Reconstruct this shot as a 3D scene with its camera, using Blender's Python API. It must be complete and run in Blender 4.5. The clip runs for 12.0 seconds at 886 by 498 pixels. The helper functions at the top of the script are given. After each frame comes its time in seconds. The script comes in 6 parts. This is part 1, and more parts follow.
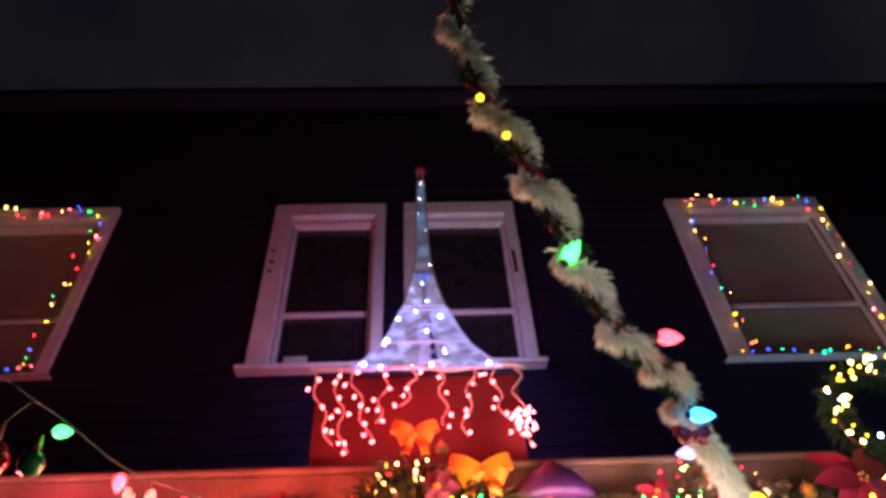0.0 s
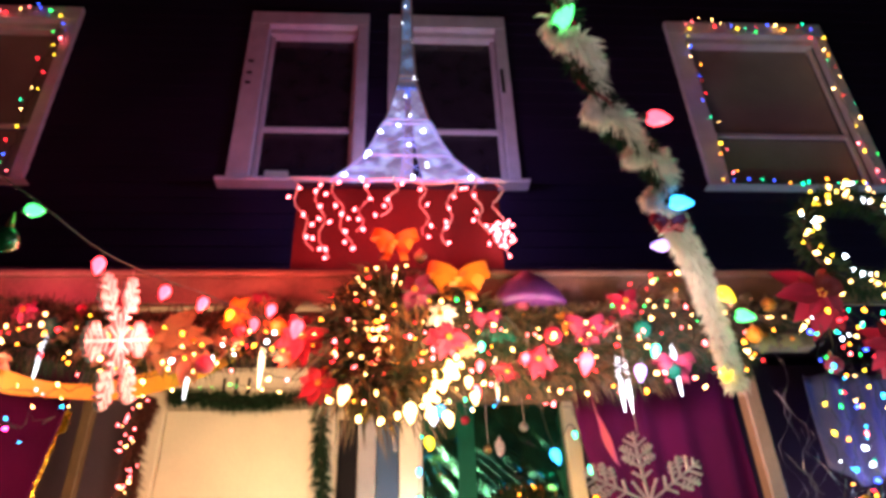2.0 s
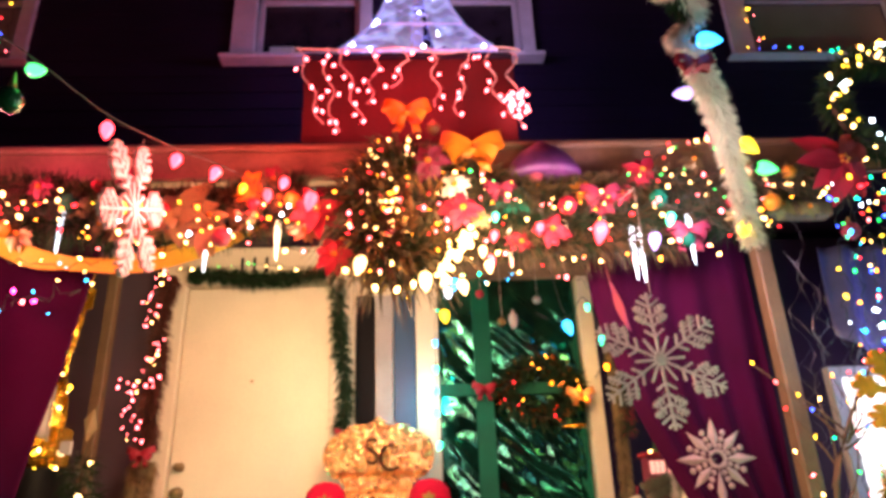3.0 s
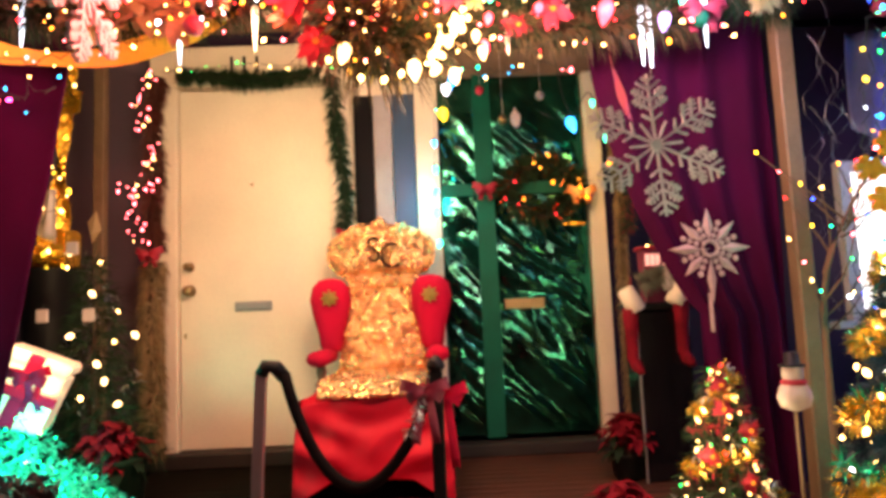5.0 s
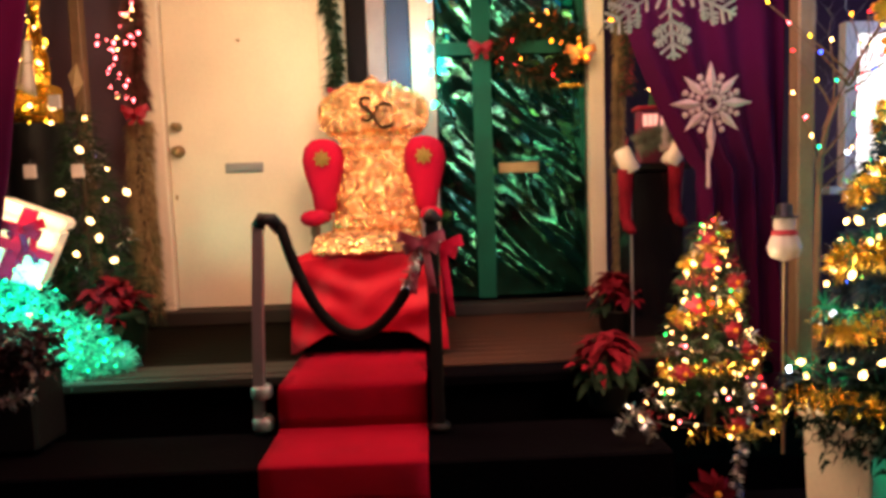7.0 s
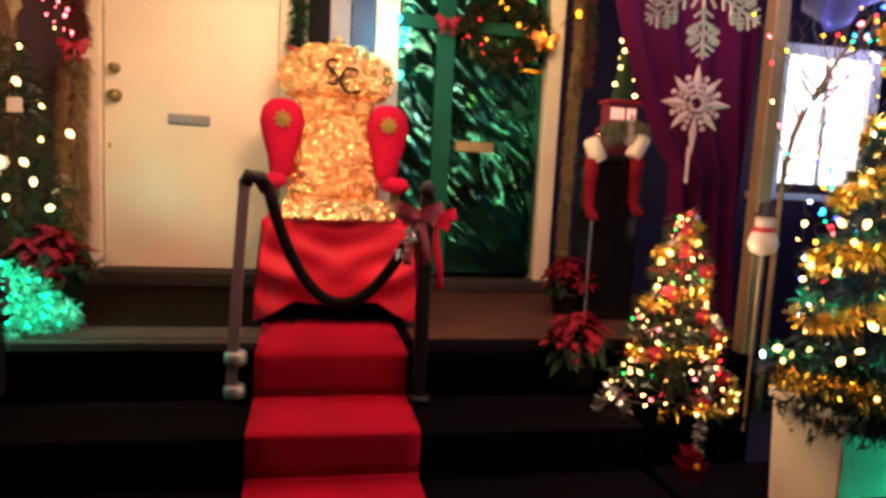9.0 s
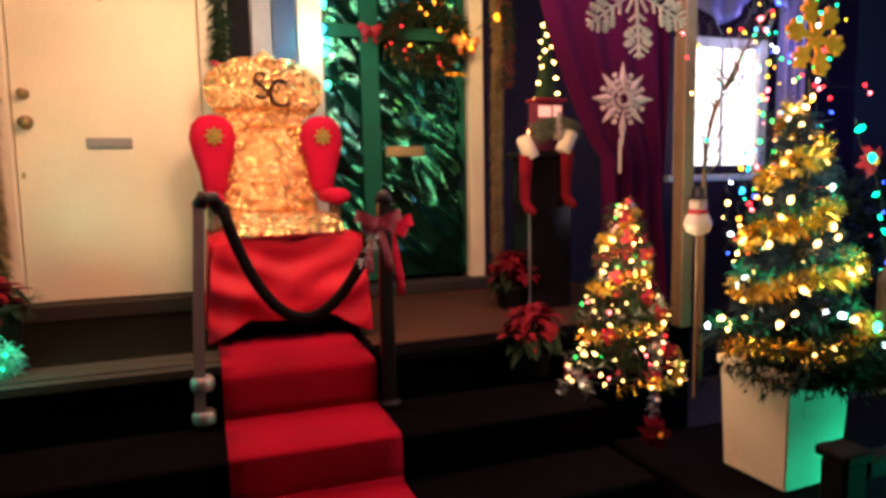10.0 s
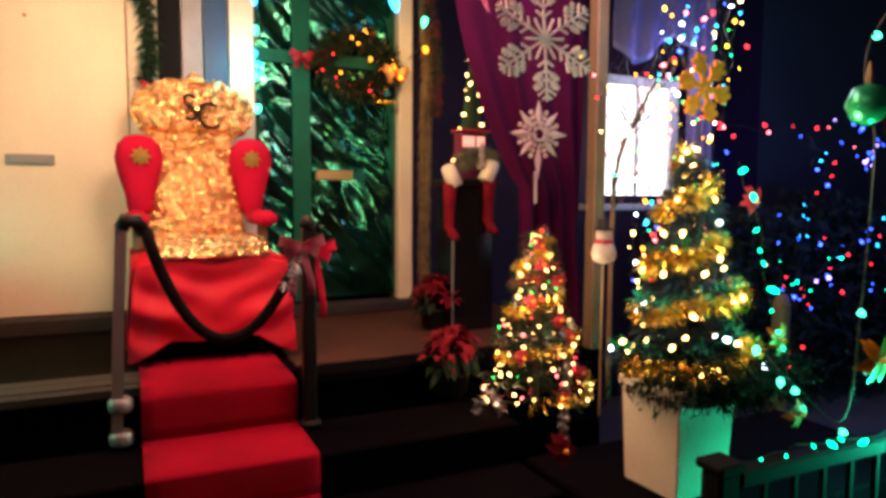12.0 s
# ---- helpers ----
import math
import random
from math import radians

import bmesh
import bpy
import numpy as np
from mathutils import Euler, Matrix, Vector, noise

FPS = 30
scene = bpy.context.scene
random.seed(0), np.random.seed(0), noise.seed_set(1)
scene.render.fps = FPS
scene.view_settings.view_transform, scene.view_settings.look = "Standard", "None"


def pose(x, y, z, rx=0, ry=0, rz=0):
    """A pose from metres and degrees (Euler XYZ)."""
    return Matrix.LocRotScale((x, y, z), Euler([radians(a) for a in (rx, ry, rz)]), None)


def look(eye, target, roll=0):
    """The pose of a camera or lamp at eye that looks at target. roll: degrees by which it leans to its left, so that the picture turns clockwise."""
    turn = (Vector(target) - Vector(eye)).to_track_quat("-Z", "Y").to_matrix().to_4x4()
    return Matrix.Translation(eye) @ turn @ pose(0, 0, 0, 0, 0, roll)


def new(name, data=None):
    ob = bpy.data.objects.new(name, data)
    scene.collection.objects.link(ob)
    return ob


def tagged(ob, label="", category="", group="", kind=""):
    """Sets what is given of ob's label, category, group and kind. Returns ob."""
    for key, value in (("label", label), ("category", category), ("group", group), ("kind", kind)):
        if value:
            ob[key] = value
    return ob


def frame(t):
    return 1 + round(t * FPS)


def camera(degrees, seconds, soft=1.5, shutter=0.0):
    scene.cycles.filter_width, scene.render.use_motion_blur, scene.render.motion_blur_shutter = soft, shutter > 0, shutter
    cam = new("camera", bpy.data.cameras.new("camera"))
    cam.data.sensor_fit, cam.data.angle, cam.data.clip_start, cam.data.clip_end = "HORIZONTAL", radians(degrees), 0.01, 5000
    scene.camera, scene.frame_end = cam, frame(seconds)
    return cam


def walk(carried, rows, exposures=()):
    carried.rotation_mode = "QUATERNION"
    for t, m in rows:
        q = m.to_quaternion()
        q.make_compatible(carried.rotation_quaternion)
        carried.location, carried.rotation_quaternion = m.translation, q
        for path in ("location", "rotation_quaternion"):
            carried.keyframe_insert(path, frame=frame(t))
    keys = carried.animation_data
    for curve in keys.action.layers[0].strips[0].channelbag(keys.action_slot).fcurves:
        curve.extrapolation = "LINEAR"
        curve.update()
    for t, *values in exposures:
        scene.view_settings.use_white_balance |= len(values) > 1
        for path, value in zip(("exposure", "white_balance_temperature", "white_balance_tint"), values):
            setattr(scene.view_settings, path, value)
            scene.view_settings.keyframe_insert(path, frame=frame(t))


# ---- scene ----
cam = camera(66.9, 12.0, soft=3.6)
PATH = [
    (0, (-0.064, -0.213, 1.68), (0.018, 1.193, 3.099), -3.4),
    (0.5, (-0.064, -0.205, 1.675), (0.007, 1.272, 3.022), -1.7),
    (1, (-0.05, -0.185, 1.666), (0.049, 1.373, 2.915), -3.2),
    (1.5, (-0.055, -0.142, 1.644), (0.032, 1.523, 2.748), -2.5),
    (2, (-0.054, -0.12, 1.631), (0.071, 1.59, 2.661), -2.0),
    (2.5, (-0.061, -0.092, 1.611), (0.057, 1.687, 2.517), -1.5),
    (3, (-0.058, -0.07, 1.577), (0.027, 1.788, 2.313), -2.1),
    (5, (0.021, 0.025, 1.529), (0.049, 2.015, 1.727), -2.5),
    (5.5, (0.028, 0.063, 1.487), (0.029, 2.063, 1.527), -2.4),
    (6, (0.036, 0.081, 1.457), (0.03, 2.079, 1.374), -1.9),
    (6.5, (0.02, 0.077, 1.452), (0.013, 2.074, 1.346), -1.2),
    (7, (-0.013, 0.039, 1.438), (0.037, 2.032, 1.277), -2.0),
    (9, (-0.418, 0.09, 1.414), (-0.01, 2.036, 1.193), 3.0),
    (9.5, (-0.523, 0.103, 1.415), (0.024, 2.016, 1.214), 0.8),
    (10, (-0.613, 0.081, 1.432), (0.059, 1.952, 1.216), -1.1),
    (10.5, (-0.614, 0.053, 1.429), (0.135, 1.893, 1.203), -0.3),
    (11, (-0.598, 0.031, 1.422), (0.171, 1.858, 1.151), -0.2),
    (11.5, (-0.584, -0.007, 1.439), (0.243, 1.797, 1.185), 2.3),
    (12, (-0.597, -0.043, 1.466), (0.25, 1.761, 1.305), 0.3),
]
walk(cam, [(t, look(eye, target, roll)) for t, eye, target, roll in PATH], [(0, 0.2), (2.5, 0.12), (5, 0.0), (12, -0.06)])

# ---- night sky and lamps ----
world = bpy.data.worlds.new("night_sky")
scene.world = world
world.use_nodes = True
wn = world.node_tree.nodes
wbg = wn["Background"]
wtc = wn.new("ShaderNodeTexCoord")
wnz = wn.new("ShaderNodeTexNoise")
wnz.inputs["Scale"].default_value = 3.0
wnz.inputs["Detail"].default_value = 6.0
wrp = wn.new("ShaderNodeValToRGB")
wrp.color_ramp.elements[0].position, wrp.color_ramp.elements[0].color = 0.35, (0.005, 0.004, 0.0075, 1)
wrp.color_ramp.elements[1].position, wrp.color_ramp.elements[1].color = 0.7, (0.013, 0.0112, 0.0135, 1)
world.node_tree.links.new(wtc.outputs["Generated"], wnz.inputs["Vector"])
world.node_tree.links.new(wnz.outputs["Fac"], wrp.inputs["Fac"])
world.node_tree.links.new(wrp.outputs["Color"], wbg.inputs["Color"])
wbg.inputs["Strength"].default_value = 1.0


POWER = 4.0


def lamp(name, at, watts, colour, radius=0.06):
    """A point lamp that stands for the bulbs near that place; a few only add fill."""
    data = bpy.data.lights.new(name, "POINT")
    data.energy, data.color, data.shadow_soft_size = watts * POWER, colour, radius
    ob = new(name, data)
    ob.location = at
    return ob


WARM, AMBER, RED = (1.0, 0.67, 0.35), (1.0, 0.55, 0.16), (1.0, 0.05, 0.07)
lamp("wreath_light", (-0.28, 2.62, 2.36), 13.5, (1.0, 0.62, 0.36), 0.12)
lamp("bulb_cluster_light", (-0.95, 2.72, 2.52), 9, (1.0, 0.63, 0.36), 0.12)
lamp("garland_light", (0.25, 2.02, 2.5), 9, (1.0, 0.62, 0.4), 0.12)
lamp("garland_end_light", (-1.7, 1.95, 2.5), 6.0, (1.0, 0.34, 0.3), 0.12)
lamp("pink_bulb_light", (0.68, 2.02, 2.5), 6, (1.0, 0.42, 0.34), 0.08)
lamp("icicle_bulb_light", (0.95, 2.02, 2.55), 5.0, (0.85, 0.6, 0.9), 0.08)
lamp("cluster_front_light", (0.06, 2.08, 2.5), 2.2, (1.0, 0.66, 0.36), 0.06)
lamp("red_curtain_light", (-0.05, 2.2, 3.3), 3.2, RED, 0.15)
lamp("tower_light", (0.0, 2.98, 4.1), 5.0, (0.68, 0.48, 1.0), 0.15)
lamp("left_bulb_light", (-0.75, 1.75, 2.48), 4.2, (1.0, 0.06, 0.05), 0.03)
lamp("tinsel_heap_light", (-1.6, 2.6, 1.14), 4.6, (0.02, 1.0, 0.62), 0.08)
lamp("gift_light", (-1.6, 2.75, 1.5), 1.2, WARM, 0.05)
lamp("teal_bulb_light", (-0.02, 3.72, 2.2), 1.0, (0.03, 0.75, 0.85), 0.04)
lamp("small_tree_light", (0.8, 2.13, 1.1), 2.8, WARM, 0.08)
lamp("planter_tree_light", (1.14, 1.38, 1.45), 2.8, (1.0, 0.85, 0.55), 0.08)
lamp("green_bulb_light", (1.8, 1.15, 0.66), 18, (0.02, 1.0, 0.55), 0.06)
# Whitish stand-ins for the garland's coloured bulbs, added to brighten feathers and snowflake.
lamp("feather_bulb_light", (0.2, 0.35, 2.2), 0.35, (1.0, 0.8, 0.8), 0.1)
lamp("feather_end_light", (0.5, 1.0, 2.1), 0.6, (1.0, 0.8, 0.76), 0.1)
lamp("amber_bulb_light", (0.9, 3.5, 2.3), 1.0, AMBER, 0.05)
# Red fill added for the glow on the left beam; no cable runs here.
lamp("red_beam_fill", (-1.5, 2.05, 2.85), 3.5, (1.0, 0.07, 0.16), 0.05)
lamp("tinsel_curtain_light", (1.75, 2.05, 2.2), 1.6, (0.75, 0.85, 1.0), 0.15)
lamp("hedge_light", (3.6, 2.4, 1.4), 9.0, (0.12, 0.16, 1.0), 0.2)
lamp("cable_bulb_light", (-0.6, 2.12, 2.72), 5.5, (1.0, 0.12, 0.1), 0.05)


# ---- materials ----
def mat(name, colour, rough=0.6, metal=0.0, var=0.25, scale=6.0, bump=0.15, fine=60.0, second=None, spec=0.5):
    """A surface with broad stains and tone changes, fine grain and relief."""
    m = bpy.data.materials.new(name)
    m.use_nodes = True
    t, n = m.node_tree, m.node_tree.nodes
    b = n["Principled BSDF"]
    tc = n.new("ShaderNodeTexCoord")
    a, f = n.new("ShaderNodeTexNoise"), n.new("ShaderNodeTexNoise")
    a.inputs["Scale"].default_value, a.inputs["Detail"].default_value = scale, 6
    f.inputs["Scale"].default_value, f.inputs["Detail"].default_value = fine, 4
    t.links.new(tc.outputs["Object"], a.inputs["Vector"])
    t.links.new(tc.outputs["Object"], f.inputs["Vector"])
    add = n.new("ShaderNodeMath")
    add.operation = "MULTIPLY_ADD"
    add.inputs[1].default_value = 0.35
    t.links.new(f.outputs["Fac"], add.inputs[0])
    t.links.new(a.outputs["Fac"], add.inputs[2])
    r = n.new("ShaderNodeValToRGB")
    dark = second or [c * (1 - var) for c in colour]
    r.color_ramp.elements[0].position, r.color_ramp.elements[0].color = 0.45, (*dark, 1)
    r.color_ramp.elements[1].position, r.color_ramp.elements[1].color = 0.85, (*colour, 1)
    t.links.new(add.outputs[0], r.inputs["Fac"])
    t.links.new(r.outputs["Color"], b.inputs["Base Color"])
    rr = n.new("ShaderNodeMapRange")
    rr.inputs["To Min"].default_value, rr.inputs["To Max"].default_value = max(0.03, rough - 0.1), min(1, rough + 0.12)
    t.links.new(a.outputs["Fac"], rr.inputs["Value"])
    t.links.new(rr.outputs["Result"], b.inputs["Roughness"])
    b.inputs["Metallic"].default_value = metal
    b.inputs["Specular IOR Level"].default_value = spec
    if bump:
        bp = n.new("ShaderNodeBump")
        bp.inputs["Strength"].default_value, bp.inputs["Distance"].default_value = bump, 0.01
        t.links.new(f.outputs["Fac"], bp.inputs["Height"])
        t.links.new(bp.outputs["Normal"], b.inputs["Normal"])
    return m


def glow(name, colour, strength):
    """A lit bulb or a lit translucent shell."""
    m = bpy.data.materials.new(name)
    m.use_nodes = True
    b = m.node_tree.nodes["Principled BSDF"]
    b.inputs["Base Color"].default_value = (*colour, 1)
    b.inputs["Emission Color"].default_value = (*colour, 1)
    b.inputs["Emission Strength"].default_value = strength
    b.inputs["Roughness"].default_value = 0.3
    return m


M_GROUND = mat("asphalt", (0.06, 0.058, 0.056), 0.8, var=0.4, scale=3, bump=0.5, fine=140)
M_STEP = mat("black_painted_step", (0.0022, 0.0014, 0.0026), 0.8, var=0.5, scale=5, bump=0.3, spec=0.02)
M_PORCH = mat("worn_porch_boards", (0.06, 0.02, 0.01), 0.7, var=0.5, scale=4, bump=0.3, spec=0.25)
M_NOSING = mat("worn_nosing", (0.018, 0.013, 0.01), 0.7, var=0.4, bump=0.3)
M_MATGREEN = mat("dark_door_mat", (0.007, 0.006, 0.004), 0.95, var=0.4, bump=0.6, fine=220, spec=0.04)
M_SIDING = mat("dark_painted_siding", (0.016, 0.006, 0.028), 0.7, var=0.35, scale=3, bump=0.2, spec=0.2)
M_PURPLEWALL = mat("purple_grey_wall", (0.12, 0.085, 0.12), 0.7, var=0.2, scale=3, bump=0.15)
M_CREAM = mat("cream_paint", (0.74, 0.66, 0.52), 0.5, var=0.12, scale=4, bump=0.12)
# Broad tone variation in the door colour stands in for uneven light.
M_DOOR = mat("white_door_paint", (0.78, 0.69, 0.54), 0.42, var=0.16, scale=2, bump=0.06)
M_TRIM = mat("window_trim_paint", (0.66, 0.6, 0.62), 0.55, var=0.2, scale=8, bump=0.2)
M_BEAM = mat("weathered_beam", (0.22, 0.14, 0.09), 0.65, var=0.45, scale=5, bump=0.3)
M_ROOF = mat("dark_shingle", (0.03, 0.026, 0.03), 0.85, var=0.4, scale=8, bump=0.5)
M_GLASSD = mat("dark_window_glass", (0.03, 0.02, 0.03), 0.2, var=0.5, bump=0.0)
M_BLIND = mat("pale_window_blind", (0.34, 0.27, 0.24), 0.7, var=0.35, scale=2, bump=0.1)
M_BLACKBOARD = mat("black_board", (0.004, 0.004, 0.006), 0.6, spec=0.1)
M_GREYBOARD = mat("grey_board", (0.33, 0.31, 0.33), 0.5, bump=0.1)
M_BLUEBOARD = mat("blue_board", (0.008, 0.06, 0.15), 0.5, bump=0.1)
M_CARPET = mat("red_carpet", (0.34, 0.0016, 0.02), 0.95, var=0.3, scale=5, bump=0.7, fine=260, spec=0.1)
M_REDCLOTH = mat("red_satin_cloth", (0.5, 0.002, 0.022), 0.6, var=0.25, scale=4, bump=0.15, fine=180, spec=0.25)
M_REDVELVET = mat("red_velvet", (0.5, 0.003, 0.04), 0.9, var=0.3, bump=0.5, fine=200, spec=0.2)
M_SEQUIN = mat("gold_sequin_foil", (0.96, 0.58, 0.26), 0.25, 0.86, var=0.4, scale=16, bump=0)
sq = M_SEQUIN.node_tree
sq_tc, sq_map, sq_vor = sq.nodes.new("ShaderNodeTexCoord"), sq.nodes.new("ShaderNodeMapping"), sq.nodes.new("ShaderNodeTexVoronoi")
sq_map.inputs["Scale"].default_value = (1.0, 0.6, 1.5)
sq_vor.inputs["Scale"].default_value = 105.0
sq_geo, sq_sub, sq_mul, sq_add, sq_nrm = sq.nodes.new("ShaderNodeNewGeometry"), *[sq.nodes.new("ShaderNodeVectorMath") for _ in range(4)]
sq_sub.operation, sq_mul.operation, sq_add.operation, sq_nrm.operation = "SUBTRACT", "SCALE", "ADD", "NORMALIZE"
sq_sub.inputs[1].default_value = (0.5, 0.5, 0.5)
sq_mul.inputs["Scale"].default_value = 0.95
for a_, b_ in ((sq_tc.outputs["Object"], sq_map.inputs["Vector"]), (sq_map.outputs["Vector"], sq_vor.inputs["Vector"]), (sq_vor.outputs["Color"], sq_sub.inputs[0]),
               (sq_sub.outputs[0], sq_mul.inputs[0]), (sq_mul.outputs[0], sq_add.inputs[0]), (sq_geo.outputs["Normal"], sq_add.inputs[1]), (sq_add.outputs[0], sq_nrm.inputs[0]),
               (sq_nrm.outputs[0], sq.nodes["Principled BSDF"].inputs["Normal"])):
    sq.links.new(a_, b_)
M_TANFUR = mat("tan_shaggy_fur", (0.32, 0.22, 0.11), 0.85, var=0.5, scale=14, bump=0, spec=0.1)
M_YELLOWFOIL = mat("yellow_gold_foil", (0.95, 0.55, 0.06), 0.24, 0.85, var=0.35, scale=14, bump=0.4, fine=60)
M_DULLGLITTER = mat("dull_silver_glitter", (0.42, 0.31, 0.31), 0.5, 0.2, var=0.3, scale=40, bump=0.6, fine=300)
M_PURPLECLOTH = mat("purple_curtain_cloth", (0.046, 0.0016, 0.026), 0.9, var=0.35, scale=3, bump=0.2, fine=200, spec=0.08)
# Green and near-black patches in the foil colour stand in for reflections.
M_FOIL = mat("gift_foil_green_reflections", (0.03, 0.25, 0.18), 0.12, 0.95, scale=3.0, bump=0.4, fine=16, second=(0.022, 0.015, 0.014))
M_GREENRIB = mat("green_satin_ribbon", (0.001, 0.1, 0.058), 0.6, var=0.3, bump=0.1, spec=0.2)
M_POSTWOOD = mat("pale_wood_post", (0.16, 0.1, 0.055), 0.55, var=0.35, scale=7, bump=0.25)
M_STEEL = mat("grey_steel", (0.32, 0.31, 0.32), 0.4, 0.6, var=0.2, bump=0.05)
M_BLACK = mat("black_paint", (0.007, 0.007, 0.008), 0.45, var=0.3, spec=0.2)
M_ROPE = mat("black_velvet_rope", (0.005, 0.004, 0.005), 0.9, spec=0.1, bump=0.5, fine=200)
M_BRASS = mat("aged_brass", (0.42, 0.3, 0.15), 0.35, 0.9, var=0.4)
M_WHITEPLASTIC = mat("white_plastic", (0.4, 0.35, 0.33), 0.4, var=0.1, bump=0.05)
M_GLITTER = mat("glitter_white", (0.75, 0.62, 0.66), 0.45, 0.2, var=0.25, scale=40, bump=0.6, fine=300)
M_GOLDGLITTER = mat("gold_glitter", (0.9, 0.33, 0.025), 0.45, 0.4, var=0.35, scale=40, bump=0.6, fine=300)
M_NEEDLE = mat("dark_needles", (0.018, 0.045, 0.02), 0.7, var=0.5, scale=20, bump=0, spec=0.15)
M_BROWNNEEDLE = mat("brown_garland_needles", (0.085, 0.055, 0.02), 0.7, var=0.5, scale=20, bump=0)
M_WHITETINSEL = mat("white_boa_feathers", (0.86, 0.8, 0.72), 0.7, var=0.15, bump=0)
M_GOLDTINSEL = mat("gold_tinsel", (0.95, 0.68, 0.12), 0.26, 0.9, var=0.3, bump=0)
M_SILVERTINSEL = mat("silver_tinsel", (0.6, 0.6, 0.62), 0.3, 0.95, var=0.2, bump=0)
M_GREENTINSEL = mat("teal_green_tinsel", (0.02, 0.5, 0.28), 0.25, 0.4, var=0.3, bump=0)
M_BLUETINSEL = mat("blue_tinsel_branches", (0.005, 0.03, 0.055), 0.5, 0.0, var=0.4, bump=0, spec=0.3)
M_WIRE = mat("dark_green_wire", (0.01, 0.02, 0.012), 0.5, bump=0)
M_WHITEWIRE = mat("white_wire", (0.75, 0.6, 0.6), 0.5, bump=0)
M_BRONZE = mat("dark_glitter_letters", (0.016, 0.007, 0.004), 0.8, 0.0, var=0.4, spec=0.1, scale=60, bump=0.5, fine=200)
M_PLANTER = mat("pale_planter", (0.62, 0.55, 0.44), 0.6, var=0.2, scale=4, bump=0.15)
M_POINSETTIA = mat("poinsettia_red", (0.17, 0.002, 0.012), 0.8, var=0.4, scale=15, bump=0.2, spec=0.15)
M_LEAF = mat("poinsettia_green", (0.007, 0.02, 0.009), 0.8, var=0.4, scale=15, bump=0.2, spec=0.15)
M_ORANGE = mat("orange_satin_bow", (0.62, 0.2, 0.012), 0.45, var=0.25, bump=0.1)
M_REDBOW = mat("crimson_velvet_bow", (0.3, 0.003, 0.024), 0.65, var=0.25, bump=0.2)
M_PURPLEBALL = mat("purple_shiny_ornament", (0.1, 0.025, 0.15), 0.5, 0.1, var=0.5, scale=18, bump=0.3)
M_YELLOW = mat("yellow_ribbon_cloth", (0.72, 0.52, 0.04), 0.5, var=0.25, bump=0.15)
M_OLIVE = mat("faded_olive_leaves", (0.2, 0.17, 0.06), 0.7, var=0.4, bump=0.2)
M_PINKCLOTH = mat("pink_plum_ribbon", (0.2, 0.014, 0.045), 0.6, var=0.25, bump=0.15)
M_BARK = mat("dark_twig", (0.06, 0.035, 0.02), 0.8, var=0.4, bump=0.4)
M_DARKNEIGHBOUR = mat("dark_blue_siding", (0.02, 0.026, 0.05), 0.7, var=0.3, scale=2, bump=0.2)
G = {k: glow("bulb_" + k, c, s) for k, c, s in (
    ("warm", (1.0, 0.62, 0.26), 7), ("white", (0.8, 0.86, 1.0), 5), ("red", (1.0, 0.03, 0.05), 14), ("pink", (1.0, 0.05, 0.08), 6),
    ("green", (0.08, 1.0, 0.2), 3.5), ("teal", (0.06, 0.9, 0.5), 6), ("blue", (0.02, 0.07, 1.0), 5), ("cyan", (0.03, 0.4, 1.0), 7),
    ("amber", (1.0, 0.3, 0.01), 5), ("yellow", (1.0, 0.7, 0.03), 3), ("violet", (0.5, 0.35, 1.0), 2.5), ("magenta", (1.0, 0.03, 0.3), 2.5))}
TINY = {k: glow("fairy_" + k, c, s) for k, c, s in (
    ("warm", (1.0, 0.52, 0.16), 20), ("white", (0.7, 0.8, 1.0), 18), ("red", (1.0, 0.02, 0.03), 9), ("pink", (1.0, 0.1, 0.12), 24),
    ("green", (0.02, 1.0, 0.15), 7), ("teal", (0.0, 0.9, 0.4), 9), ("blue", (0.03, 0.08, 1.0), 14), ("cyan", (0.02, 0.45, 1.0), 10),
    ("amber", (1.0, 0.3, 0.02), 14), ("yellow", (1.0, 0.6, 0.03), 10), ("violet", (0.4, 0.25, 1.0), 11), ("magenta", (1.0, 0.04, 0.3), 20))}
MIXED = ["red", "green", "amber", "blue", "warm", "yellow", "pink", "teal"]


# ---- building helpers ----
def mesh_of(name, verts, faces, material, smooth=False):
    me = bpy.data.meshes.new(name)
    me.from_pydata(verts, [], faces)
    me.materials.append(material)
    if smooth:
        me.polygons.foreach_set("use_smooth", [True] * len(me.polygons))
    me.update()
    return me


def bm_mesh(name, bm, material, smooth=False):
    me = bpy.data.meshes.new(name)
    bm.normal_update()
    bm.to_mesh(me)
    bm.free()
    me.materials.append(material)
    if smooth:
        me.polygons.foreach_set("use_smooth", [True] * len(me.polygons))
    return me


def put(name, me, parent=None, label="", m=None):
    ob = new(name, me)
    if m is not None:
        ob.matrix_basis = m
    ob.parent = parent
    return tagged(ob, label)


def part(name, bm, material, parent, label="", smooth=False, m=None):
    return put(name, bm_mesh(name, bm, material, smooth), parent, label, m)


def thing(name, label, category, at=(0, 0, 0), group="", kind="", rz=0, rx=0):
    ob = new(name)
    ob.empty_display_size = 0.05
    ob.matrix_basis = pose(*at, rx, 0, rz)
    return tagged(ob, label, category, group, kind)


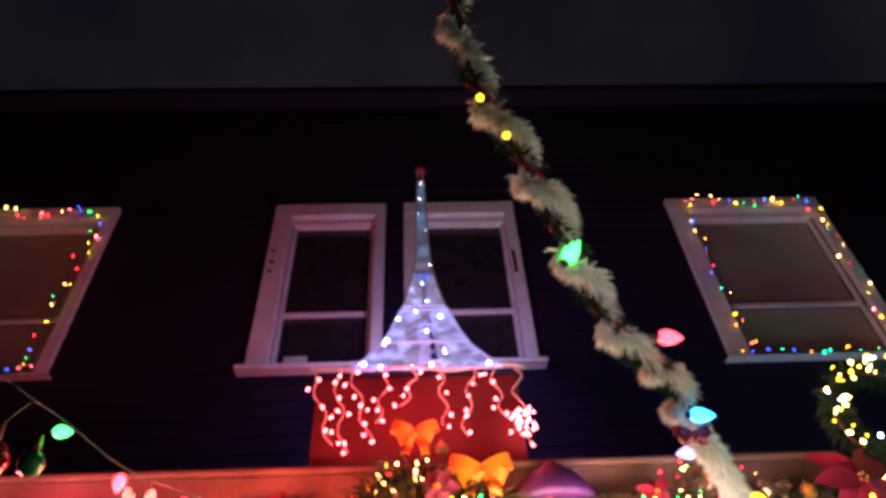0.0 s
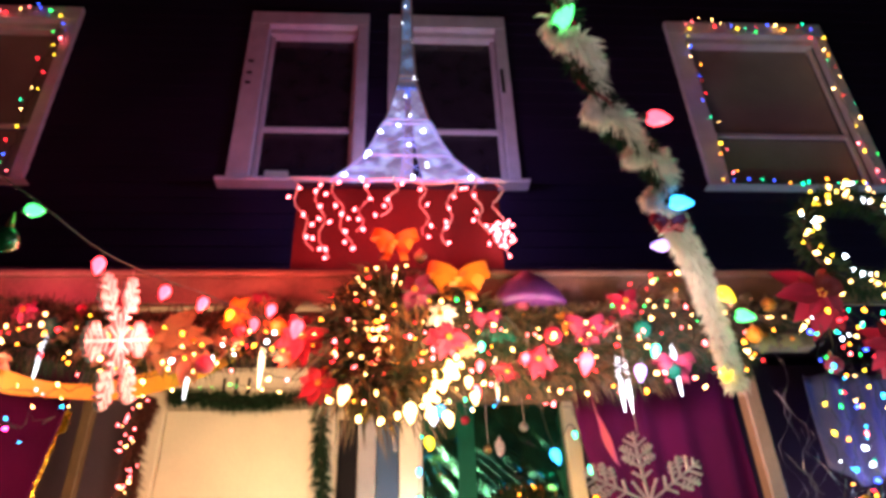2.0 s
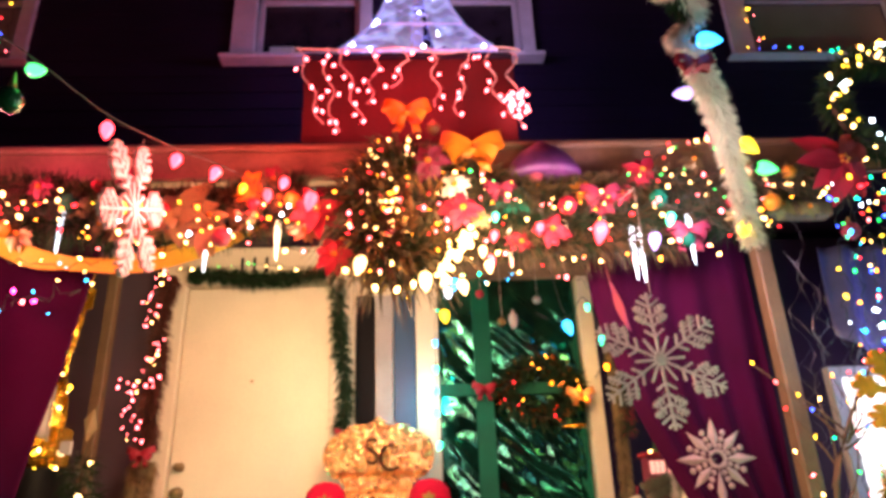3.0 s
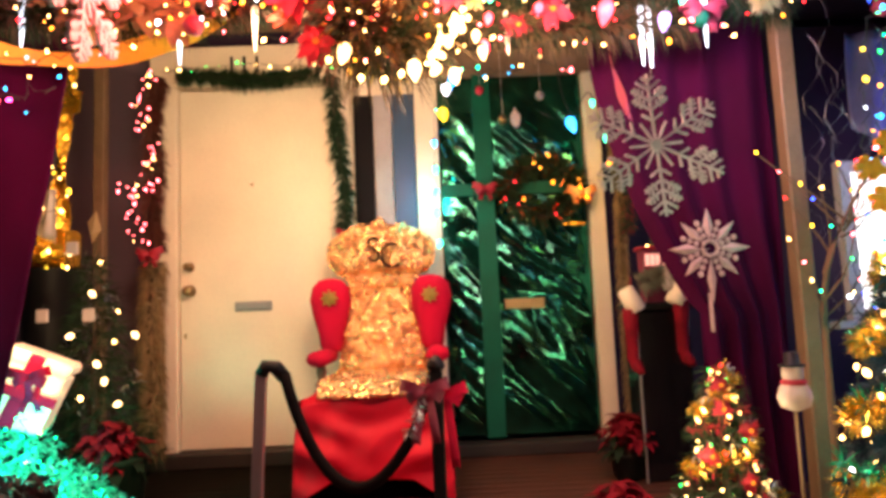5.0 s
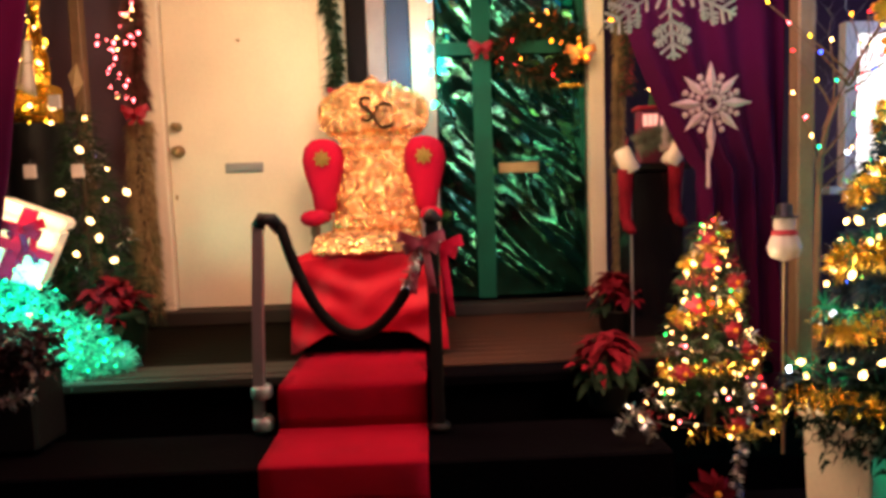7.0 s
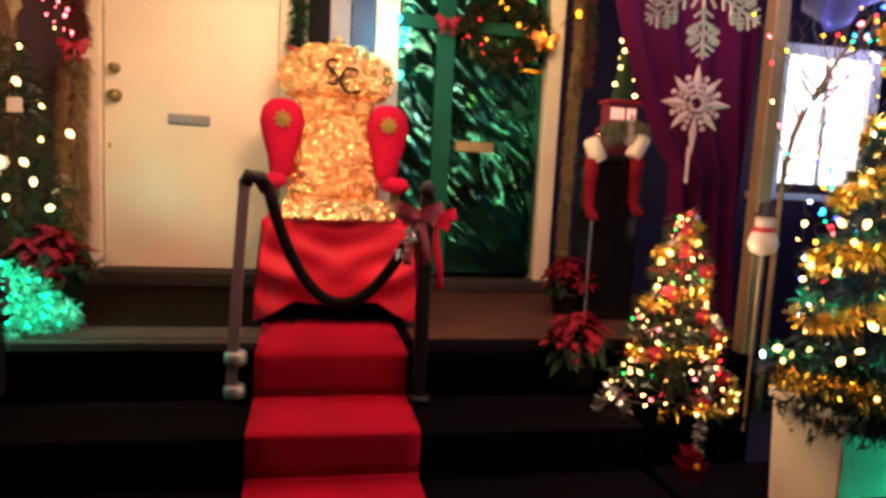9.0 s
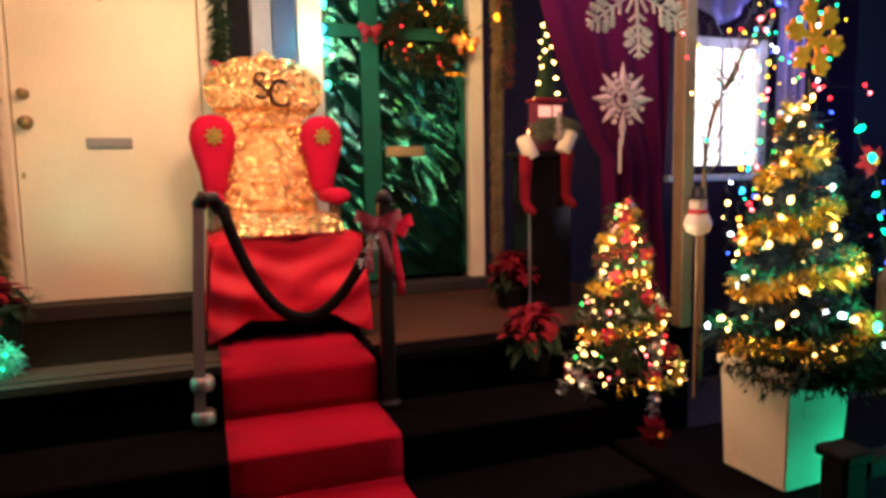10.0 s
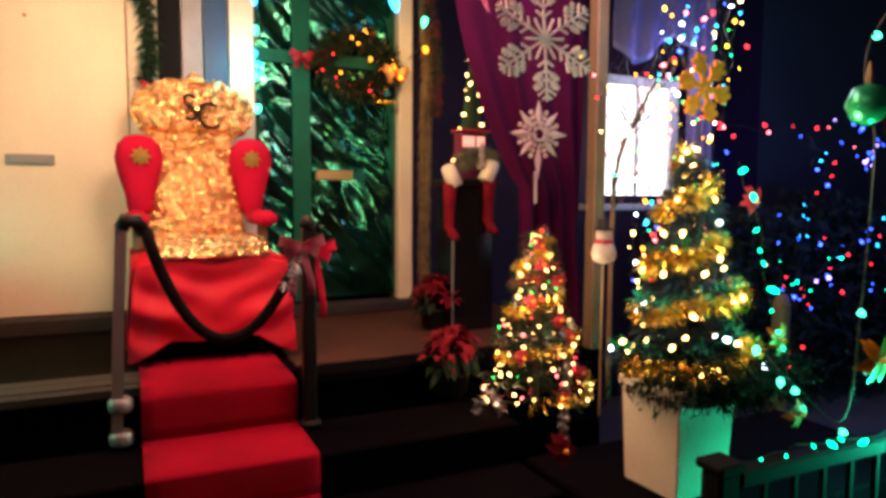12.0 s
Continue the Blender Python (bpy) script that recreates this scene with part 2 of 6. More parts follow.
def box(x0, x1, y0, y1, z0, z1, bevel=0.004, bm=None, seg=1):
    bm = bm or bmesh.new()
    r = bmesh.ops.create_cube(bm, size=1.0, matrix=Matrix.Translation(((x0 + x1) / 2, (y0 + y1) / 2, (z0 + z1) / 2)) @ Matrix.Diagonal((x1 - x0, y1 - y0, z1 - z0, 1)))
    if bevel:
        es = list({e for v in r["verts"] for e in v.link_edges})
        bmesh.ops.bevel(bm, geom=es, offset=bevel, segments=seg, affect="EDGES")
    return bm


def lathe(profile, n=20, bm=None, m=None):
    """A turned body from (radius, height) pairs."""
    bm = bm or bmesh.new()
    rings = []
    for r, z in profile:
        rings.append([bm.verts.new((m or Matrix()) @ Vector((r * math.cos(2 * math.pi * i / n), r * math.sin(2 * math.pi * i / n), z))) for i in range(n)])
    for a, b in zip(rings, rings[1:]):
        for i in range(n):
            bm.faces.new((a[i], a[(i + 1) % n], b[(i + 1) % n], b[i]))
    bm.faces.new(rings[0][::-1])
    bm.faces.new(rings[-1])
    return bm


def tube(pts, r, n=6, bm=None):
    """A round bar along a list of points; r is a number or one a point."""
    bm = bm or bmesh.new()
    pts = [Vector(p) for p in pts]
    rs = r if isinstance(r, (list, tuple)) else [r] * len(pts)
    rings = []
    for i, p in enumerate(pts):
        d = (pts[min(i + 1, len(pts) - 1)] - pts[max(i - 1, 0)]).normalized()
        u = d.orthogonal().normalized() if abs(d.z) > 0.9 else d.cross(Vector((0, 0, 1))).normalized()
        w = d.cross(u)
        rings.append([bm.verts.new(p + rs[i] * (u * math.cos(2 * math.pi * k / n) + w * math.sin(2 * math.pi * k / n))) for k in range(n)])
    for a, b in zip(rings, rings[1:]):
        for k in range(n):
            bm.faces.new((a[k], a[(k + 1) % n], b[(k + 1) % n], b[k]))
    bm.faces.new(rings[0][::-1])
    bm.faces.new(rings[-1])
    return bm


def curve_pts(keys, n):
    """n points along a smooth line through the keys."""
    k = [Vector(p) for p in keys]
    out = []
    for j in range(n):
        u = j / (n - 1) * (len(k) - 1)
        i = min(int(u), len(k) - 2)
        f = u - i
        p0, p1, p2, p3 = k[max(i - 1, 0)], k[i], k[i + 1], k[min(i + 2, len(k) - 1)]
        out.append(0.5 * (2 * p1 + (p2 - p0) * f + (2 * p0 - 5 * p1 + 4 * p2 - p3) * f * f + (3 * p1 - p0 - 3 * p2 + p3) * f ** 3))
    return out


def sheet(fn, nu, nv, thick=0.0):
    """A sheet from fn(u, v) over the unit square, given a thickness along +y."""
    vs = [fn(i / nu, j / nv) for j in range(nv + 1) for i in range(nu + 1)]
    w = nu + 1
    fs = [(j * w + i, j * w + i + 1, (j + 1) * w + i + 1, (j + 1) * w + i) for j in range(nv) for i in range(nu)]
    if thick:
        o = len(vs)
        vs = vs + [(x, y + thick, z) for x, y, z in vs]
        fs = fs + [tuple(o + k for k in f[::-1]) for f in fs]
        rim = [i for i in range(nu + 1)] + [j * w + nu for j in range(1, nv + 1)] + [nv * w + i for i in range(nu - 1, -1, -1)] + [j * w for j in range(nv - 1, 0, -1)]
        fs += [(a, o + a, o + b, b) for a, b in zip(rim, rim[1:] + rim[:1])]
    return vs, fs


def tufts(centres, dirs, length, width, rng, droop=0.2, jitter=0.5):
    """Thin folded blades, one at each centre along its direction: needles, feathers or tinsel."""
    vs, fs = [], []
    for c, d in zip(centres, dirs):
        d = (Vector(d) + Vector((rng.uniform(-1, 1), rng.uniform(-1, 1), rng.uniform(-1, 1))) * jitter).normalized()
        l = length * rng.uniform(0.6, 1.25)
        s = d.orthogonal().normalized()
        s.rotate(Matrix.Rotation(rng.uniform(0, 6.28), 3, d))
        s *= width / 2
        c = Vector(c)
        mid = c + d * l * 0.55
        tip = c + d * l + Vector((0, 0, -droop * l))
        o = len(vs)
        vs += [tuple(c - s), tuple(c + s), tuple(mid + s * 0.8), tuple(mid - s * 0.8), tuple(tip)]
        fs += [(o, o + 1, o + 2, o + 3), (o + 3, o + 2, o + 4)]
    return vs, fs


def boa(name, pts, material, parent, rng, count, length, width, spread=0.005, droop=0.15, label="", kind="stuff"):
    """Blades all round a line, as on a garland or a tinsel rope."""
    cs, ds = [], []
    for _ in range(count):
        i = rng.randrange(len(pts) - 1)
        f = rng.random()
        p = pts[i].lerp(pts[i + 1], f)
        t = (pts[i + 1] - pts[i]).normalized()
        a = Vector((rng.uniform(-1, 1), rng.uniform(-1, 1), rng.uniform(-1, 1)))
        a = (a - t * a.dot(t)).normalized()
        cs.append(p + a * spread)
        ds.append(a + t * 0.35)
    vs, fs = tufts(cs, ds, length, width, rng, droop)
    return tagged(put(name, mesh_of(name, vs, fs, material), parent, label), kind=kind)


BULB = {}


def bulb_mesh(colour, r, long=1.0):
    key = (colour, round(r, 4), long)
    if key not in BULB:
        bm = lathe([(r * 0.45, -r * 1.1 * long), (r * 0.95, -r * 0.5 * long), (r, 0.1 * r), (r * 0.75, r * 0.8 * long), (r * 0.15, r * 1.3 * long)], 8)
        BULB[key] = bm_mesh("bulb", bm, TINY[colour] if r < 0.013 else G[colour], True)
    return BULB[key]


def bulb(parent, at, colour, r=0.006, long=1.2, rng=None):
    rng = rng or random
    r = round(r * 0.57, 4)
    return put("bulb", bulb_mesh(colour, r, long), parent, "", pose(*at, rng.uniform(90, 270), 0, rng.uniform(0, 360)))


def light_string(label, keys, n, colours, r=0.006, sag=0.01, seed=1, wire=M_WIRE, group="", wr=0.0018, spread=0.012, long=1.2, pts=None):
    """A string of fairy lights: one wire and its bulbs."""
    rng = random.Random(seed)
    pts = pts or curve_pts(keys, max(12, n * 2))
    ob = thing("light_string", label, "light string", pts[0], group)
    inv = Vector(pts[0])
    wire_ob = part("wire", tube([p - inv + Vector((rng.uniform(-1, 1), rng.uniform(-1, 1), rng.uniform(-1, 1))) * spread * 0.4 for p in pts], wr, 4), wire, ob)
    for k in range(n):
        p = pts[round((k + 0.5) / n * (len(pts) - 1))] - inv
        p = p + Vector((rng.uniform(-1, 1), rng.uniform(-1, 0.3), rng.uniform(-1, 0.6))) * spread
        c = colours if isinstance(colours, str) else rng.choice(colours)
        bulb(wire_ob, p, c, r * rng.choice((0.6, 0.75, 0.9, 1.2, 1.5)), long, rng)
    return ob


def structure(name, bm, material, label, category="structure"):
    ob = new(name, bm_mesh(name, bm, material))
    return tagged(ob, label, category, kind="structure")


# ---- the setting: street, steps, porch and house front ----
bm = bmesh.new()
bmesh.ops.create_grid(bm, x_segments=40, y_segments=40, size=150, matrix=Matrix.Translation((0, 0, -0.08)))
structure("ground", bm, M_GROUND, "dark asphalt street at night", "ground")

STAIR = [(2.48, 0.74), (2.16, 0.58), (1.86, 0.42), (1.56, 0.26), (1.28, 0.10)]
steps = thing("steps", "black painted wooden porch steps, worn edges", "steps", kind="structure")
for k, (y, z) in enumerate(STAIR[1:]):
    part("step", box(-2.0, 0.78, y, STAIR[k][0] + 0.03, -0.08, z - 0.005, 0.008), M_STEP, steps)
porch = structure("floor", box(-3.2, 1.62, 2.72, 4.0, -0.08, 0.735, 0.006), M_STEP, "dark porch floor base", "floor")
for k in range(14):
    y = 2.745 + k * 0.0885
    put("plank", bm_mesh("plank", box(0.03, 1.6, y, y + 0.083, 0.725, 0.7445, 0.003), M_PORCH), porch)
    put("plank", bm_mesh("plank", box(-3.1, -0.56, y, y + 0.083, 0.725, 0.7435, 0.003), M_MATGREEN if k > 1 else M_NOSING), porch)
structure("porch_nosing", box(-3.2, -0.56, 2.68, 2.715, 0.7, 0.745, 0.008), M_NOSING, "worn pale wooden nosing along the porch edge", "trim")
structure("porch_nosing", box(0.02, 1.62, 2.6, 2.715, 0.69, 0.738, 0.008), M_STEP, "black painted porch edge board", "trim")

# front wall on the ground storey, with two door openings
wall = thing("wall_front", "dark purple painted house front with two doorways", "wall", kind="structure")
for x0, x1, z0, z1, m_ in ((-3.4, -1.6, 0.73, 3.2, M_PURPLEWALL), (-0.44, -0.07, 0.73, 3.2, M_CREAM), (1.05, 4.2, -0.08, 3.2, M_SIDING),
                           (-1.6, -0.44, 3.19, 3.3, M_SIDING), (-0.07, 1.05, 2.98, 3.3, M_SIDING)):
    part("wall_panel", box(x0, x1, 3.97, 4.15, z0, z1, 0.002), m_, wall)
up = thing("wall_upper", "dark painted wooden siding of the upper storey", "wall", kind="structure")
WIN = [(-3.86, -2.53, True), (-1.23, -0.31, False), (-0.155, 0.772, False), (2.1, 3.43, True)]
zs0, zs1 = 4.345, 6.03
edges = [-9.0, *[e for a, b, _ in WIN for e in (a, b)], 9.0]
for a, b in zip(edges[0::2], edges[1::2]):
    part("wall_panel", box(a, b, 3.58, 4.1, zs0, zs1, 0), M_SIDING, up)
part("wall_panel", box(-9, 9, 3.58, 4.1, 3.3, zs0, 0), M_SIDING, up)
part("wall_panel", box(-9, 9, 3.58, 4.1, zs1, 7.64, 0), M_SIDING, up)
for k in range(32):
    z = 3.62 + k * 0.125
    for a, b in (zip(edges[0::2], edges[1::2]) if zs0 - 0.02 < z + 0.06 < zs1 + 0.06 else [(-9, 9)]):
        bm = bmesh.new()
        vs = [bm.verts.new(v) for v in ((a, 3.576, z), (b, 3.576, z), (b, 3.569, z), (a, 3.569, z), (b, 3.576, z + 0.122), (a, 3.576, z + 0.122))]
        bm.faces.new((vs[0], vs[1], vs[2], vs[3])), bm.faces.new((vs[3], vs[2], vs[4], vs[5]))
        part("clapboard", bm, M_SIDING, up)
structure("eave", box(-9, 9, 3.4, 4.1, 7.57, 7.69, 0.01), M_SIDING, "dark roof eave along the top of the house", "roof")
structure("wall_back", box(-9, 9, 9.0, 9.2, -0.08, 8.3, 0), M_DARKNEIGHBOUR, "dark rear wall of the house", "wall")

# porch roof: beam, ceiling, shingled slope
beam = thing("porch_beam", "weathered pale wooden porch beam", "beam", kind="structure")
part("fascia", box(-3.4, 1.75, 2.44, 2.48, 2.905, 3.03, 0.006), M_BEAM, beam)
part("moulding", box(-3.4, 1.75, 2.42, 2.49, 3.031, 3.055, 0.006), M_BEAM, beam)
part("lower_rail", box(-3.4, 1.75, 2.5, 2.57, 2.72, 2.79, 0.006), M_BEAM, beam)
part("lower_rail", box(-3.4, 1.75, 2.5, 2.57, 2.83, 2.9, 0.006), M_BEAM, beam)
bm = box(-3.4, 1.75, 2.5, 3.965, 2.995, 3.015, 0)
for v in bm.verts:
    v.co.z += (v.co.y - 2.5) * 0.2
structure("ceiling", bm, M_BEAM, "plain boarded porch ceiling", "ceiling")
bm = bmesh.new()
rows = 9
for k in range(rows):
    y0, y1 = 2.43 + k * 0.13, 2.43 + (k + 1) * 0.13 + 0.02
    z0, z1 = 3.065 + k * 0.055, 3.065 + (k + 1) * 0.055
    vs = [bm.verts.new(v) for v in ((-3.4, y0, z0), (1.75, y0, z0), (1.75, y1, z1), (-3.4, y1, z1), (-3.4, y0, z0 - 0.02), (1.75, y0, z0 - 0.02))]
    bm.faces.new(vs[:4]), bm.faces.new((vs[4], vs[5], vs[1], vs[0]))
structure("porch_roof", bm, M_ROOF, "dark shingled porch roof", "roof")
for x0, x1 in ((1.362, 1.425), (-1.99, -1.9)):
    structure("porch_post", box(x0, x1, 2.48, 2.55, 0.74, 2.72, 0.006), M_POSTWOOD, "pale wooden porch post", "post")


def window(x0, x1, blind, name):
    """A sash window with wide trim."""
    w = thing(name, "sash window with peeling pale wooden trim, " + ("drawn blind and colored lights" if blind else "dark glass"), "window", ((x0 + x1) / 2, 3.555, zs0), kind="structure")
    h, c = (x1 - x0) / 2, zs1 - zs0
    jw, jr = 0.15, 0.085
    for a, b in ((-h, -h + jw), (h - jr, h)):
        part("window_frame", box(a, b, -0.02, 0.05, 0, c - 0.141, 0.004), M_TRIM, w)
    part("window_frame", box(-h, h, -0.022, 0.05, c - 0.14, c, 0.004), M_TRIM, w)
    part("window_frame", box(-h + jw, h - jr, 0.03, 0.14, c - 0.2, c - 0.141, 0.004), M_TRIM, w)
    part("window_sill", box(-h - 0.04, h + 0.04, -0.06, 0.1, -0.0112, -0.002, 0.002), M_TRIM, w)
    part("sash", box(-h + jw, h - jr, 0.06, 0.09, 0.525, 0.56, 0.003), M_TRIM, w)
    part("sash", box(-h + jw, -h + jw + 0.035, 0.06, 0.09, 0, c - 0.2, 0.003), M_TRIM, w)
    part("sash", box(h - jr - 0.035, h - jr, 0.06, 0.09, 0, c - 0.2, 0.003), M_TRIM, w)
    for z0, z1 in ((0.0, 0.525), (0.56, c - 0.2)):
        part("pane", box(-h + jw + 0.035, h - jr - 0.035, 0.1, 0.106, z0, z1, 0), M_BLIND if blind else M_GLASSD, w)
    # Black bars: hinge marks on the left window, a dark slot on the right.
    if not blind:
        for z in ((0.9, 1.0, 1.12) if x0 < -1 else (0.85,)):
            part("jamb_mark", box(-h + 0.03, -h + 0.07, -0.03, -0.021, z, z + 0.018, 0.002) if x0 < -1 else box(h - 0.075, h - 0.05, -0.03, -0.021, z, z + 0.24, 0.002), M_BLACK, w)
    return w


for k, (a, b, blind) in enumerate(WIN):
    window(a, b, blind, "window_%d" % (k + 1))
structure("sill_ledge", box(-1.27, 0.81, 3.44, 3.55, 4.3, 4.332, 0.006), M_TRIM, "long pale sill ledge under both windows", "trim")

# ---- doors and what frames them ----
door = thing("door_1", "plain white painted front door, closed", "door", (-1.02, 3.97, 0.83), kind="structure")
part("door_leaf", box(-0.44, 0.44, -0.02, 0.025, 0.0, 2.1, 0.004), M_DOOR, door)
slot = part("mail_slot", box(-0.125, 0.09, -0.032, -0.019, 0.775, 0.83, 0.004), M_STEEL, door, "brushed metal mail slot")
part("mail_flap", box(-0.11, 0.075, -0.04, -0.033, 0.785, 0.82, 0.003), M_STEEL, slot)
for z, r in ((1.045, 0.026), (0.905, 0.034)):
    part("door_knob", lathe([(r, 0), (r, 0.008), (r * 0.5, 0.012), (r * 0.45, 0.03), (r * 0.85, 0.04), (r * 0.8, 0.06), (r * 0.3, 0.066)], 16, m=pose(-0.385, -0.02, z, 90)), M_BRASS, door, "aged brass knob", True)
part("peephole", lathe([(0.009, 0), (0.009, 0.008), (0.004, 0.01)], 10, m=pose(-0.015, -0.02, 1.52, 90)), M_BRASS, door, "", True)
part("hinge_plate", box(-0.42, -0.405, -0.028, -0.019, 0.63, 0.66, 0.002), M_BRASS, door)
part("door_sill", box(-0.6, 0.6, -0.14, 0.06, -0.085, -0.004, 0.006), M_NOSING, door, "dark worn wooden sill")
trim = thing("door_frame", "cream painted door frame and header", "door frame", (-1.02, 3.96, 0.745), kind="structure")
part("jamb", box(-0.58, -0.445, -0.05, 0.1, 0.0, 2.2, 0.005), M_CREAM, trim)
part("jamb", box(0.445, 0.58, -0.05, 0.1, 0.0, 2.2, 0.005), M_CREAM, trim)
part("header", box(-0.6, 0.6, -0.06, 0.1, 2.201, 2.44, 0.005), M_CREAM, trim)
plate = thing("number_sign", "three dark number marks on the cream header", "sign", (-1.04, 3.895, 3.03))
for k in range(3):
    part("mark", box(-0.1 + k * 0.075, -0.085 + k * 0.075, -0.006, 0.004, 0, 0.085, 0.001), M_BLACK, plate)
    part("mark", box(-0.11 + k * 0.075, -0.075 + k * 0.075, -0.0055, 0.0035, -0.012, -0.0005, 0.001), M_BLACK, plate)

for x0, x1, m_, lab in ((-0.425, -0.31, M_BLACKBOARD, "black"), (-0.305, -0.2, M_GREYBOARD, "pale grey"), (-0.195, -0.065, M_BLUEBOARD, "deep blue")):
    ob = tagged(new("trim_board", bm_mesh("trim_board", box(x0, x1, 3.93, 3.968, 0.78, 2.86, 0.004), m_)), lab + " painted trim board beside the door", "trim board", "trim boards", "structure")

door2 = thing("door_2", "front door wrapped like a gift in dark crinkled foil", "door", (0.51, 3.97, 0.83), kind="structure")
part("door_leaf", box(-0.43, 0.43, 0.0, 0.03, 0.0, 2.14, 0.004), M_BLACK, door2)


def foil(u, v):
    x, z = -0.425 + 0.85 * u, 0.01 + 2.12 * v
    q = Vector(((x + z) * 4.2, (z - x) * 1.1, 0.3))
    d = noise.noise(q) * 0.03 + abs(noise.noise(q * 1.9)) * 0.034 + noise.noise(q * 4.6) * 0.007
    edge = min(u, 1 - u, v, 1 - v) * 12
    return (x, -0.022 - d * min(1, edge), z)


vs, fs = sheet(foil, 70, 150)
put("foil_wrap", mesh_of("foil_wrap", vs, fs, M_FOIL, True), door2, "dark shiny crinkled wrapping foil")
part("ribbon", box(-0.225, -0.12, -0.068, -0.06, 0.0, 2.12, 0.002), M_GREENRIB, door2, "broad green satin ribbon")
part("ribbon", box(-0.43, 0.3, -0.0725, -0.0685, 1.39, 1.46, 0.001), M_GREENRIB, door2, "broad green satin ribbon")
part("mail_slot", box(-0.09, 0.14, -0.075, -0.05, 0.72, 0.78, 0.004), M_BRASS, door2, "brass mail slot")
part("door_sill", box(-0.5, 0.55, -0.16, -0.005, -0.085, -0.02, 0.006), M_NOSING, door2, "worn wooden sill")
trim = thing("door_frame", "cream painted door frame with chipped paint", "door frame", (0.51, 3.96, 0.745), kind="structure")
part("jamb", box(-0.57, -0.435, -0.05, 0.1, 0.0, 2.2, 0.005), M_CREAM, trim)
part("jamb", box(0.435, 0.525, -0.07, 0.1, 0.0, 2.2, 0.005), M_CREAM, trim)
part("header", box(-0.57, 0.525, -0.055, 0.1, 2.201, 2.36, 0.005), M_BEAM, trim)


def loop_ribbon(p, a, b, w, turn, n=14):
    """One loop of a bow as a curved band: a along, b across, w wide."""
    vs, fs = [], []
    r = Matrix.Rotation(turn, 4, "Y")
    for i in range(n + 1):
        t = 2 * math.pi * i / n
        u = (1 - math.cos(t)) * 0.5 * a
        d = math.sin(t) * b
        ww = w * (0.35 + 0.65 * (1 - math.cos(t)) * 0.5)
        for s in (-1, 1):
            q = r @ Vector((u, -abs(b) + d, s * ww / 2))
            vs.append((p[0] + q.x, p[1] + q.y, p[2] + q.z))
    for i in range(n):
        fs.append((2 * i, 2 * i + 1, 2 * i + 3, 2 * i + 2))
    return vs, fs


def bow(label, at, size, material, tails=0.9, group="", loops=4):
    ob = thing("bow", label, "bow", at, group)
    for k in range(loops):
        ang = (-0.25, math.pi + 0.25, 0.45, math.pi - 0.45, -0.9, math.pi + 0.9)[k]
        vs, fs = loop_ribbon((0, 0, 0), size * (1.0 if k < 2 else 0.8), size * 0.3, size * 0.5, ang)
        put("loop", mesh_of("loop", vs, fs, material, True), ob)
    part("knot", lathe([(size * 0.05, -size * 0.14), (size * 0.14, -size * 0.08), (size * 0.16, 0), (size * 0.14, size * 0.08), (size * 0.05, size * 0.14)], 10, m=pose(0, -size * 0.2, 0)), material, ob, "", True)
    for s in (-1, 1):
        if tails:
            vs, fs = sheet(lambda u, v: (s * size * (0.12 + 0.3 * v) + (u - 0.5) * size * 0.34, -0.01 + 0.02 * math.sin(5 * v + s), -size * (0.1 + tails * v) - (0.12 * size * abs(u - 0.5) * 2 if v > 0.9 else 0)), 3, 8, 0.002)
            put("tail", mesh_of("tail", vs, fs, material, True), ob)
    return ob


def leaf(l, w, bend, n=4):
    """Half-width outline of a pointed leaf, folded along its middle."""
    vs, fs = [], []
    for i in range(n + 1):
        t = i / n
        h = w * math.sin(math.pi * min(1, t * 0.96 + 0.04)) ** 0.8 * (1.15 - 0.5 * t)
        z = bend * t * t * l
        vs += [(-h / 2, t * l, z + 0.15 * h), (0, t * l, z), (h / 2, t * l, z + 0.15 * h)]
    for i in range(n):
        o = 3 * i
        fs += [(o, o + 1, o + 4, o + 3), (o + 1, o + 2, o + 5, o + 4)]
    return vs, fs


def many_leaves(poses, l, w, bend, rng):
    V, F = [], []
    v0, f0 = leaf(l, w, bend)
    for m in poses:
        s = rng.uniform(0.7, 1.15)
        o = len(V)
        V += [tuple(m @ (Vector(v) * s)) for v in v0]
        F += [tuple(o + k for k in f) for f in f0]
    return V, F


def flower(label, at, r, material, seed=1, group="poinsettia flowers", heart=True):
    """A poinsettia bloom that faces the street."""
    rng = random.Random(seed)
    ob = thing("flower", label, "flower", at, group)
    ps = [Matrix.Rotation(math.radians(90), 4, "X") @ pose(0, 0, 0.004 * (k % 3), rng.uniform(-25, 10), 0, k * 360 / 11 + rng.uniform(-10, 10)) for k in range(11)]
    vs, fs = many_leaves(ps, r, r * 0.55, -0.15, rng)
    put("petals", mesh_of("petals", vs, fs, material, True), ob)
    if heart:
        for k in range(5):
            part("stamen", lathe([(0.003, 0), (0.006, 0.006), (0.002, 0.012)], 6, m=pose(r * 0.08 * math.cos(k * 1.26), -0.012, r * 0.08 * math.sin(k * 1.26), 90)), M_GOLDGLITTER, ob)
    return ob


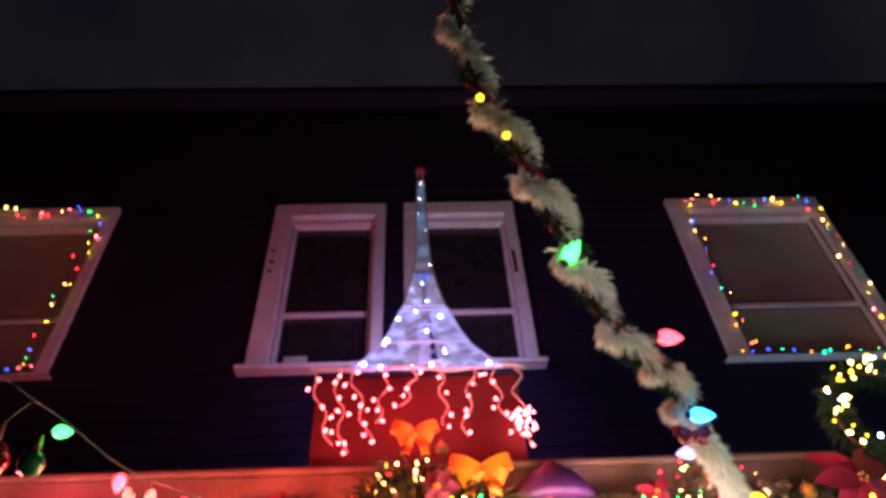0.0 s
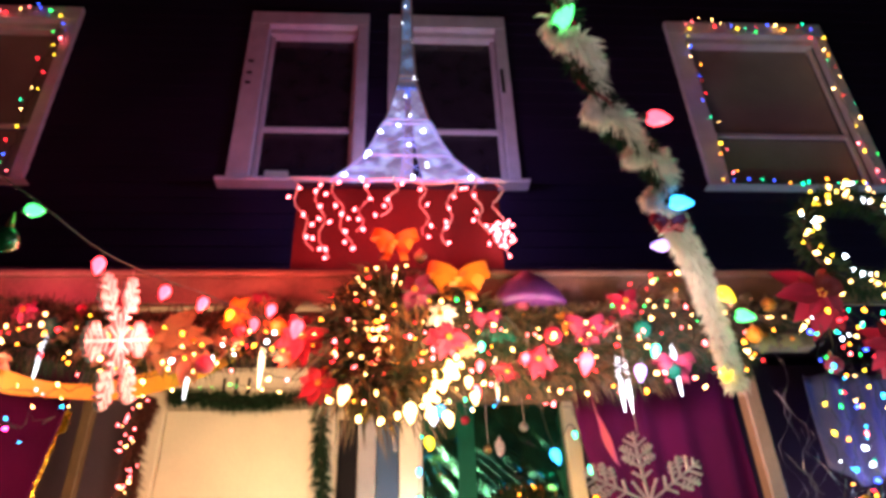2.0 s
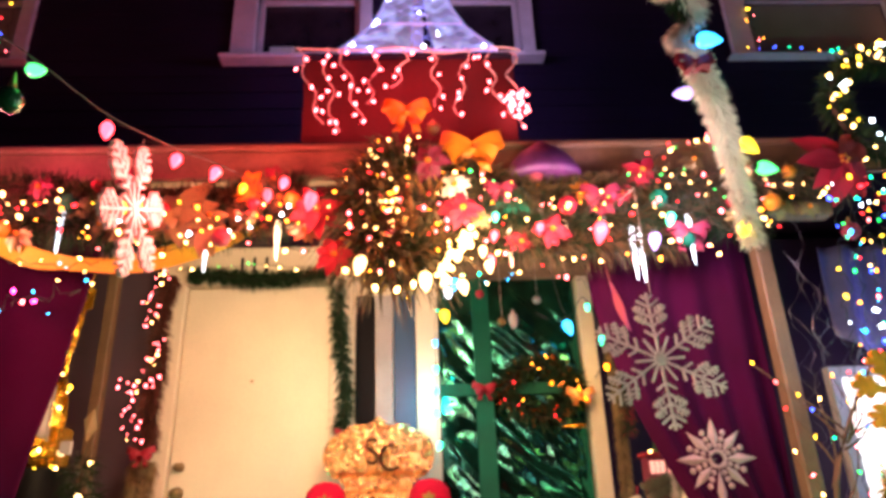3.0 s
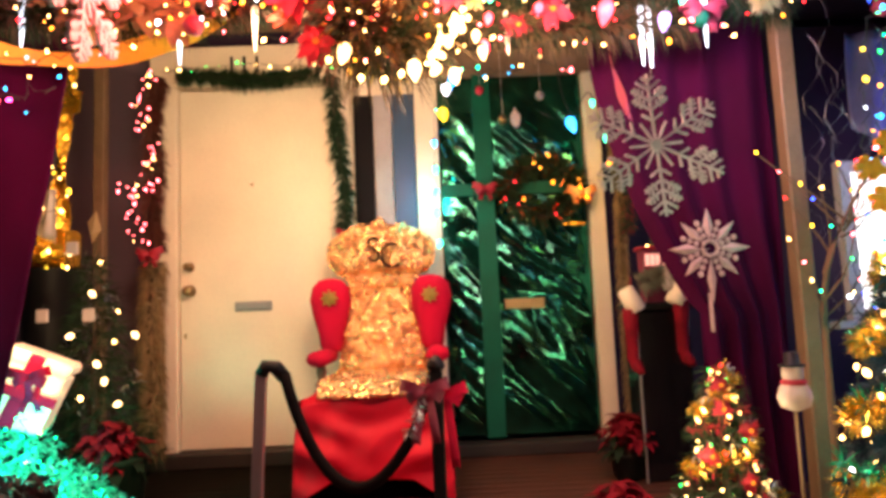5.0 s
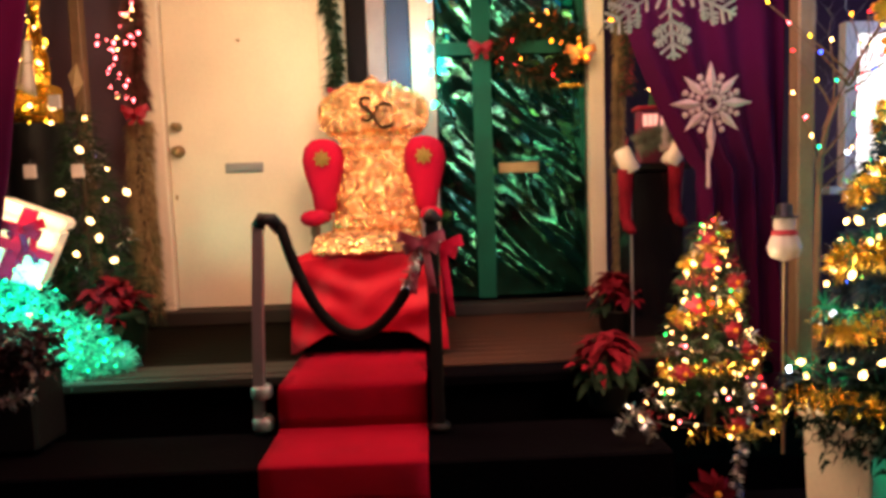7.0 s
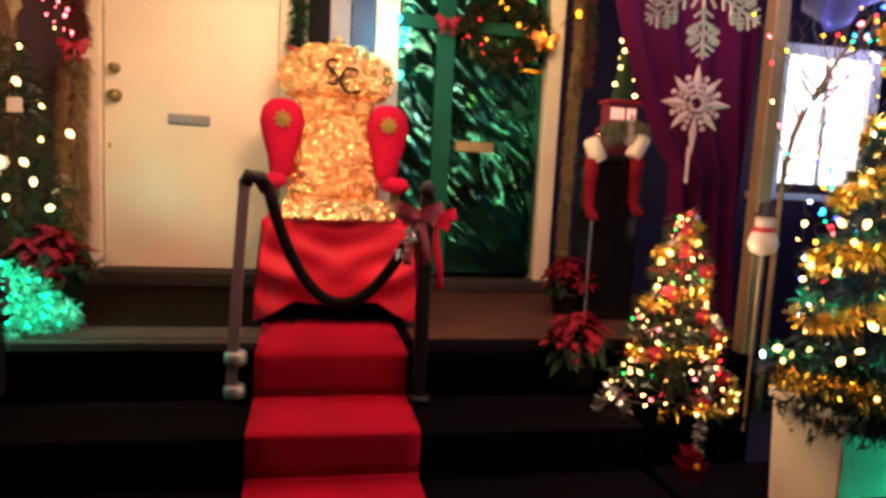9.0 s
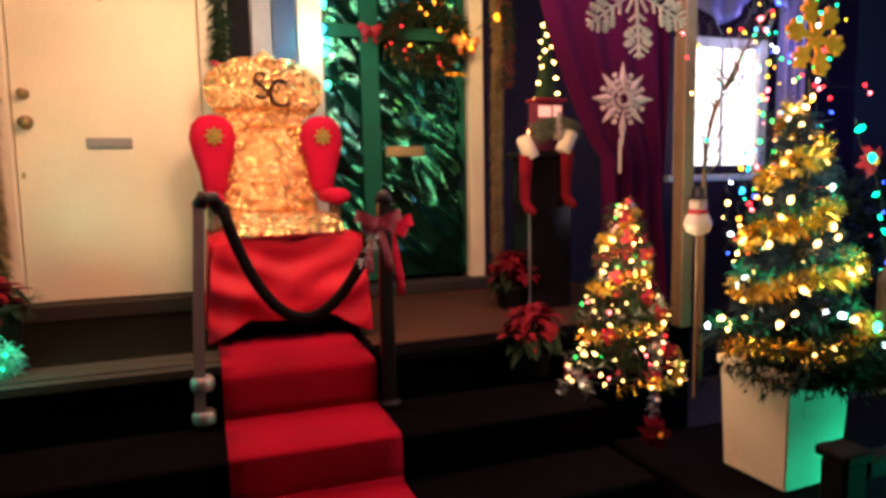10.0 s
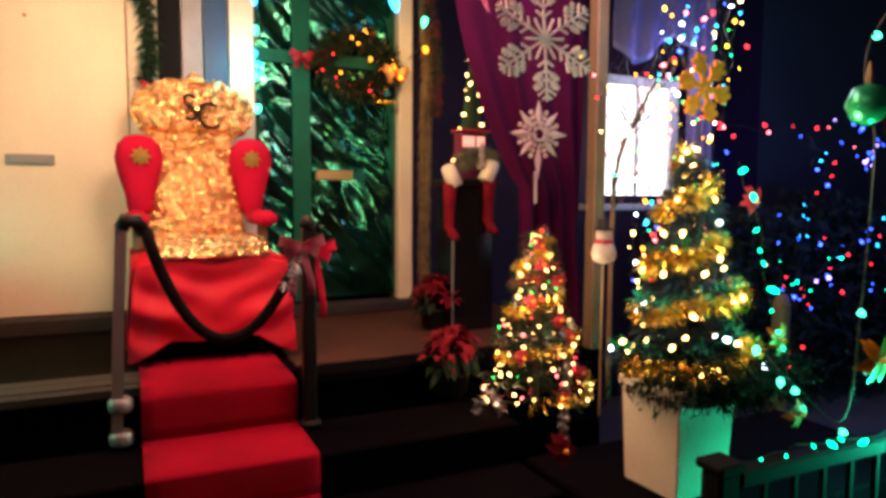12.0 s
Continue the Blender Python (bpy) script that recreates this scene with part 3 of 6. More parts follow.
def poinsettia(label, at, r, h, pot, seed, foil=None):
    """A potted poinsettia: wrapped pot, green leaves below, red bracts above."""
    rng = random.Random(seed)
    ob = thing("poinsettia", label, "plant", at, "poinsettias")
    part("pot", lathe([(pot * 0.7, 0), (pot, 0.02), (pot * 1.15, pot * 1.5), (pot * 1.3, pot * 1.7), (pot * 1.1, pot * 1.72), (pot * 0.9, pot * 1.4)], 18), foil or M_BLACK, ob, "", True)
    top = []
    low = []
    for _ in range(150):
        a, b = rng.uniform(0, 6.283), math.sqrt(rng.random())
        top.append(Matrix.Translation((r * 0.6 * b * math.cos(a), r * 0.6 * b * math.sin(a), h * (1.03 - 0.42 * b * b))) @ pose(0, 0, 0, rng.uniform(-35, 25), 0, rng.uniform(0, 360)))
    for _ in range(36):
        a = rng.uniform(0, 6.283)
        low.append(Matrix.Translation((r * 0.45 * math.cos(a), r * 0.45 * math.sin(a), h * rng.uniform(0.45, 0.8))) @ pose(0, 0, 0, rng.uniform(-50, 5), 0, math.degrees(a) - 90 + rng.uniform(-40, 40)))
    red_leaf = mesh_of("bract", *leaf(r * 0.46, r * 0.26, -0.4), M_POINSETTIA, True)
    green_leaf = mesh_of("leaf", *leaf(r * 0.6, r * 0.3, -0.4), M_LEAF, True)
    for m in top:
        put("bract", red_leaf, ob, "", m @ Matrix.Scale(rng.uniform(0.7, 1.15), 4))
    for m in low:
        put("leaf", green_leaf, ob, "", m @ Matrix.Scale(rng.uniform(0.7, 1.15), 4))
    part("stem", tube([(0, 0, pot * 1.3), (0.005, 0, h * 0.9)], 0.006), M_BARK, ob)
    return ob


def garland(label, keys, material, count, length, seed, width=0.004, r=0.004, extra=None, droop=0.25, spread=0.006):
    rng = random.Random(seed)
    pts = curve_pts(keys, 40)
    o = pts[0].copy()
    pts = [p - o for p in pts]
    ob = thing("garland", label, "garland", o)
    part("stem", tube(pts, r, 5), M_BARK, ob)
    boa("needles", pts, material, ob, rng, count, length, width, spread, droop)
    if extra:
        boa("tinsel", pts, extra[0], ob, rng, extra[1], length * 0.8, width * 1.2, spread, droop)
    return ob


bow("small red velvet bow on the gift-wrapped door", (0.335, 3.885, 2.26), 0.075, M_REDBOW, 0.8)
garland("dark green garland across the door header", [(-1.44, 3.84, 2.985), (-1.2, 3.83, 2.97), (-1.0, 3.83, 2.945), (-0.8, 3.83, 2.955), (-0.55, 3.84, 2.98)], M_NEEDLE, 2400, 0.065, 11, width=0.007)
garland("dark green garland hanging beside the white door", [(-0.53, 3.84, 2.95), (-0.52, 3.83, 2.7), (-0.5, 3.83, 2.5), (-0.47, 3.83, 2.25), (-0.49, 3.83, 2.05)], M_NEEDLE, 1300, 0.07, 12, width=0.008)
bow("red bow at the end of a green garland", (-0.47, 3.8, 2.02), 0.055, M_REDBOW, 0.7)
garland("dark red garland with lights beside the white door", [(-1.5, 3.75, 2.95), (-1.53, 3.73, 2.7), (-1.51, 3.72, 2.4), (-1.53, 3.72, 2.15), (-1.51, 3.72, 1.97)], mat("dark_red_needles", (0.08, 0.02, 0.012), 0.7, bump=0), 3000, 0.07, 13, width=0.008)
bow("red velvet bow under a lit garland", (-1.51, 3.66, 1.93), 0.075, M_REDBOW, 0.8)
garland("shaggy brown fur garland down the door frame", [(-1.55, 3.8, 1.9), (-1.565, 3.79, 1.5), (-1.555, 3.79, 1.2), (-1.57, 3.8, 0.86)], M_TANFUR, 4200, 0.06, 14, width=0.006, r=0.03, droop=0.6, spread=0.03)
garland("shaggy brown fur garland down the door post", [(1.09, 3.83, 2.7), (1.1, 3.82, 2.2), (1.085, 3.82, 1.6), (1.09, 3.83, 0.8)], M_TANFUR, 3600, 0.045, 15, width=0.006, droop=0.6)
garland("green garland with red berries over the door post", [(1.06, 3.74, 2.75), (1.1, 3.72, 2.45), (1.12, 3.72, 2.2), (1.11, 3.73, 1.95)], M_NEEDLE, 900, 0.06, 16, extra=(M_REDBOW, 250))

# wreath with amber lights on the wrapped door
rng = random.Random(21)
ob = thing("door_wreath", "dark bronze wreath with amber lights on the door", "wreath", (0.66, 3.86, 2.24))
ring = [Vector(((0.19 + 0.03 * math.sin(a * 0.9)) * math.cos(a * 0.2094), 0.012 * math.sin(a * 1.3), (0.15 + 0.025 * math.cos(a * 1.1)) * math.sin(a * 0.2094))) for a in range(31)]
boa("needles", ring, M_NEEDLE, ob, rng, 1700, 0.085, 0.009, 0.02)
boa("tinsel", ring, mat("copper_tinsel", (0.75, 0.25, 0.08), 0.25, 0.9, bump=0), ob, rng, 230, 0.06, 0.014, 0.03)
part("hoop", tube(ring, 0.008, 5), M_BARK, ob)
for k in range(12):
    p = ring[rng.randrange(30)]
    bulb(ob, p + Vector((rng.uniform(-0.03, 0.03), -0.05, rng.uniform(-0.03, 0.03))), "amber" if k % 3 else "red", 0.008, 1.2, rng)
bow("copper ribbon bow on a door wreath", (0.87, 3.77, 2.19), 0.085, mat("copper_ribbon", (0.7, 0.28, 0.08), 0.3, 0.6), 0.6)
tagged(new("ornament", bm_mesh("ornament", lathe([(0.004, -0.06), (0.02, -0.045), (0.03, -0.01), (0.028, 0.02), (0.012, 0.04), (0.006, 0.06)], 12, m=pose(0.53, 3.84, 2.66)), M_GLITTER, True)), "pale glass pine cone ornament", "ornament")

for x, z, r in ((0.86, 2.2, 0.016), (0.9, 2.16, 0.014), (0.71, 2.25, 0.01)):
    bulb_at = thing("string_bulb", "lit amber bulb tucked in the door wreath", "light bulb", (x, 3.75, z), "wreath bulbs")
    part("shell", lathe([(r * 0.5, -r), (r, 0), (r * 0.7, r), (r * 0.1, r * 1.8)], 12), G["amber"], bulb_at, "", True)
    part("socket", lathe([(r * 0.5, -r * 1.7), (r * 0.5, -r * 0.9)], 10), M_WIRE, bulb_at)
bar_ob = thing("hanging_bar", "slim gold bar hanging under the door wreath", "ornament", (0.83, 3.82, 2.02))
part("rod", lathe([(0.008, -0.07), (0.011, -0.05), (0.011, 0.05), (0.008, 0.07)], 10, m=pose(0, 0, 0, 0, 90, 0)), M_YELLOWFOIL, bar_ob, "", True)
part("cord", tube([(-0.05, 0, 0.01), (0.0, 0.0, 0.12), (0.05, 0, 0.01)], 0.0015, 4), M_WIRE, bar_ob)

# ---- throne on its draped box ----
throne = thing("throne", "gold foil throne with red velvet arms on a red draped box", "chair", (-0.272, 3.2, 0.745))
# Box coloured black so the gap below the hem reads as shadow.
part("box", box(-0.3, 0.3, -0.2, 0.58, 0.0, 0.4, 0.01), M_STEP, throne, "box under the cloth, black for the shade below the hem")


def drape(u, v):
    ang = u * 2 - 1
    x = ang * 0.325
    sag = 0.06 * (1 - ang * ang) + 0.0
    top = 0.455 - 0.03 * ang * ang
    hem = 0.022 + 0.088 * min(1, max(0, (0.93 - abs(ang)) / 0.42)) + 0.006 * math.sin(13 * u)
    arc = v - 0.42 * (1 - ang * ang)
    fold = 0.011 * math.sin(15 * arc + 2.5 * abs(ang)) * min(1, 3 * v) + 0.007 * math.sin(21 * u + 5 * v)
    swag = 0.05 * math.exp(-((v - 0.45 - 0.25 * (1 - ang * ang)) * 7) ** 2)
    return (x * (0.96 + 0.1 * v), -0.25 - 0.04 * v - fold - swag * 0.5 - sag * 0.3, top * (1 - v) + hem * v)


vs, fs = sheet(drape, 60, 40, 0.004)
put("drape", mesh_of("drape", vs, fs, M_REDCLOTH, True), throne, "red satin cloth in swags")
for s in (-1, 1):
    vs, fs = sheet(lambda u, v: (s * (0.31 + 0.03 * v + 0.012 * math.sin(14 * u + 3 * v)), -0.26 + 0.84 * u, 0.44 * (1 - v) + 0.03 * v), 24, 10, 0.004)
    put("drape", mesh_of("drape", vs, fs, M_REDCLOTH, True), throne)
part("seat_cloth", box(-0.31, 0.31, -0.25, 0.58, 0.401, 0.45, 0.02, seg=3), M_REDCLOTH, throne, "", True)


def back_width(z):
    for (a, wa), (b, wb) in zip(BACKW, BACKW[1:]):
        if z <= b:
            f = (z - a) / (b - a)
            f = f * f * (3 - 2 * f)
            return wa + (wb - wa) * f
    return BACKW[-1][1]


BACKW = [(0.0, 0.245), (0.2, 0.222), (0.42, 0.185), (0.53, 0.178), (0.56, 0.205), (0.59, 0.26), (0.64, 0.288), (0.7, 0.3), (0.78, 0.297), (0.83, 0.28), (0.87, 0.25)]


def foil_back(u, v):
    z = 0.87 * v
    w = back_width(z)
    x = (u * 2 - 1) * w
    q = Vector((x * 16, z * 16, 1.7))
    crest = min(1, max(0, (z - 0.575) / 0.04))
    folds = noise.noise(Vector((q.x * 0.8, q.y * 3.4, 2))) * 0.009 * (1 - crest) + noise.noise(Vector((q.x * 2.6 - q.y * 0.5 * x, q.y * 0.5, 5))) * 0.006 * crest
    d = noise.noise(q) * 0.003 + folds + noise.noise(Vector((q.x * 3.5, q.y * 6, 7))) * 0.006 + noise.noise(Vector((x * 173, z * 191, 3))) * 0.0018
    belly = 0.05 * (1 - (u * 2 - 1) ** 2) * (0.6 + 0.4 * math.sin(v * 9))
    band = 0.022 * math.exp(-((z - 0.585) / 0.01) ** 2) + 0.018 * math.exp(-((z - 0.5) / 0.008) ** 2) + 0.012 * math.exp(-((z - 0.05) / 0.012) ** 2) - 0.02 * crest * (1 - (2 * u - 1) ** 2)
    return (x, 0.43 + 0.1 * v - belly - d + band, 0.47 + z * 0.965 - (0.062 * abs(2 * u - 1) ** 2.6 - 0.012 * math.cos((2 * u - 1) * 12) * (1 - abs(2 * u - 1)) - 0.02 * max(0, 1 - abs(2 * u - 1) * 5)) * max(0, v - 0.7) / 0.3)


vs, fs = sheet(foil_back, 90, 170, 0.05)
put("backrest", mesh_of("backrest", vs, fs, M_SEQUIN, False), throne, "crinkled gold foil backrest with curved crest")


def foil_seat(u, v):
    a = (u * 2 - 1)
    x = a * 0.235
    y = -0.29 + 0.75 * v + 0.05 * a * a * (1 - v)
    q = Vector((x * 18, y * 18, 4.0))
    return (x, y, 0.475 + 0.05 * min(1, v * 6) - abs(noise.noise(q)) * 0.014 + noise.noise(q * 2.5) * 0.006 + noise.noise(q * 6) * 0.006 + noise.noise(q * 13) * 0.004)


vs, fs = sheet(foil_seat, 40, 60)
vs2, fs2 = sheet(lambda u, v: (foil_seat(u, 0)[0], foil_seat(u, 0)[1] - 0.008 * math.sin(3.14 * v), 0.45 + (foil_seat(u, 0)[2] - 0.45) * v), 40, 4)
put("seat", mesh_of("seat", vs + vs2, fs + [tuple(len(vs) + k for k in f) for f in fs2], M_SEQUIN, False), throne, "gold foil seat cushion")
for s in (-1, 1):
    bm = bmesh.new()
    prof = [(0.04, 0.0), (0.06, 0.03), (0.068, 0.1), (0.098, 0.2), (0.112, 0.28), (0.098, 0.345), (0.06, 0.385), (0.015, 0.395)]
    lathe(prof, 18, bm, Matrix.Translation((s * 0.268, 0.43, 0.615)) @ Matrix.Diagonal((1, 0.75, 1, 1)))
    arm = part("arm", bm, M_REDVELVET, throne, "padded red velvet wing", True)
    arm2 = part("armrest", lathe([(0.02, -0.02), (0.05, 0), (0.05, 0.3), (0.02, 0.32)], 14, m=Matrix.Translation((s * 0.29, 0.42, 0.6)) @ pose(0, 0, 0, 90) @ Matrix.Diagonal((1.15, 0.8, 1, 1))), M_REDVELVET, throne, "padded red velvet armrest", True)
    part("arm_post", lathe([(0.022, 0), (0.03, 0.02), (0.018, 0.05), (0.026, 0.08), (0.02, 0.13)], 12, m=pose(s * 0.285, 0.18, 0.45)), M_POSTWOOD, throne, "pale turned wooden arm post", True)
    bm = bmesh.new()
    c = bm.verts.new((0, -0.008, 0))
    rim = [bm.verts.new(((0.05 if k % 2 == 0 else 0.03) * math.sin(k * math.pi / 8), 0.002, (0.05 if k % 2 == 0 else 0.03) * math.cos(k * math.pi / 8))) for k in range(16)]
    for k in range(16):
        bm.faces.new((c, rim[(k + 1) % 16], rim[k]))
    part("gold_star", bm, mat("olive_gold_glitter", (0.34, 0.24, 0.05), 0.4, 0.5, var=0.4, scale=60, bump=0.6, fine=300) if s < 0 else bpy.data.materials["olive_gold_glitter"], arm, "gold glitter star patch", False, pose(s * 0.262, 0.333, 0.9))
for ch, x, z in (("S", -0.024, 1.085), ("C", 0.062, 1.048)):
    txt = bpy.data.curves.new("letter", "FONT")
    txt.body, txt.size, txt.extrude, txt.offset, txt.align_x = ch, 0.2, 0.006, -0.001, "CENTER"
    txt.materials.append(M_BRONZE)
    lt = new("letter", txt)
    lt.parent, lt.matrix_basis = throne, pose(x, 0.385, z, 84, -4, 0) @ Matrix.Diagonal((0.82, 1, 1, 1))
    tagged(lt, "dark glitter letter")

# ---- red carpet down the steps ----
prof = [(3.02, 0.757), (2.49, 0.757), (2.472, 0.748), (2.468, 0.735), (2.468, 0.6)]
for y, z in STAIR[1:]:
    prof += [(y + 0.27, z + 0.012), (y - 0.002, z + 0.013), (y - 0.015, z + 0.004), (y - 0.017, z - 0.02), (y - 0.017, z - 0.13)]
prof[-1] = (1.26, -0.07)


def runner(u, v):
    k = v * (len(prof) - 1)
    i = min(int(k), len(prof) - 2)
    y = prof[i][0] + (prof[i + 1][0] - prof[i][0]) * (k - i)
    z = prof[i][1] + (prof[i + 1][1] - prof[i][1]) * (k - i)
    w = 0.004 * noise.noise(Vector((u * 3, y * 7, z * 7)))
    return (-0.575 + 0.545 * u + 0.004 * noise.noise(Vector((0, y * 4, z * 4))), y - 0.01 - abs(w), z + abs(w))


carpet = thing("carpet_runner", "bright red carpet runner down the porch steps", "carpet")
cuts = [0] + [4 + 5 * k for k in range(len(STAIR) - 1)] + [len(prof) - 1]
for a, b in zip(cuts, cuts[1:]):
    f0, f1 = a / (len(prof) - 1), b / (len(prof) - 1)
    vs, fs = sheet(lambda u, v: runner(u, f0 + (f1 - f0) * v), 10, (b - a) * 3, 0.008)
    put("carpet_fold", mesh_of("carpet_fold", vs, fs, M_CARPET, True), carpet)
structure("step_box", box(-0.58, -0.045, 2.49, 2.72, -0.08, 0.738, 0.004), M_STEP, "black wooden top step under the carpet", "steps")

# ---- posts with the velvet rope ----
post = thing("railing_post", "grey steel handrail post with bent top", "post", (-0.64, 2.49, 0.59))
part("tube", tube([(-0.015, 0, 0), (0.0, 0, 0.4), (0.02, 0, 0.765)], 0.026, 4), M_STEEL, post)
part("top_bar", tube([(0.02, 0, 0.755), (0.035, 0.0, 0.785), (0.065, 0.02, 0.78), (0.09, 0.05, 0.74)], 0.026, 10), M_BLACK, post, "black bent grip", True)
for z in (0.0, 0.12):
    part("clamp", lathe([(0.034, z), (0.04, z + 0.01), (0.04, z + 0.04), (0.03, z + 0.05)], 14), M_STEEL, post, "shiny steel clamp", True)
post = thing("railing_post", "black metal handrail post tied with a bow", "post", (0.01, 2.44, 0.59))
part("tube", box(-0.024, 0.024, -0.024, 0.024, 0.0, 0.75, 0.006), M_BLACK, post)
part("cap", lathe([(0.03, 0.75), (0.034, 0.765), (0.02, 0.79), (0.006, 0.8)], 12), M_BLACK, post, "", True)
part("foot", lathe([(0.045, -0.006), (0.045, 0.01), (0.03, 0.02)], 12), M_BLACK, post, "", True)
rp = [Vector((-0.545, 2.52, 1.345)).lerp(Vector((-0.01, 2.45, 1.26)), t / 24) + Vector((0, 0.0, -0.37 * (1 - (2 * (t / 24) ** 0.9 - 1) ** 2))) for t in range(25)]
tagged(new("velvet_rope", bm_mesh("velvet_rope", tube(rp, 0.021, 10), M_ROPE, True)), "sagging black velvet rope between two posts", "rope")
bow("plum ribbon bow tied to the black post", (-0.03, 2.39, 1.28), 0.085, M_PINKCLOTH, 2.0)
bow("bright red velvet bow behind a plum ribbon", (0.035, 2.47, 1.255), 0.085, M_REDVELVET, 2.9)
boa("silver_tinsel", [Vector((-0.04, 2.37, 1.27)), Vector((-0.06, 2.36, 1.2)), Vector((-0.09, 2.37, 1.13))], M_SILVERTINSEL, None, random.Random(5), 90, 0.03, 0.004, label="thin silver tinsel tail hanging from a bow")

# ---- purple curtains at the porch front ----
def curtain(label, edge, far, z0, z1, y):
    def fn(u, v):
        z = z1 + (z0 - z1) * v
        x = edge(v) + (far - edge(v)) * u
        return (x, y + 0.03 * math.sin(u * 26 + 2 * math.sin(v * 4)) * (0.4 + 0.6 * v) + 0.015 * noise.noise(Vector((u * 6, v * 5, far))), z)
    vs, fs = sheet(fn, 90, 40, 0.003)
    return tagged(new("curtain", mesh_of("curtain", vs, fs, M_PURPLECLOTH, True)), label, "curtain", "porch curtains")


curtain("deep purple curtain drawn aside on the porch", lambda v: 0.66 + 0.36 * min(1, v * 1.75) ** 2 + (0.02 if v > 0.57 else 0), 1.375, 0.6, 2.71, 2.6)
curtain("deep purple curtain gathered at the porch end", lambda v: -1.35 - 0.37 * v, -3.0, 0.74, 2.71, 2.58)


# ---- snowflakes hanging at the porch front ----
def bar(bm, a, b, w, t):
    """A flat bar in the x-z plane from a to b."""
    a, b = Vector((a[0], 0, a[1])), Vector((b[0], 0, b[1]))
    d = b - a
    m = Matrix.Translation((a + b) / 2) @ Matrix.Rotation(-math.atan2(d.z, d.x), 4, "Y") @ Matrix.Diagonal((d.length + w * 0.4, t, w, 1))
    bmesh.ops.create_cube(bm, size=1.0, matrix=m)


def snowflake(label, at, r, material, w=0.008, t=0.006, rz=0, rx=0, spin=0, style=0, group="hanging snowflakes", string=0.3):
    ob = thing("snowflake", label, "snowflake", at, group, rz=rz, rx=rx)
    for k in range(6):
        bm = bmesh.new()
        a = math.radians(60 * k + 30 + spin)
        ca, sa = math.cos(a), math.sin(a)
        P = lambda u, v: (r * (u * ca - v * sa), r * (u * sa + v * ca))
        if style == 0:
            bar(bm, P(0.1, 0), P(1.0, 0), w, t)
            for u, l in ((0.34, 0.17), (0.49, 0.29), (0.63, 0.29), (0.79, 0.2), (0.91, 0.1)):
                for s in (-1, 1):
                    bar(bm, P(u, 0), P(u + l * 0.57, s * l * 0.82), w, t * 0.94)
                    if l > 0.2:
                        for q, d in ((0.4, 0.08), (0.62, 0.08), (0.82, 0.06)):
                            e = (u + l * 0.57 * q, s * l * 0.82 * q)
                            bar(bm, P(*e), P(e[0] + d, e[1] - s * d * 0.1), w * 0.8, t * 0.9)
                            bar(bm, P(*e), P(e[0] - d * 0.1, e[1] + s * d * 0.7), w * 0.8, t * 0.88)
            bar(bm, P(0.1 * 0.866, 0.05), P(0.36 * 0.866, 0.18), w, t * 0.86)
        else:
            bar(bm, P(0.15, 0), P(0.95, 0), w * 1.5, t)
            for u, l in ((0.45, 0.24), (0.68, 0.26)):
                for s in (-1, 1):
                    bar(bm, P(u, 0), P(u + l * 0.7, s * l * 0.75), w * 1.25, t * 0.94)
                    bmesh.ops.create_cone(bm, cap_ends=True, segments=8, radius1=w * 0.85, radius2=w * 0.85, depth=t * 0.98, matrix=Matrix.Translation((P(u + l * 0.7, s * l * 0.75)[0], 0, P(u + l * 0.7, s * l * 0.75)[1])) @ Matrix.Rotation(math.pi / 2, 4, "X"))
            bmesh.ops.create_cone(bm, cap_ends=True, segments=8, radius1=w, radius2=w, depth=t * 0.97, matrix=Matrix.Translation((P(0.97, 0)[0], 0, P(0.97, 0)[1])) @ Matrix.Rotation(math.pi / 2, 4, "X"))
        part("arm", bm, material, ob)
    part("hub", lathe([(r * 0.08, -t * 0.6), (r * 0.09, 0), (r * 0.08, t * 0.6)], 12, m=pose(0, 0, 0, 90)), material, ob)
    if string:
        part("string", tube([(0, 0, r), (0, 0, r + string)], 0.0012, 4), M_WHITEWIRE, ob)
    return ob


snowflake("large white glitter snowflake hanging on a string", (0.65, 1.84, 1.975), 0.2, M_GLITTER, 0.0066, 0.006, spin=4, string=0.36)
tagged(new("hanging_wire", bm_mesh("hanging_wire", tube(curve_pts([(0.65, 1.84, 2.53), (0.65, 2.1, 2.6), (0.65, 2.44, 2.8)], 10), 0.0015, 4), M_WIRE)), "thin dark wire that holds a snowflake", "wire")
snowflake("white glitter snowflake turned edge on to the street", (-0.86, 1.7, 2.42), 0.21, M_GLITTER, 0.009, 0.014, rz=-91, spin=6, string=0.02)
tagged(new("hanging_wire", bm_mesh("hanging_wire", tube([(-0.86, 1.7, 2.645), (-0.8, 1.7, 2.63), (-0.712, 1.7, 2.592)], 0.0015, 4), M_WIRE)), "thin dark wire between a snowflake and a cable", "wire")
snowflake("gold glitter snowflake above the planter tree", (1.245, 1.73, 1.845), 0.115, M_GOLDGLITTER, 0.0125, 0.012, spin=18, style=1, string=0)
ob = thing("stake", "thin dark stake that carries a gold snowflake", "stake", (1.255, 1.745, 0.8))
part("rod", tube([(0, 0, 0), (-0.01, 0, 0.92)], 0.004, 6), M_BARK, ob)

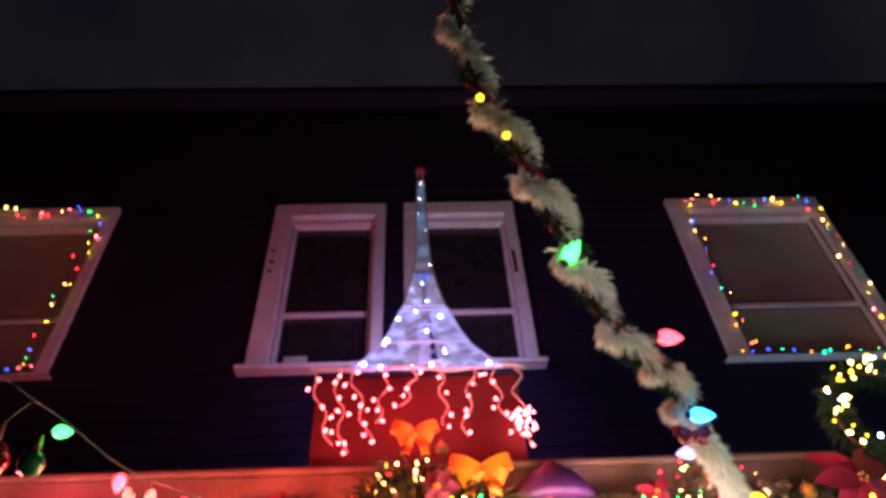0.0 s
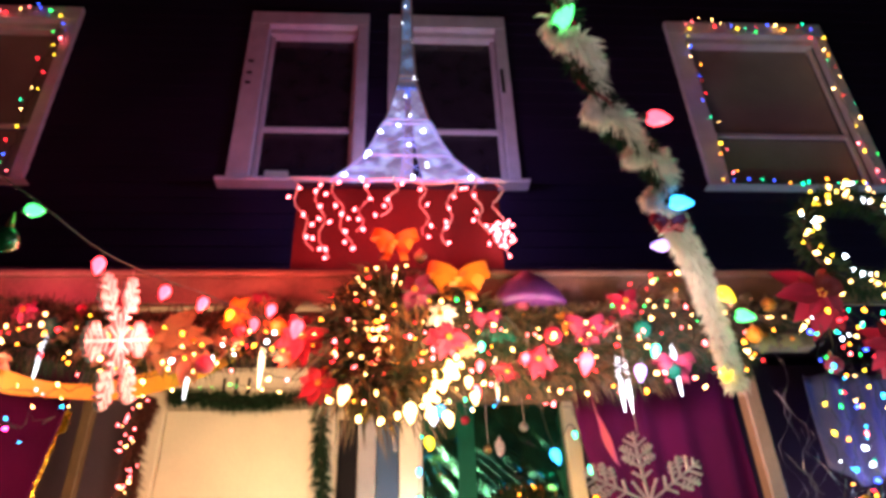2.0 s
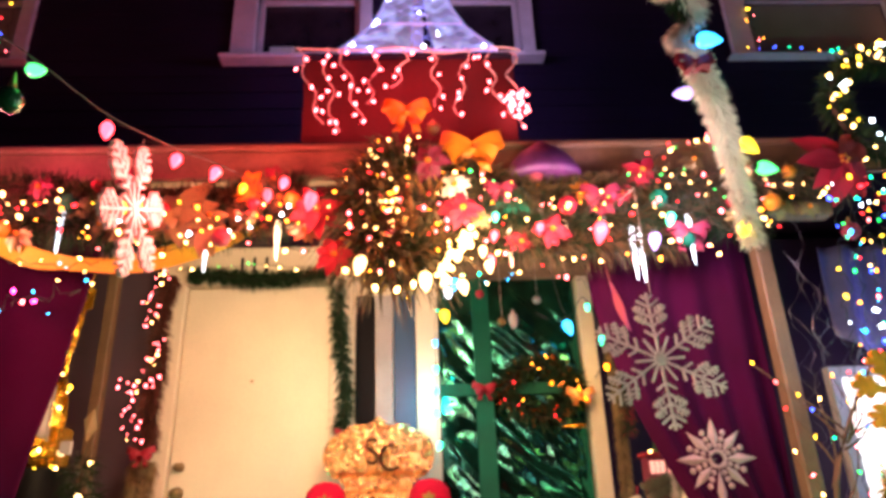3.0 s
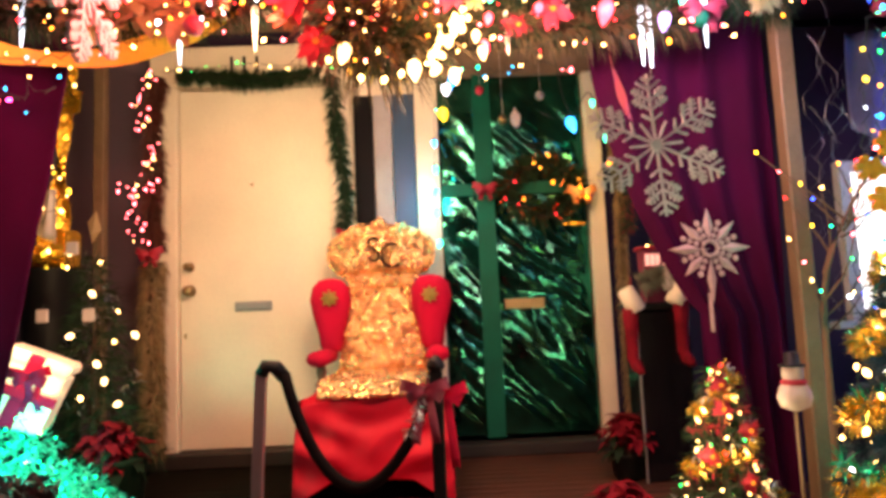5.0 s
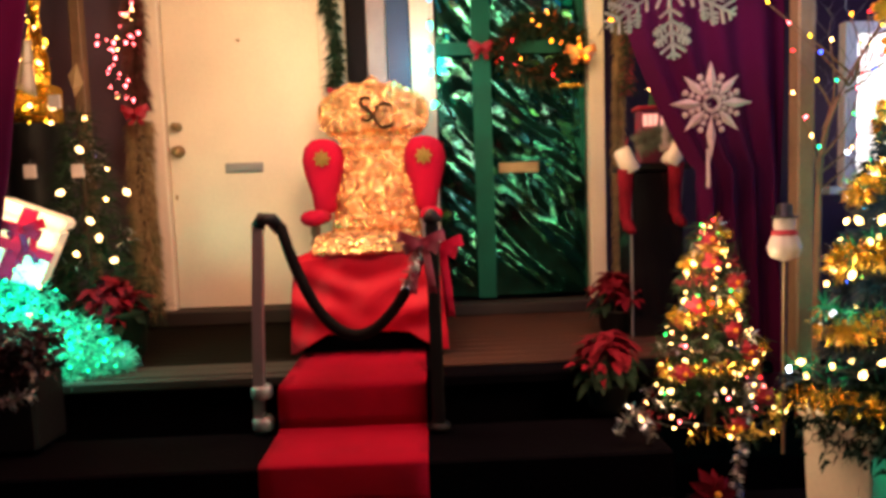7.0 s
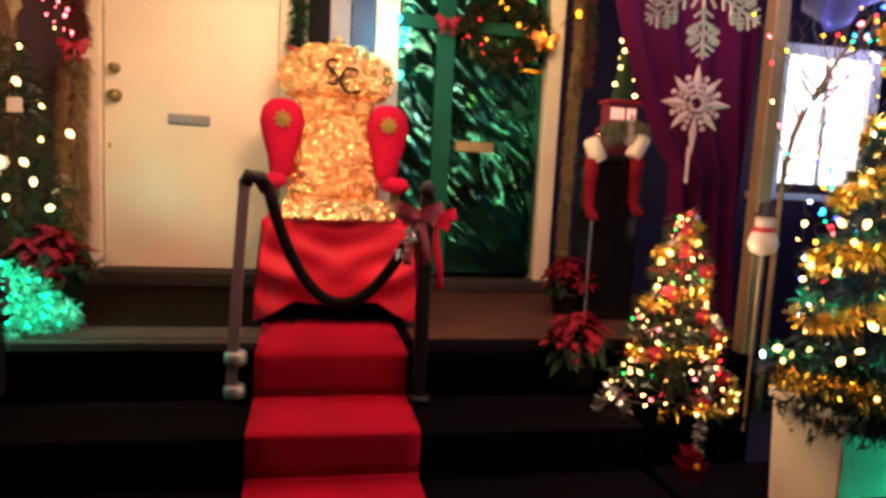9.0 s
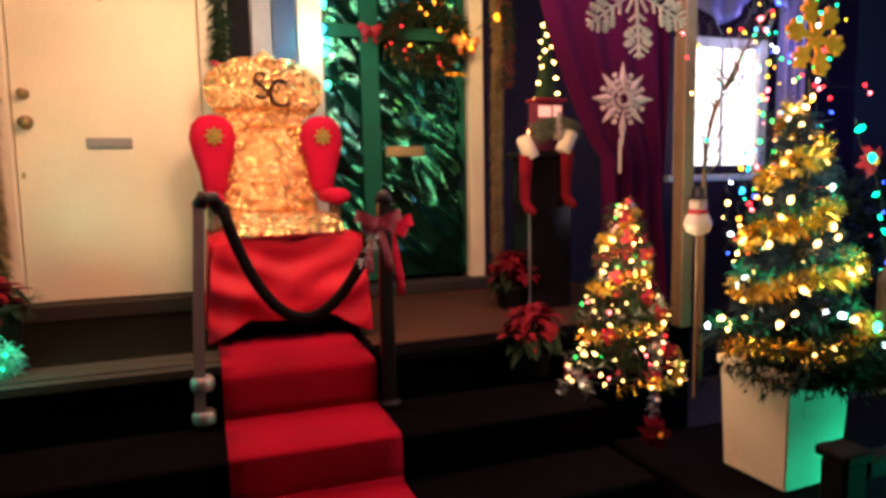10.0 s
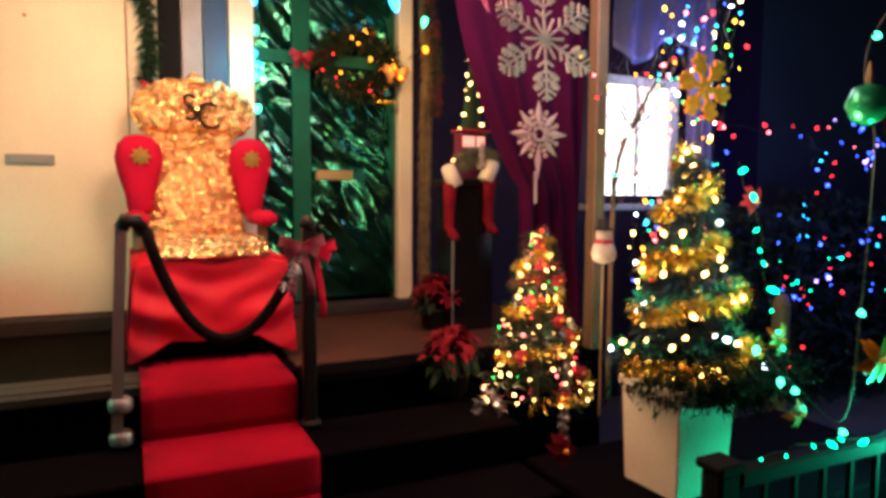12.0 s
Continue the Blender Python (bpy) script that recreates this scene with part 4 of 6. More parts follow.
star = thing("star_ornament", "dull silver glitter star pinned before the purple curtain", "ornament", (1.022, 2.44, 1.73))
for k in range(8):
    a = math.radians(45 * k + 90)
    l, w = ((0.15, 0.02) if k % 2 == 0 else (0.14, 0.018)) if k != 4 else (0.2, 0.017)
    bm = bmesh.new()
    c, s = math.cos(a), math.sin(a)
    q = [bm.verts.new(v) for v in ((0.03 * c, -0.006, 0.03 * s), (0.55 * l * c - w * s, 0, 0.55 * l * s + w * c), (l * c, -0.002, l * s), (0.55 * l * c + w * s, 0, 0.55 * l * s - w * c), (0.5 * l * c, -0.012, 0.5 * l * s))]
    for i in range(4):
        bm.faces.new((q[i], q[(i + 1) % 4], q[4]))
    bm.faces.new((q[3], q[2], q[1], q[0]))
    part("point", bm, M_DULLGLITTER, star)
for k in range(8):
    a = math.radians(45 * k + 112.5)
    bm = bmesh.new()
    for u in (0.5, 0.75, 1.0):
        bmesh.ops.create_uvsphere(bm, u_segments=8, v_segments=6, radius=0.011, matrix=Matrix.Translation((0.1 * u * math.cos(a), 0, 0.1 * u * math.sin(a))))
    part("bead_arm", bm, M_DULLGLITTER, star)
part("ring", tube([(0.028 * math.cos(i * 0.5236), -0.008, 0.028 * math.sin(i * 0.5236)) for i in range(13)], 0.008, 6), M_DULLGLITTER, star)
part("stem", box(-0.016, -0.004, -0.002, 0.004, -0.3, -0.16, 0.001), M_DULLGLITTER, star)
part("pin", tube([(0, 0.002, 0.0), (0.0, 0.19, 0.0)], 0.002, 5), M_STEEL, star)

# ---- tower of white lights on its platform ----
plat = thing("platform", "dark wooden platform on the porch roof, red glow in its front colour", "platform", (-0.055, 2.5, 3.075))
# Front board coloured red to stand in for the red lights' glow.
part("front_board", box(-0.49, 0.47, 0.0, 0.03, 0.0, 0.47, 0.004), mat("red_glow_board", (0.08, 0.003, 0.007), 0.7, var=0.4, bump=0.3), plat)
part("top_board", box(-0.49, 0.47, -0.02, 0.62, 0.4705, 0.495, 0.004), M_SIDING, plat)
for x in (-0.47, 0.43):
    part("side_board", box(x, x + 0.025, 0.031, 0.6, 0.12, 0.47, 0.003), M_SIDING, plat)
tower = thing("light_tower", "white net light tower shaped like a tapering iron tower", "light sculpture", (-0.022, 2.72, 3.572))
tower.scale = (0.97, 0.97, 0.93)
# Lower wires get emission in place of light from the tower's bulbs.
M_NETGLOW = glow("lit_white_net", (0.4, 0.44, 0.95), 0.5)
M_NETDARK = mat("unlit_white_net", (0.35, 0.33, 0.4), 0.5, bump=0)
TP = [(0.0, 0.375), (0.1, 0.31), (0.22, 0.24), (0.36, 0.185), (0.52, 0.14), (0.56, 0.125), (0.78, 0.08), (0.95, 0.052), (1.2, 0.04), (1.6, 0.03), (1.95, 0.018)]


def patchy_glow(name, colour, low, high):
    """Frosted net with emission in noise patches, standing in for bulbs behind it."""
    m = glow(name, colour, low)
    n = m.node_tree.nodes
    tc, nz, mr = n.new("ShaderNodeTexCoord"), n.new("ShaderNodeTexNoise"), n.new("ShaderNodeMapRange")
    nz.inputs["Scale"].default_value, nz.inputs["Detail"].default_value = 11.0, 3
    mr.inputs["From Min"].default_value, mr.inputs["From Max"].default_value = 0.42, 0.75
    mr.inputs["To Min"].default_value, mr.inputs["To Max"].default_value = low, high
    m.node_tree.links.new(tc.outputs["Object"], nz.inputs["Vector"])
    m.node_tree.links.new(nz.outputs["Fac"], mr.inputs["Value"])
    m.node_tree.links.new(mr.outputs["Result"], n["Principled BSDF"].inputs["Emission Strength"])
    return m


def tower_r(z):
    for (a, ra), (b, rb) in zip(TP, TP[1:]):
        if z <= b:
            return ra + (rb - ra) * (z - a) / (b - a)
    return TP[-1][1]


corners = ((-1, -1), (1, -1), (1, 1), (-1, 1))
for cx, cy in corners:
    part("leg", tube([(cx * r, cy * r * 0.7, z) for z, r in TP[:6]], 0.008, 5), M_NETGLOW, tower, "lit white wire edge")
    part("mast_edge", tube([(cx * r, cy * r * 0.7, z) for z, r in TP[5:]], 0.006, 5), M_NETDARK, tower, "unlit white wire edge")
for k, (z, r) in enumerate([(z, tower_r(z)) for z in (0.0, 0.25, 0.54, 0.58, 0.94, 0.98, 1.3, 1.6)]):
    part("deck_rail", tube([(cx * r, cy * r * 0.7, z) for cx, cy in (*corners, corners[0])], 0.007 if z < 0.7 else 0.004, 4), M_NETGLOW if z < 0.7 else M_NETDARK, tower)
for side in range(4):
    bm, upper = bmesh.new(), bmesh.new()
    (ax, ay), (bx, by) = corners[side], corners[(side + 1) % 4]
    zz = [i * 0.0725 for i in range(27)]
    for i in range(26):
        r0, r1 = tower_r(zz[i]), tower_r(zz[i + 1])
        n = 4 if zz[i] < 0.9 else 2
        for j in range(n):
            for f0, f1 in ((j / n, (j + 1) / n), ((j + 1) / n, j / n)):
                if zz[i] < 0.21 and 0.3 < (f0 + f1) / 2 < 0.7:
                    continue
                p = Vector(((ax + (bx - ax) * f0) * r0, (ay + (by - ay) * f0) * r0 * 0.7, zz[i]))
                q = Vector(((ax + (bx - ax) * f1) * r1, (ay + (by - ay) * f1) * r1 * 0.7, zz[i + 1]))
                tube([p, q], 0.0016, 3, bm if zz[i] < 0.56 else upper)
    part("lattice", bm, M_NETGLOW, tower, "white wire lattice")
    part("mast_lattice", upper, M_NETDARK, tower, "unlit white wire lattice")
    def net(u, v, s=side):
        (ax_, ay_), (bx_, by_) = corners[s], corners[(s + 1) % 4]
        z = 0.02 + 0.84 * v
        r = tower_r(z) * 0.985
        return ((ax_ + (bx_ - ax_) * u) * r, (ay_ + (by_ - ay_) * u) * r * 0.7, z + 0.012 * math.sin(40 * u) * (1 - v))
    def mast_net(u, v, s=side):
        (ax_, ay_), (bx_, by_) = corners[s], corners[(s + 1) % 4]
        z = 0.88 + 0.9 * v
        r = tower_r(z) * 0.98
        return ((ax_ + (bx_ - ax_) * u) * r, (ay_ + (by_ - ay_) * u) * r * 0.7, z)
    vs, fs = sheet(mast_net, 2, 14)
    put("mast_panel", mesh_of("mast_panel", vs, fs, patchy_glow("dim_lit_net", (0.2, 0.42, 0.85), 0.03, 0.55) if side == 0 else bpy.data.materials["dim_lit_net"], True), tower, "dimly lit white net on the mast")
    for u0, u1 in ((0.0, 0.44), (0.61, 1.0)) if side != 2 else ():
        vs, fs = sheet(lambda u, v: net(u0 + (u1 - u0) * u, v), 6, 12)
        put("net_panel", mesh_of("net_panel", vs, fs, patchy_glow("lit_net_panel", (0.42, 0.5, 1.0), 0.2, 1.35) if side == 0 and u0 == 0 else bpy.data.materials["lit_net_panel"], True), tower, "frosted white net glowing from within")
rng = random.Random(31)
for k in range(36):
    z = rng.random() ** 1.5 * 0.6 if k < 28 else 0.62 + 1.2 * (k - 28) / 7
    r = tower_r(z)
    a, b = rng.choice([(-1, rng.uniform(-1, 1)), (1, rng.uniform(-1, 1)), (rng.uniform(-1, 1), -1), (rng.uniform(-1, 1), -1)])
    bulb(tower, (a * r, b * r * 0.7, z), "white", rng.choice((0.0075, 0.009, 0.015)) if z < 0.6 else 0.0065, 1.1, rng)
part("finial", lathe([(0.018, 1.95), (0.038, 1.97), (0.04, 2.0), (0.02, 2.03), (0.006, 2.12)], 10), M_PINKCLOTH, tower, "dark reddish cap at the top", True)

# red curtain lights under the tower
rng = random.Random(41)
red = thing("curtain_lights", "red icicle string lights with white wires on the platform", "light string", (-0.02, 2.45, 3.57))
part("wire", tube(curve_pts([(-0.56, 0, 0.0), (-0.3, 0, -0.01), (-0.05, 0, 0.0), (0.1, 0, -0.03), (0.36, 0, 0.0), (0.47, 0, -0.02)], 30), 0.0045, 4), M_WHITEWIRE, red)
for k, (x, n, l, lean) in enumerate(((-0.55, 6, 0.4, 0.12), (-0.43, 8, 0.44, 0.06), (-0.36, 8, 0.4, 0.1), (-0.18, 5, 0.3, -0.05), (-0.05, 4, 0.22, -0.06), (0.06, 4, 0.32, 0.02), (0.22, 6, 0.36, -0.06), (0.3, 5, 0.3, 0.05))):
    pts = [Vector((x + lean * t / 10 + 0.02 * math.sin(t * 1.3 + k), rng.uniform(-0.012, 0.004), -l * t / 10)) for t in range(11)]
    part("drop_wire", tube(pts, 0.004, 4), M_WHITEWIRE, red)
    for j in range(n):
        p = pts[round((j + 1) / n * 10)]
        bulb(red, p + Vector((rng.uniform(-0.035, 0.035), -0.012, rng.uniform(-0.02, 0.01))), "pink", 0.0105, 1.3, rng)
for j in range(34):
    bulb(red, (0.42 + rng.gauss(0, 0.03), -0.02 + rng.uniform(-0.02, 0.02), -0.26 - abs(rng.gauss(0, 0.09))), "pink", 0.0105, 1.3, rng)
part("hanging_wire", tube([Vector((0.42 + 0.03 * math.sin(t), 0.01 * math.cos(1.7 * t), -0.02 - 0.4 * t / 14)) for t in range(15)], 0.004, 4), M_WHITEWIRE, red)

# ---- garlands, wreath and ornaments along the porch beam ----
big = thing("wreath", "large dark evergreen wreath thick with warm lights", "wreath", (-0.115, 2.38, 2.69))
rng = random.Random(51)
ring = [Vector((0.17 * math.cos(a * 0.1571), 0, 0.2 * math.sin(a * 0.1571))) for a in range(41)]
part("hoop", tube(ring, 0.02, 6), M_BARK, big)
boa("needles", ring, M_NEEDLE, big, rng, 3000, 0.11, 0.006, 0.05, 0.1)
boa("brown_sprig_mass", [p * 0.75 for p in ring], M_BROWNNEEDLE, big, rng, 3600, 0.1, 0.008, 0.06, 0.1)
boa("long_sprig_mass", [p * 1.05 for p in ring], M_BROWNNEEDLE, big, rng, 1300, 0.16, 0.009, 0.05, 0.3)
boa("inner_needles", [p * 0.4 for p in ring], M_NEEDLE, big, rng, 1500, 0.1, 0.006, 0.04, 0.1)
boa("tinsel", ring, M_GOLDTINSEL, big, rng, 620, 0.06, 0.006, 0.09)
boa("copper_sprig_mass", [p * 0.6 for p in ring], mat("copper_leaf_sprigs", (0.24, 0.1, 0.03), 0.5, 0.2, bump=0), big, rng, 900, 0.09, 0.014, 0.09, 0.1)
for k in range(120):
    p = ring[rng.randrange(40)]
    bulb(big, p * rng.uniform(0.1, 1.6) + Vector((0, -0.11 + rng.uniform(-0.02, 0.05), 0)), rng.choice(["warm", "warm", "warm", "red", "amber", "pink"]), rng.choice((0.006, 0.0075, 0.0105)), 1.3, rng)
for p in ((-0.09, -0.1, -0.33), (-0.01, -0.1, -0.34), (-0.2, -0.1, -0.26), (0.05, -0.1, -0.32)):
    bulb(big, p, "warm", 0.017, 1.1, rng)
ob = light_string("bright warm bulbs hung in a cluster beside the wreath", [(0.03, 2.3, 2.4), (0.08, 2.28, 2.47), (0.13, 2.28, 2.53), (0.18, 2.3, 2.6)], 26, "warm", 0.019, seed=52, spread=0.025)
bow("orange satin bow above the wreath", (-0.08, 2.32, 3.13), 0.1, M_ORANGE, 0.8)
bow("orange satin bow on the beam", (0.18, 2.32, 2.95), 0.13, M_ORANGE, 0.6)
tagged(new("ornament", bm_mesh("ornament", lathe([(0.01, -0.03), (0.027, -0.012), (0.03, 0), (0.027, 0.014), (0.01, 0.03), (0.008, 0.04)], 14, m=pose(0.03, 2.35, 3.08)), M_BRASS, True)), "dark brass ball ornament", "ornament")
for lab, at, r, m_, sd in (("crimson velvet poinsettia flower on the garland", (-0.43, 2.28, 2.68), 0.13, M_REDBOW, 1), ("crimson velvet poinsettia flower on the wreath", (0.13, 2.25, 2.66), 0.1, M_REDBOW, 2),
                           ("pale pink fabric flower on the wreath", (0.1, 2.25, 2.76), 0.07, M_CREAM, 3), ("red fabric flower under the garland", (-0.36, 2.3, 2.5), 0.09, M_REDBOW, 4),
                           ("gold fabric flower on the beam garland", (0.62, 2.32, 2.77), 0.06, M_GOLDGLITTER, 5), ("amber fabric flower on the garland", (-0.71, 2.33, 2.8), 0.08, M_ORANGE, 6),
                           ("plum fabric flower on the wreath", (0.0, 2.24, 2.86), 0.1, M_PINKCLOTH, 7), ("large red fabric poinsettia under a wreath", (1.66, 2.24, 2.84), 0.2, M_REDBOW, 8),
                           ("red fabric poinsettia on the tinsel", (1.85, 2.2, 2.6), 0.14, M_REDBOW, 9), ("red fabric poinsettia on the garland", (0.36, 2.36, 2.56), 0.06, M_REDBOW, 10),
                           ("dark red fabric flower on the garland", (-0.62, 2.38, 2.86), 0.1, M_PINKCLOTH, 11)):
    flower(lab, at, r, m_, sd)
tagged(new("ornament", bm_mesh("ornament", lathe([(0.15, -0.07), (0.175, -0.06), (0.17, -0.035), (0.135, 0.03), (0.09, 0.08), (0.04, 0.115), (0.012, 0.14)], 24, m=pose(0.48, 2.38, 2.9) @ Matrix.Diagonal((0.95, 0.7, 0.9, 1))), M_PURPLEBALL, True)), "broad shiny purple bell ornament on the beam", "ornament")

for k, (keys, n) in enumerate((([(-2.6, 2.4, 2.8), (-2.1, 2.36, 2.74), (-1.6, 2.37, 2.84), (-1.1, 2.36, 2.76), (-0.5, 2.37, 2.82)], 2600), ([(0.1, 2.37, 2.9), (0.5, 2.36, 2.77), (0.9, 2.37, 2.82), (1.3, 2.36, 2.78), (1.75, 2.38, 2.84)], 2400),
                               ([(0.1, 2.4, 2.62), (0.5, 2.4, 2.56), (1.0, 2.42, 2.6)], 900))):
    garland("brown and green pine garland along the porch beam", keys, M_BROWNNEEDLE, n * 2, 0.1, 60 + k, width=0.007, extra=(M_NEEDLE, n))
rng = random.Random(71)
for k in range(26):
    x = -2.2 + 3.85 * k / 25 + rng.uniform(-0.05, 0.05)
    if -0.5 < x < 0.3:
        continue
    m_ = rng.choice([M_BRASS, M_REDBOW, M_GOLDGLITTER, M_GREENRIB, M_PINKCLOTH, M_ORANGE])
    r = rng.uniform(0.022, 0.04)
    ob = thing("ornament", "round shiny ball ornament on the porch garland", "ornament", (x, rng.uniform(2.28, 2.34), rng.uniform(2.55, 2.86)), "garland balls")
    part("ball", lathe([(r * 0.15, -r), (r * 0.7, -r * 0.7), (r, 0), (r * 0.7, r * 0.7), (r * 0.2, r)], 14), m_, ob, "", True)
    part("cap", lathe([(r * 0.25, r * 0.97), (r * 0.25, r * 1.25), (r * 0.05, r * 1.6)], 8), M_BRASS, ob)
garland("dark pine garland on the lower porch rail", [(-1.6, 2.42, 2.72), (-1.1, 2.4, 2.66), (-0.6, 2.42, 2.72)], M_NEEDLE, 1800, 0.1, 66, width=0.007, extra=(M_BROWNNEEDLE, 900))
garland("dark pine garland on the lower porch rail", [(0.2, 2.42, 2.72), (0.6, 2.4, 2.66), (1.0, 2.41, 2.7), (1.36, 2.42, 2.66)], M_NEEDLE, 2200, 0.1, 67, width=0.007, extra=(M_BROWNNEEDLE, 1200))
light_string("warm fairy lights on the lower porch rail", [(0.2, 2.3, 2.7), (0.6, 2.28, 2.64), (1.0, 2.29, 2.7), (1.36, 2.3, 2.62)], 34, ["warm", "amber", "warm", "pink", "red"], 0.0078, seed=68, spread=0.07)
light_string("warm fairy lights on the lower porch rail", [(-1.65, 2.3, 2.74), (-1.1, 2.28, 2.62), (-0.5, 2.3, 2.7)], 36, ["warm", "amber", "warm", "red", "white"], 0.0085, seed=69, spread=0.07)
light_string("warm and colored fairy lights along the porch beam", [(-2.7, 2.32, 2.84), (-1.8, 2.3, 2.67), (-1.3, 2.31, 2.76), (-0.8, 2.3, 2.65), (-0.3, 2.3, 2.72)], 50, ["warm", "warm", "amber", "yellow", "red", "warm"], 0.0078, seed=72, spread=0.06)
light_string("warm and colored fairy lights along the porch beam", [(0.1, 2.32, 2.84), (0.5, 2.3, 2.72), (1.0, 2.3, 2.8), (1.4, 2.31, 2.72), (1.75, 2.32, 2.84)], 54, ["warm", "warm", "warm", "amber", "green", "red", "pink"], 0.0078, seed=73, spread=0.07)
light_string("fairy lights sagging under the porch beam", [(-1.65, 2.34, 2.54), (-1.4, 2.33, 2.49), (-1.15, 2.34, 2.54), (-0.8, 2.36, 2.58), (-0.4, 2.36, 2.54)], 20, ["warm", "warm", "pink"], 0.0075, seed=74, spread=0.04)
light_string("fairy lights sagging under the porch beam", [(0.2, 2.36, 2.54), (0.6, 2.34, 2.49), (1.0, 2.33, 2.54), (1.35, 2.36, 2.6)], 30, ["warm", "pink", "red", "amber"], 0.008, seed=75, spread=0.07)
light_string("pink fairy lights on the purple curtain", [(-2.2, 2.48, 2.6), (-1.9, 2.46, 2.44), (-1.65, 2.47, 2.4), (-1.4, 2.47, 2.44)], 22, ["pink", "magenta", "cyan", "warm"], 0.008, seed=76, spread=0.09)
light_string("red fairy lights by the white wooden beam", [(0.95, 2.4, 2.94), (1.05, 2.38, 3), (1.2, 2.38, 3.02), (1.3, 2.4, 2.94)], 14, ["red", "green", "pink", "warm"], 0.007, seed=77, spread=0.03)


def big_bulb(label, at, colour, r=0.026, tilt=(180, 0)):
    r *= 0.8
    ob = thing("string_bulb", label, "light bulb", at, "large string bulbs")
    part("shell", lathe([(r * 0.5, -r * 1.0), (r * 0.92, -r * 0.5), (r, 0.1 * r), (r * 0.8, r * 0.9), (r * 0.4, r * 1.7), (r * 0.08, r * 2.1)], 14), G[colour], ob, "lit %s bulb" % colour, True, pose(0, 0, 0, tilt[0], tilt[1], 0))
    part("socket", lathe([(r * 0.42, -r * 1.7), (r * 0.5, -r * 1.6), (r * 0.5, -r * 0.95)], 10), M_WIRE, ob, "dark green socket", True, pose(0, 0, 0, tilt[0], tilt[1], 0))
    return ob


for at, c, r in (((0.667, 2.3, 2.586), "pink", 0.036), ((0.119, 2.28, 2.362), "warm", 0.024), ((-0.02, 2.28, 2.39), "warm", 0.03), ((0.22, 2.28, 2.44), "warm", 0.02), ((0.2, 2.28, 2.5), "warm", 0.018), ((0.88, 2.32, 2.55), "violet", 0.028), ((-0.55, 2.24, 2.78), "red", 0.022), ((-1.17, 2.3, 2.72), "yellow", 0.02), ((-1.1, 2.32, 2.73), "yellow", 0.018), ((0.95, 2.3, 2.63), "teal", 0.022), ((0.25, 2.3, 2.57), "pink", 0.02), ((0.43, 2.3, 2.6), "red", 0.02), ((0.23, 2.3, 2.47), "pink", 0.02), ((0.26, 2.3, 2.65), "teal", 0.016),
                 ((-0.44, 2.2, 2.69), "pink", 0.03), ((-0.26, 2.28, 2.46), "warm", 0.03), ((-0.71, 2.26, 2.77), "amber", 0.02), ((0.8, 3.6, 2.55), "cyan", 0.035), ((0.925, 3.6, 2.66), "teal", 0.018), ((0.99, 3.6, 2.47), "teal", 0.024),
                 ((0.995, 3.6, 2.31), "amber", 0.02), ((0.05, 3.72, 2.35), "teal", 0.02), ((0.045, 3.72, 2.22), "cyan", 0.018), ((0.045, 3.72, 2.1), "teal", 0.018), ((0.06, 3.72, 1.93), "teal", 0.02), ((0.05, 3.72, 2.5), "cyan", 0.018),
                 ((0.1, 3.5, 2.6), "yellow", 0.035), ((0.16, 3.4, 2.75), "cyan", 0.03), ((0.12, 3.4, 2.7), "white", 0.03)):
    big_bulb("large lit %s string bulb" % c, at, c, r, (random.uniform(150, 210), random.uniform(-20, 20)))
tagged(new("light_cable", bm_mesh("light_cable", tube(curve_pts([(0.7, 3.62, 3.2), (0.79, 3.61, 2.62), (0.91, 3.61, 2.72), (0.98, 3.61, 2.53), (0.99, 3.61, 2.36), (1.0, 3.88, 2.3)], 30), 0.003, 5), M_WIRE, True)), "dark cable with large bulbs by the door post", "cable")
tagged(new("light_cable", bm_mesh("light_cable", tube(curve_pts([(0.14, 3.4, 3.2), (0.16, 3.41, 2.8), (0.12, 3.41, 2.74), (0.1, 3.5, 2.65)], 16), 0.003, 5), M_WIRE, True)), "dark cable with bright bulbs near the porch ceiling", "cable")
light_string("teal bulbs wire down the door frame", [(0.06, 3.76, 2.75), (0.05, 3.75, 2.3), (0.055, 3.75, 1.9)], 5, ["teal", "cyan"], 0.008, seed=78)
light_string("pink lights twined in the dark red garland", [(-1.5, 3.66, 2.95), (-1.56, 3.65, 2.7), (-1.49, 3.65, 2.4), (-1.62, 3.65, 2.25), (-1.52, 3.65, 2.0)], 60, ["pink", "pink", "pink", "warm"], 0.0075, seed=79, spread=0.055)
light_string("warm lights over the white door header", [(-1.5, 3.8, 3.0), (-1.2, 3.76, 3.0), (-0.9, 3.76, 3.01), (-0.5, 3.78, 2.97)], 12, ["warm", "warm", "green"], 0.008, seed=80, spread=0.02)
for x, z, c in ((0.325, 2.64, "warm"), (0.55, 2.72, "warm"), (0.82, 2.64, "white"), (0.85, 2.63, "white"), (1.06, 2.7, "white"), (-1.45, 2.8, "white"), (-0.875, 2.71, "white"), (-0.6, 2.69, "warm")):
    l = 0.17 if c == "warm" else 0.23
    ob = thing("icicle_light", "slim lit plastic icicle hanging from the garland", "icicle light", (x, 2.4, z), "icicle lights")
    part("rod", lathe([(0.002, -l), (0.007, -l * 0.7), (0.011, -l * 0.3), (0.012, -0.02), (0.007, 0)], 8), glow("lit_icicle_" + c, (0.75, 0.85, 1.0) if c == "white" else (1.0, 0.75, 0.45), 5.0) if "lit_icicle_" + c not in bpy.data.materials else bpy.data.materials["lit_icicle_" + c], ob, "", True)
    part("cap", lathe([(0.009, 0.0), (0.009, 0.015), (0.003, 0.03)], 8), M_WIRE, ob, "", True)


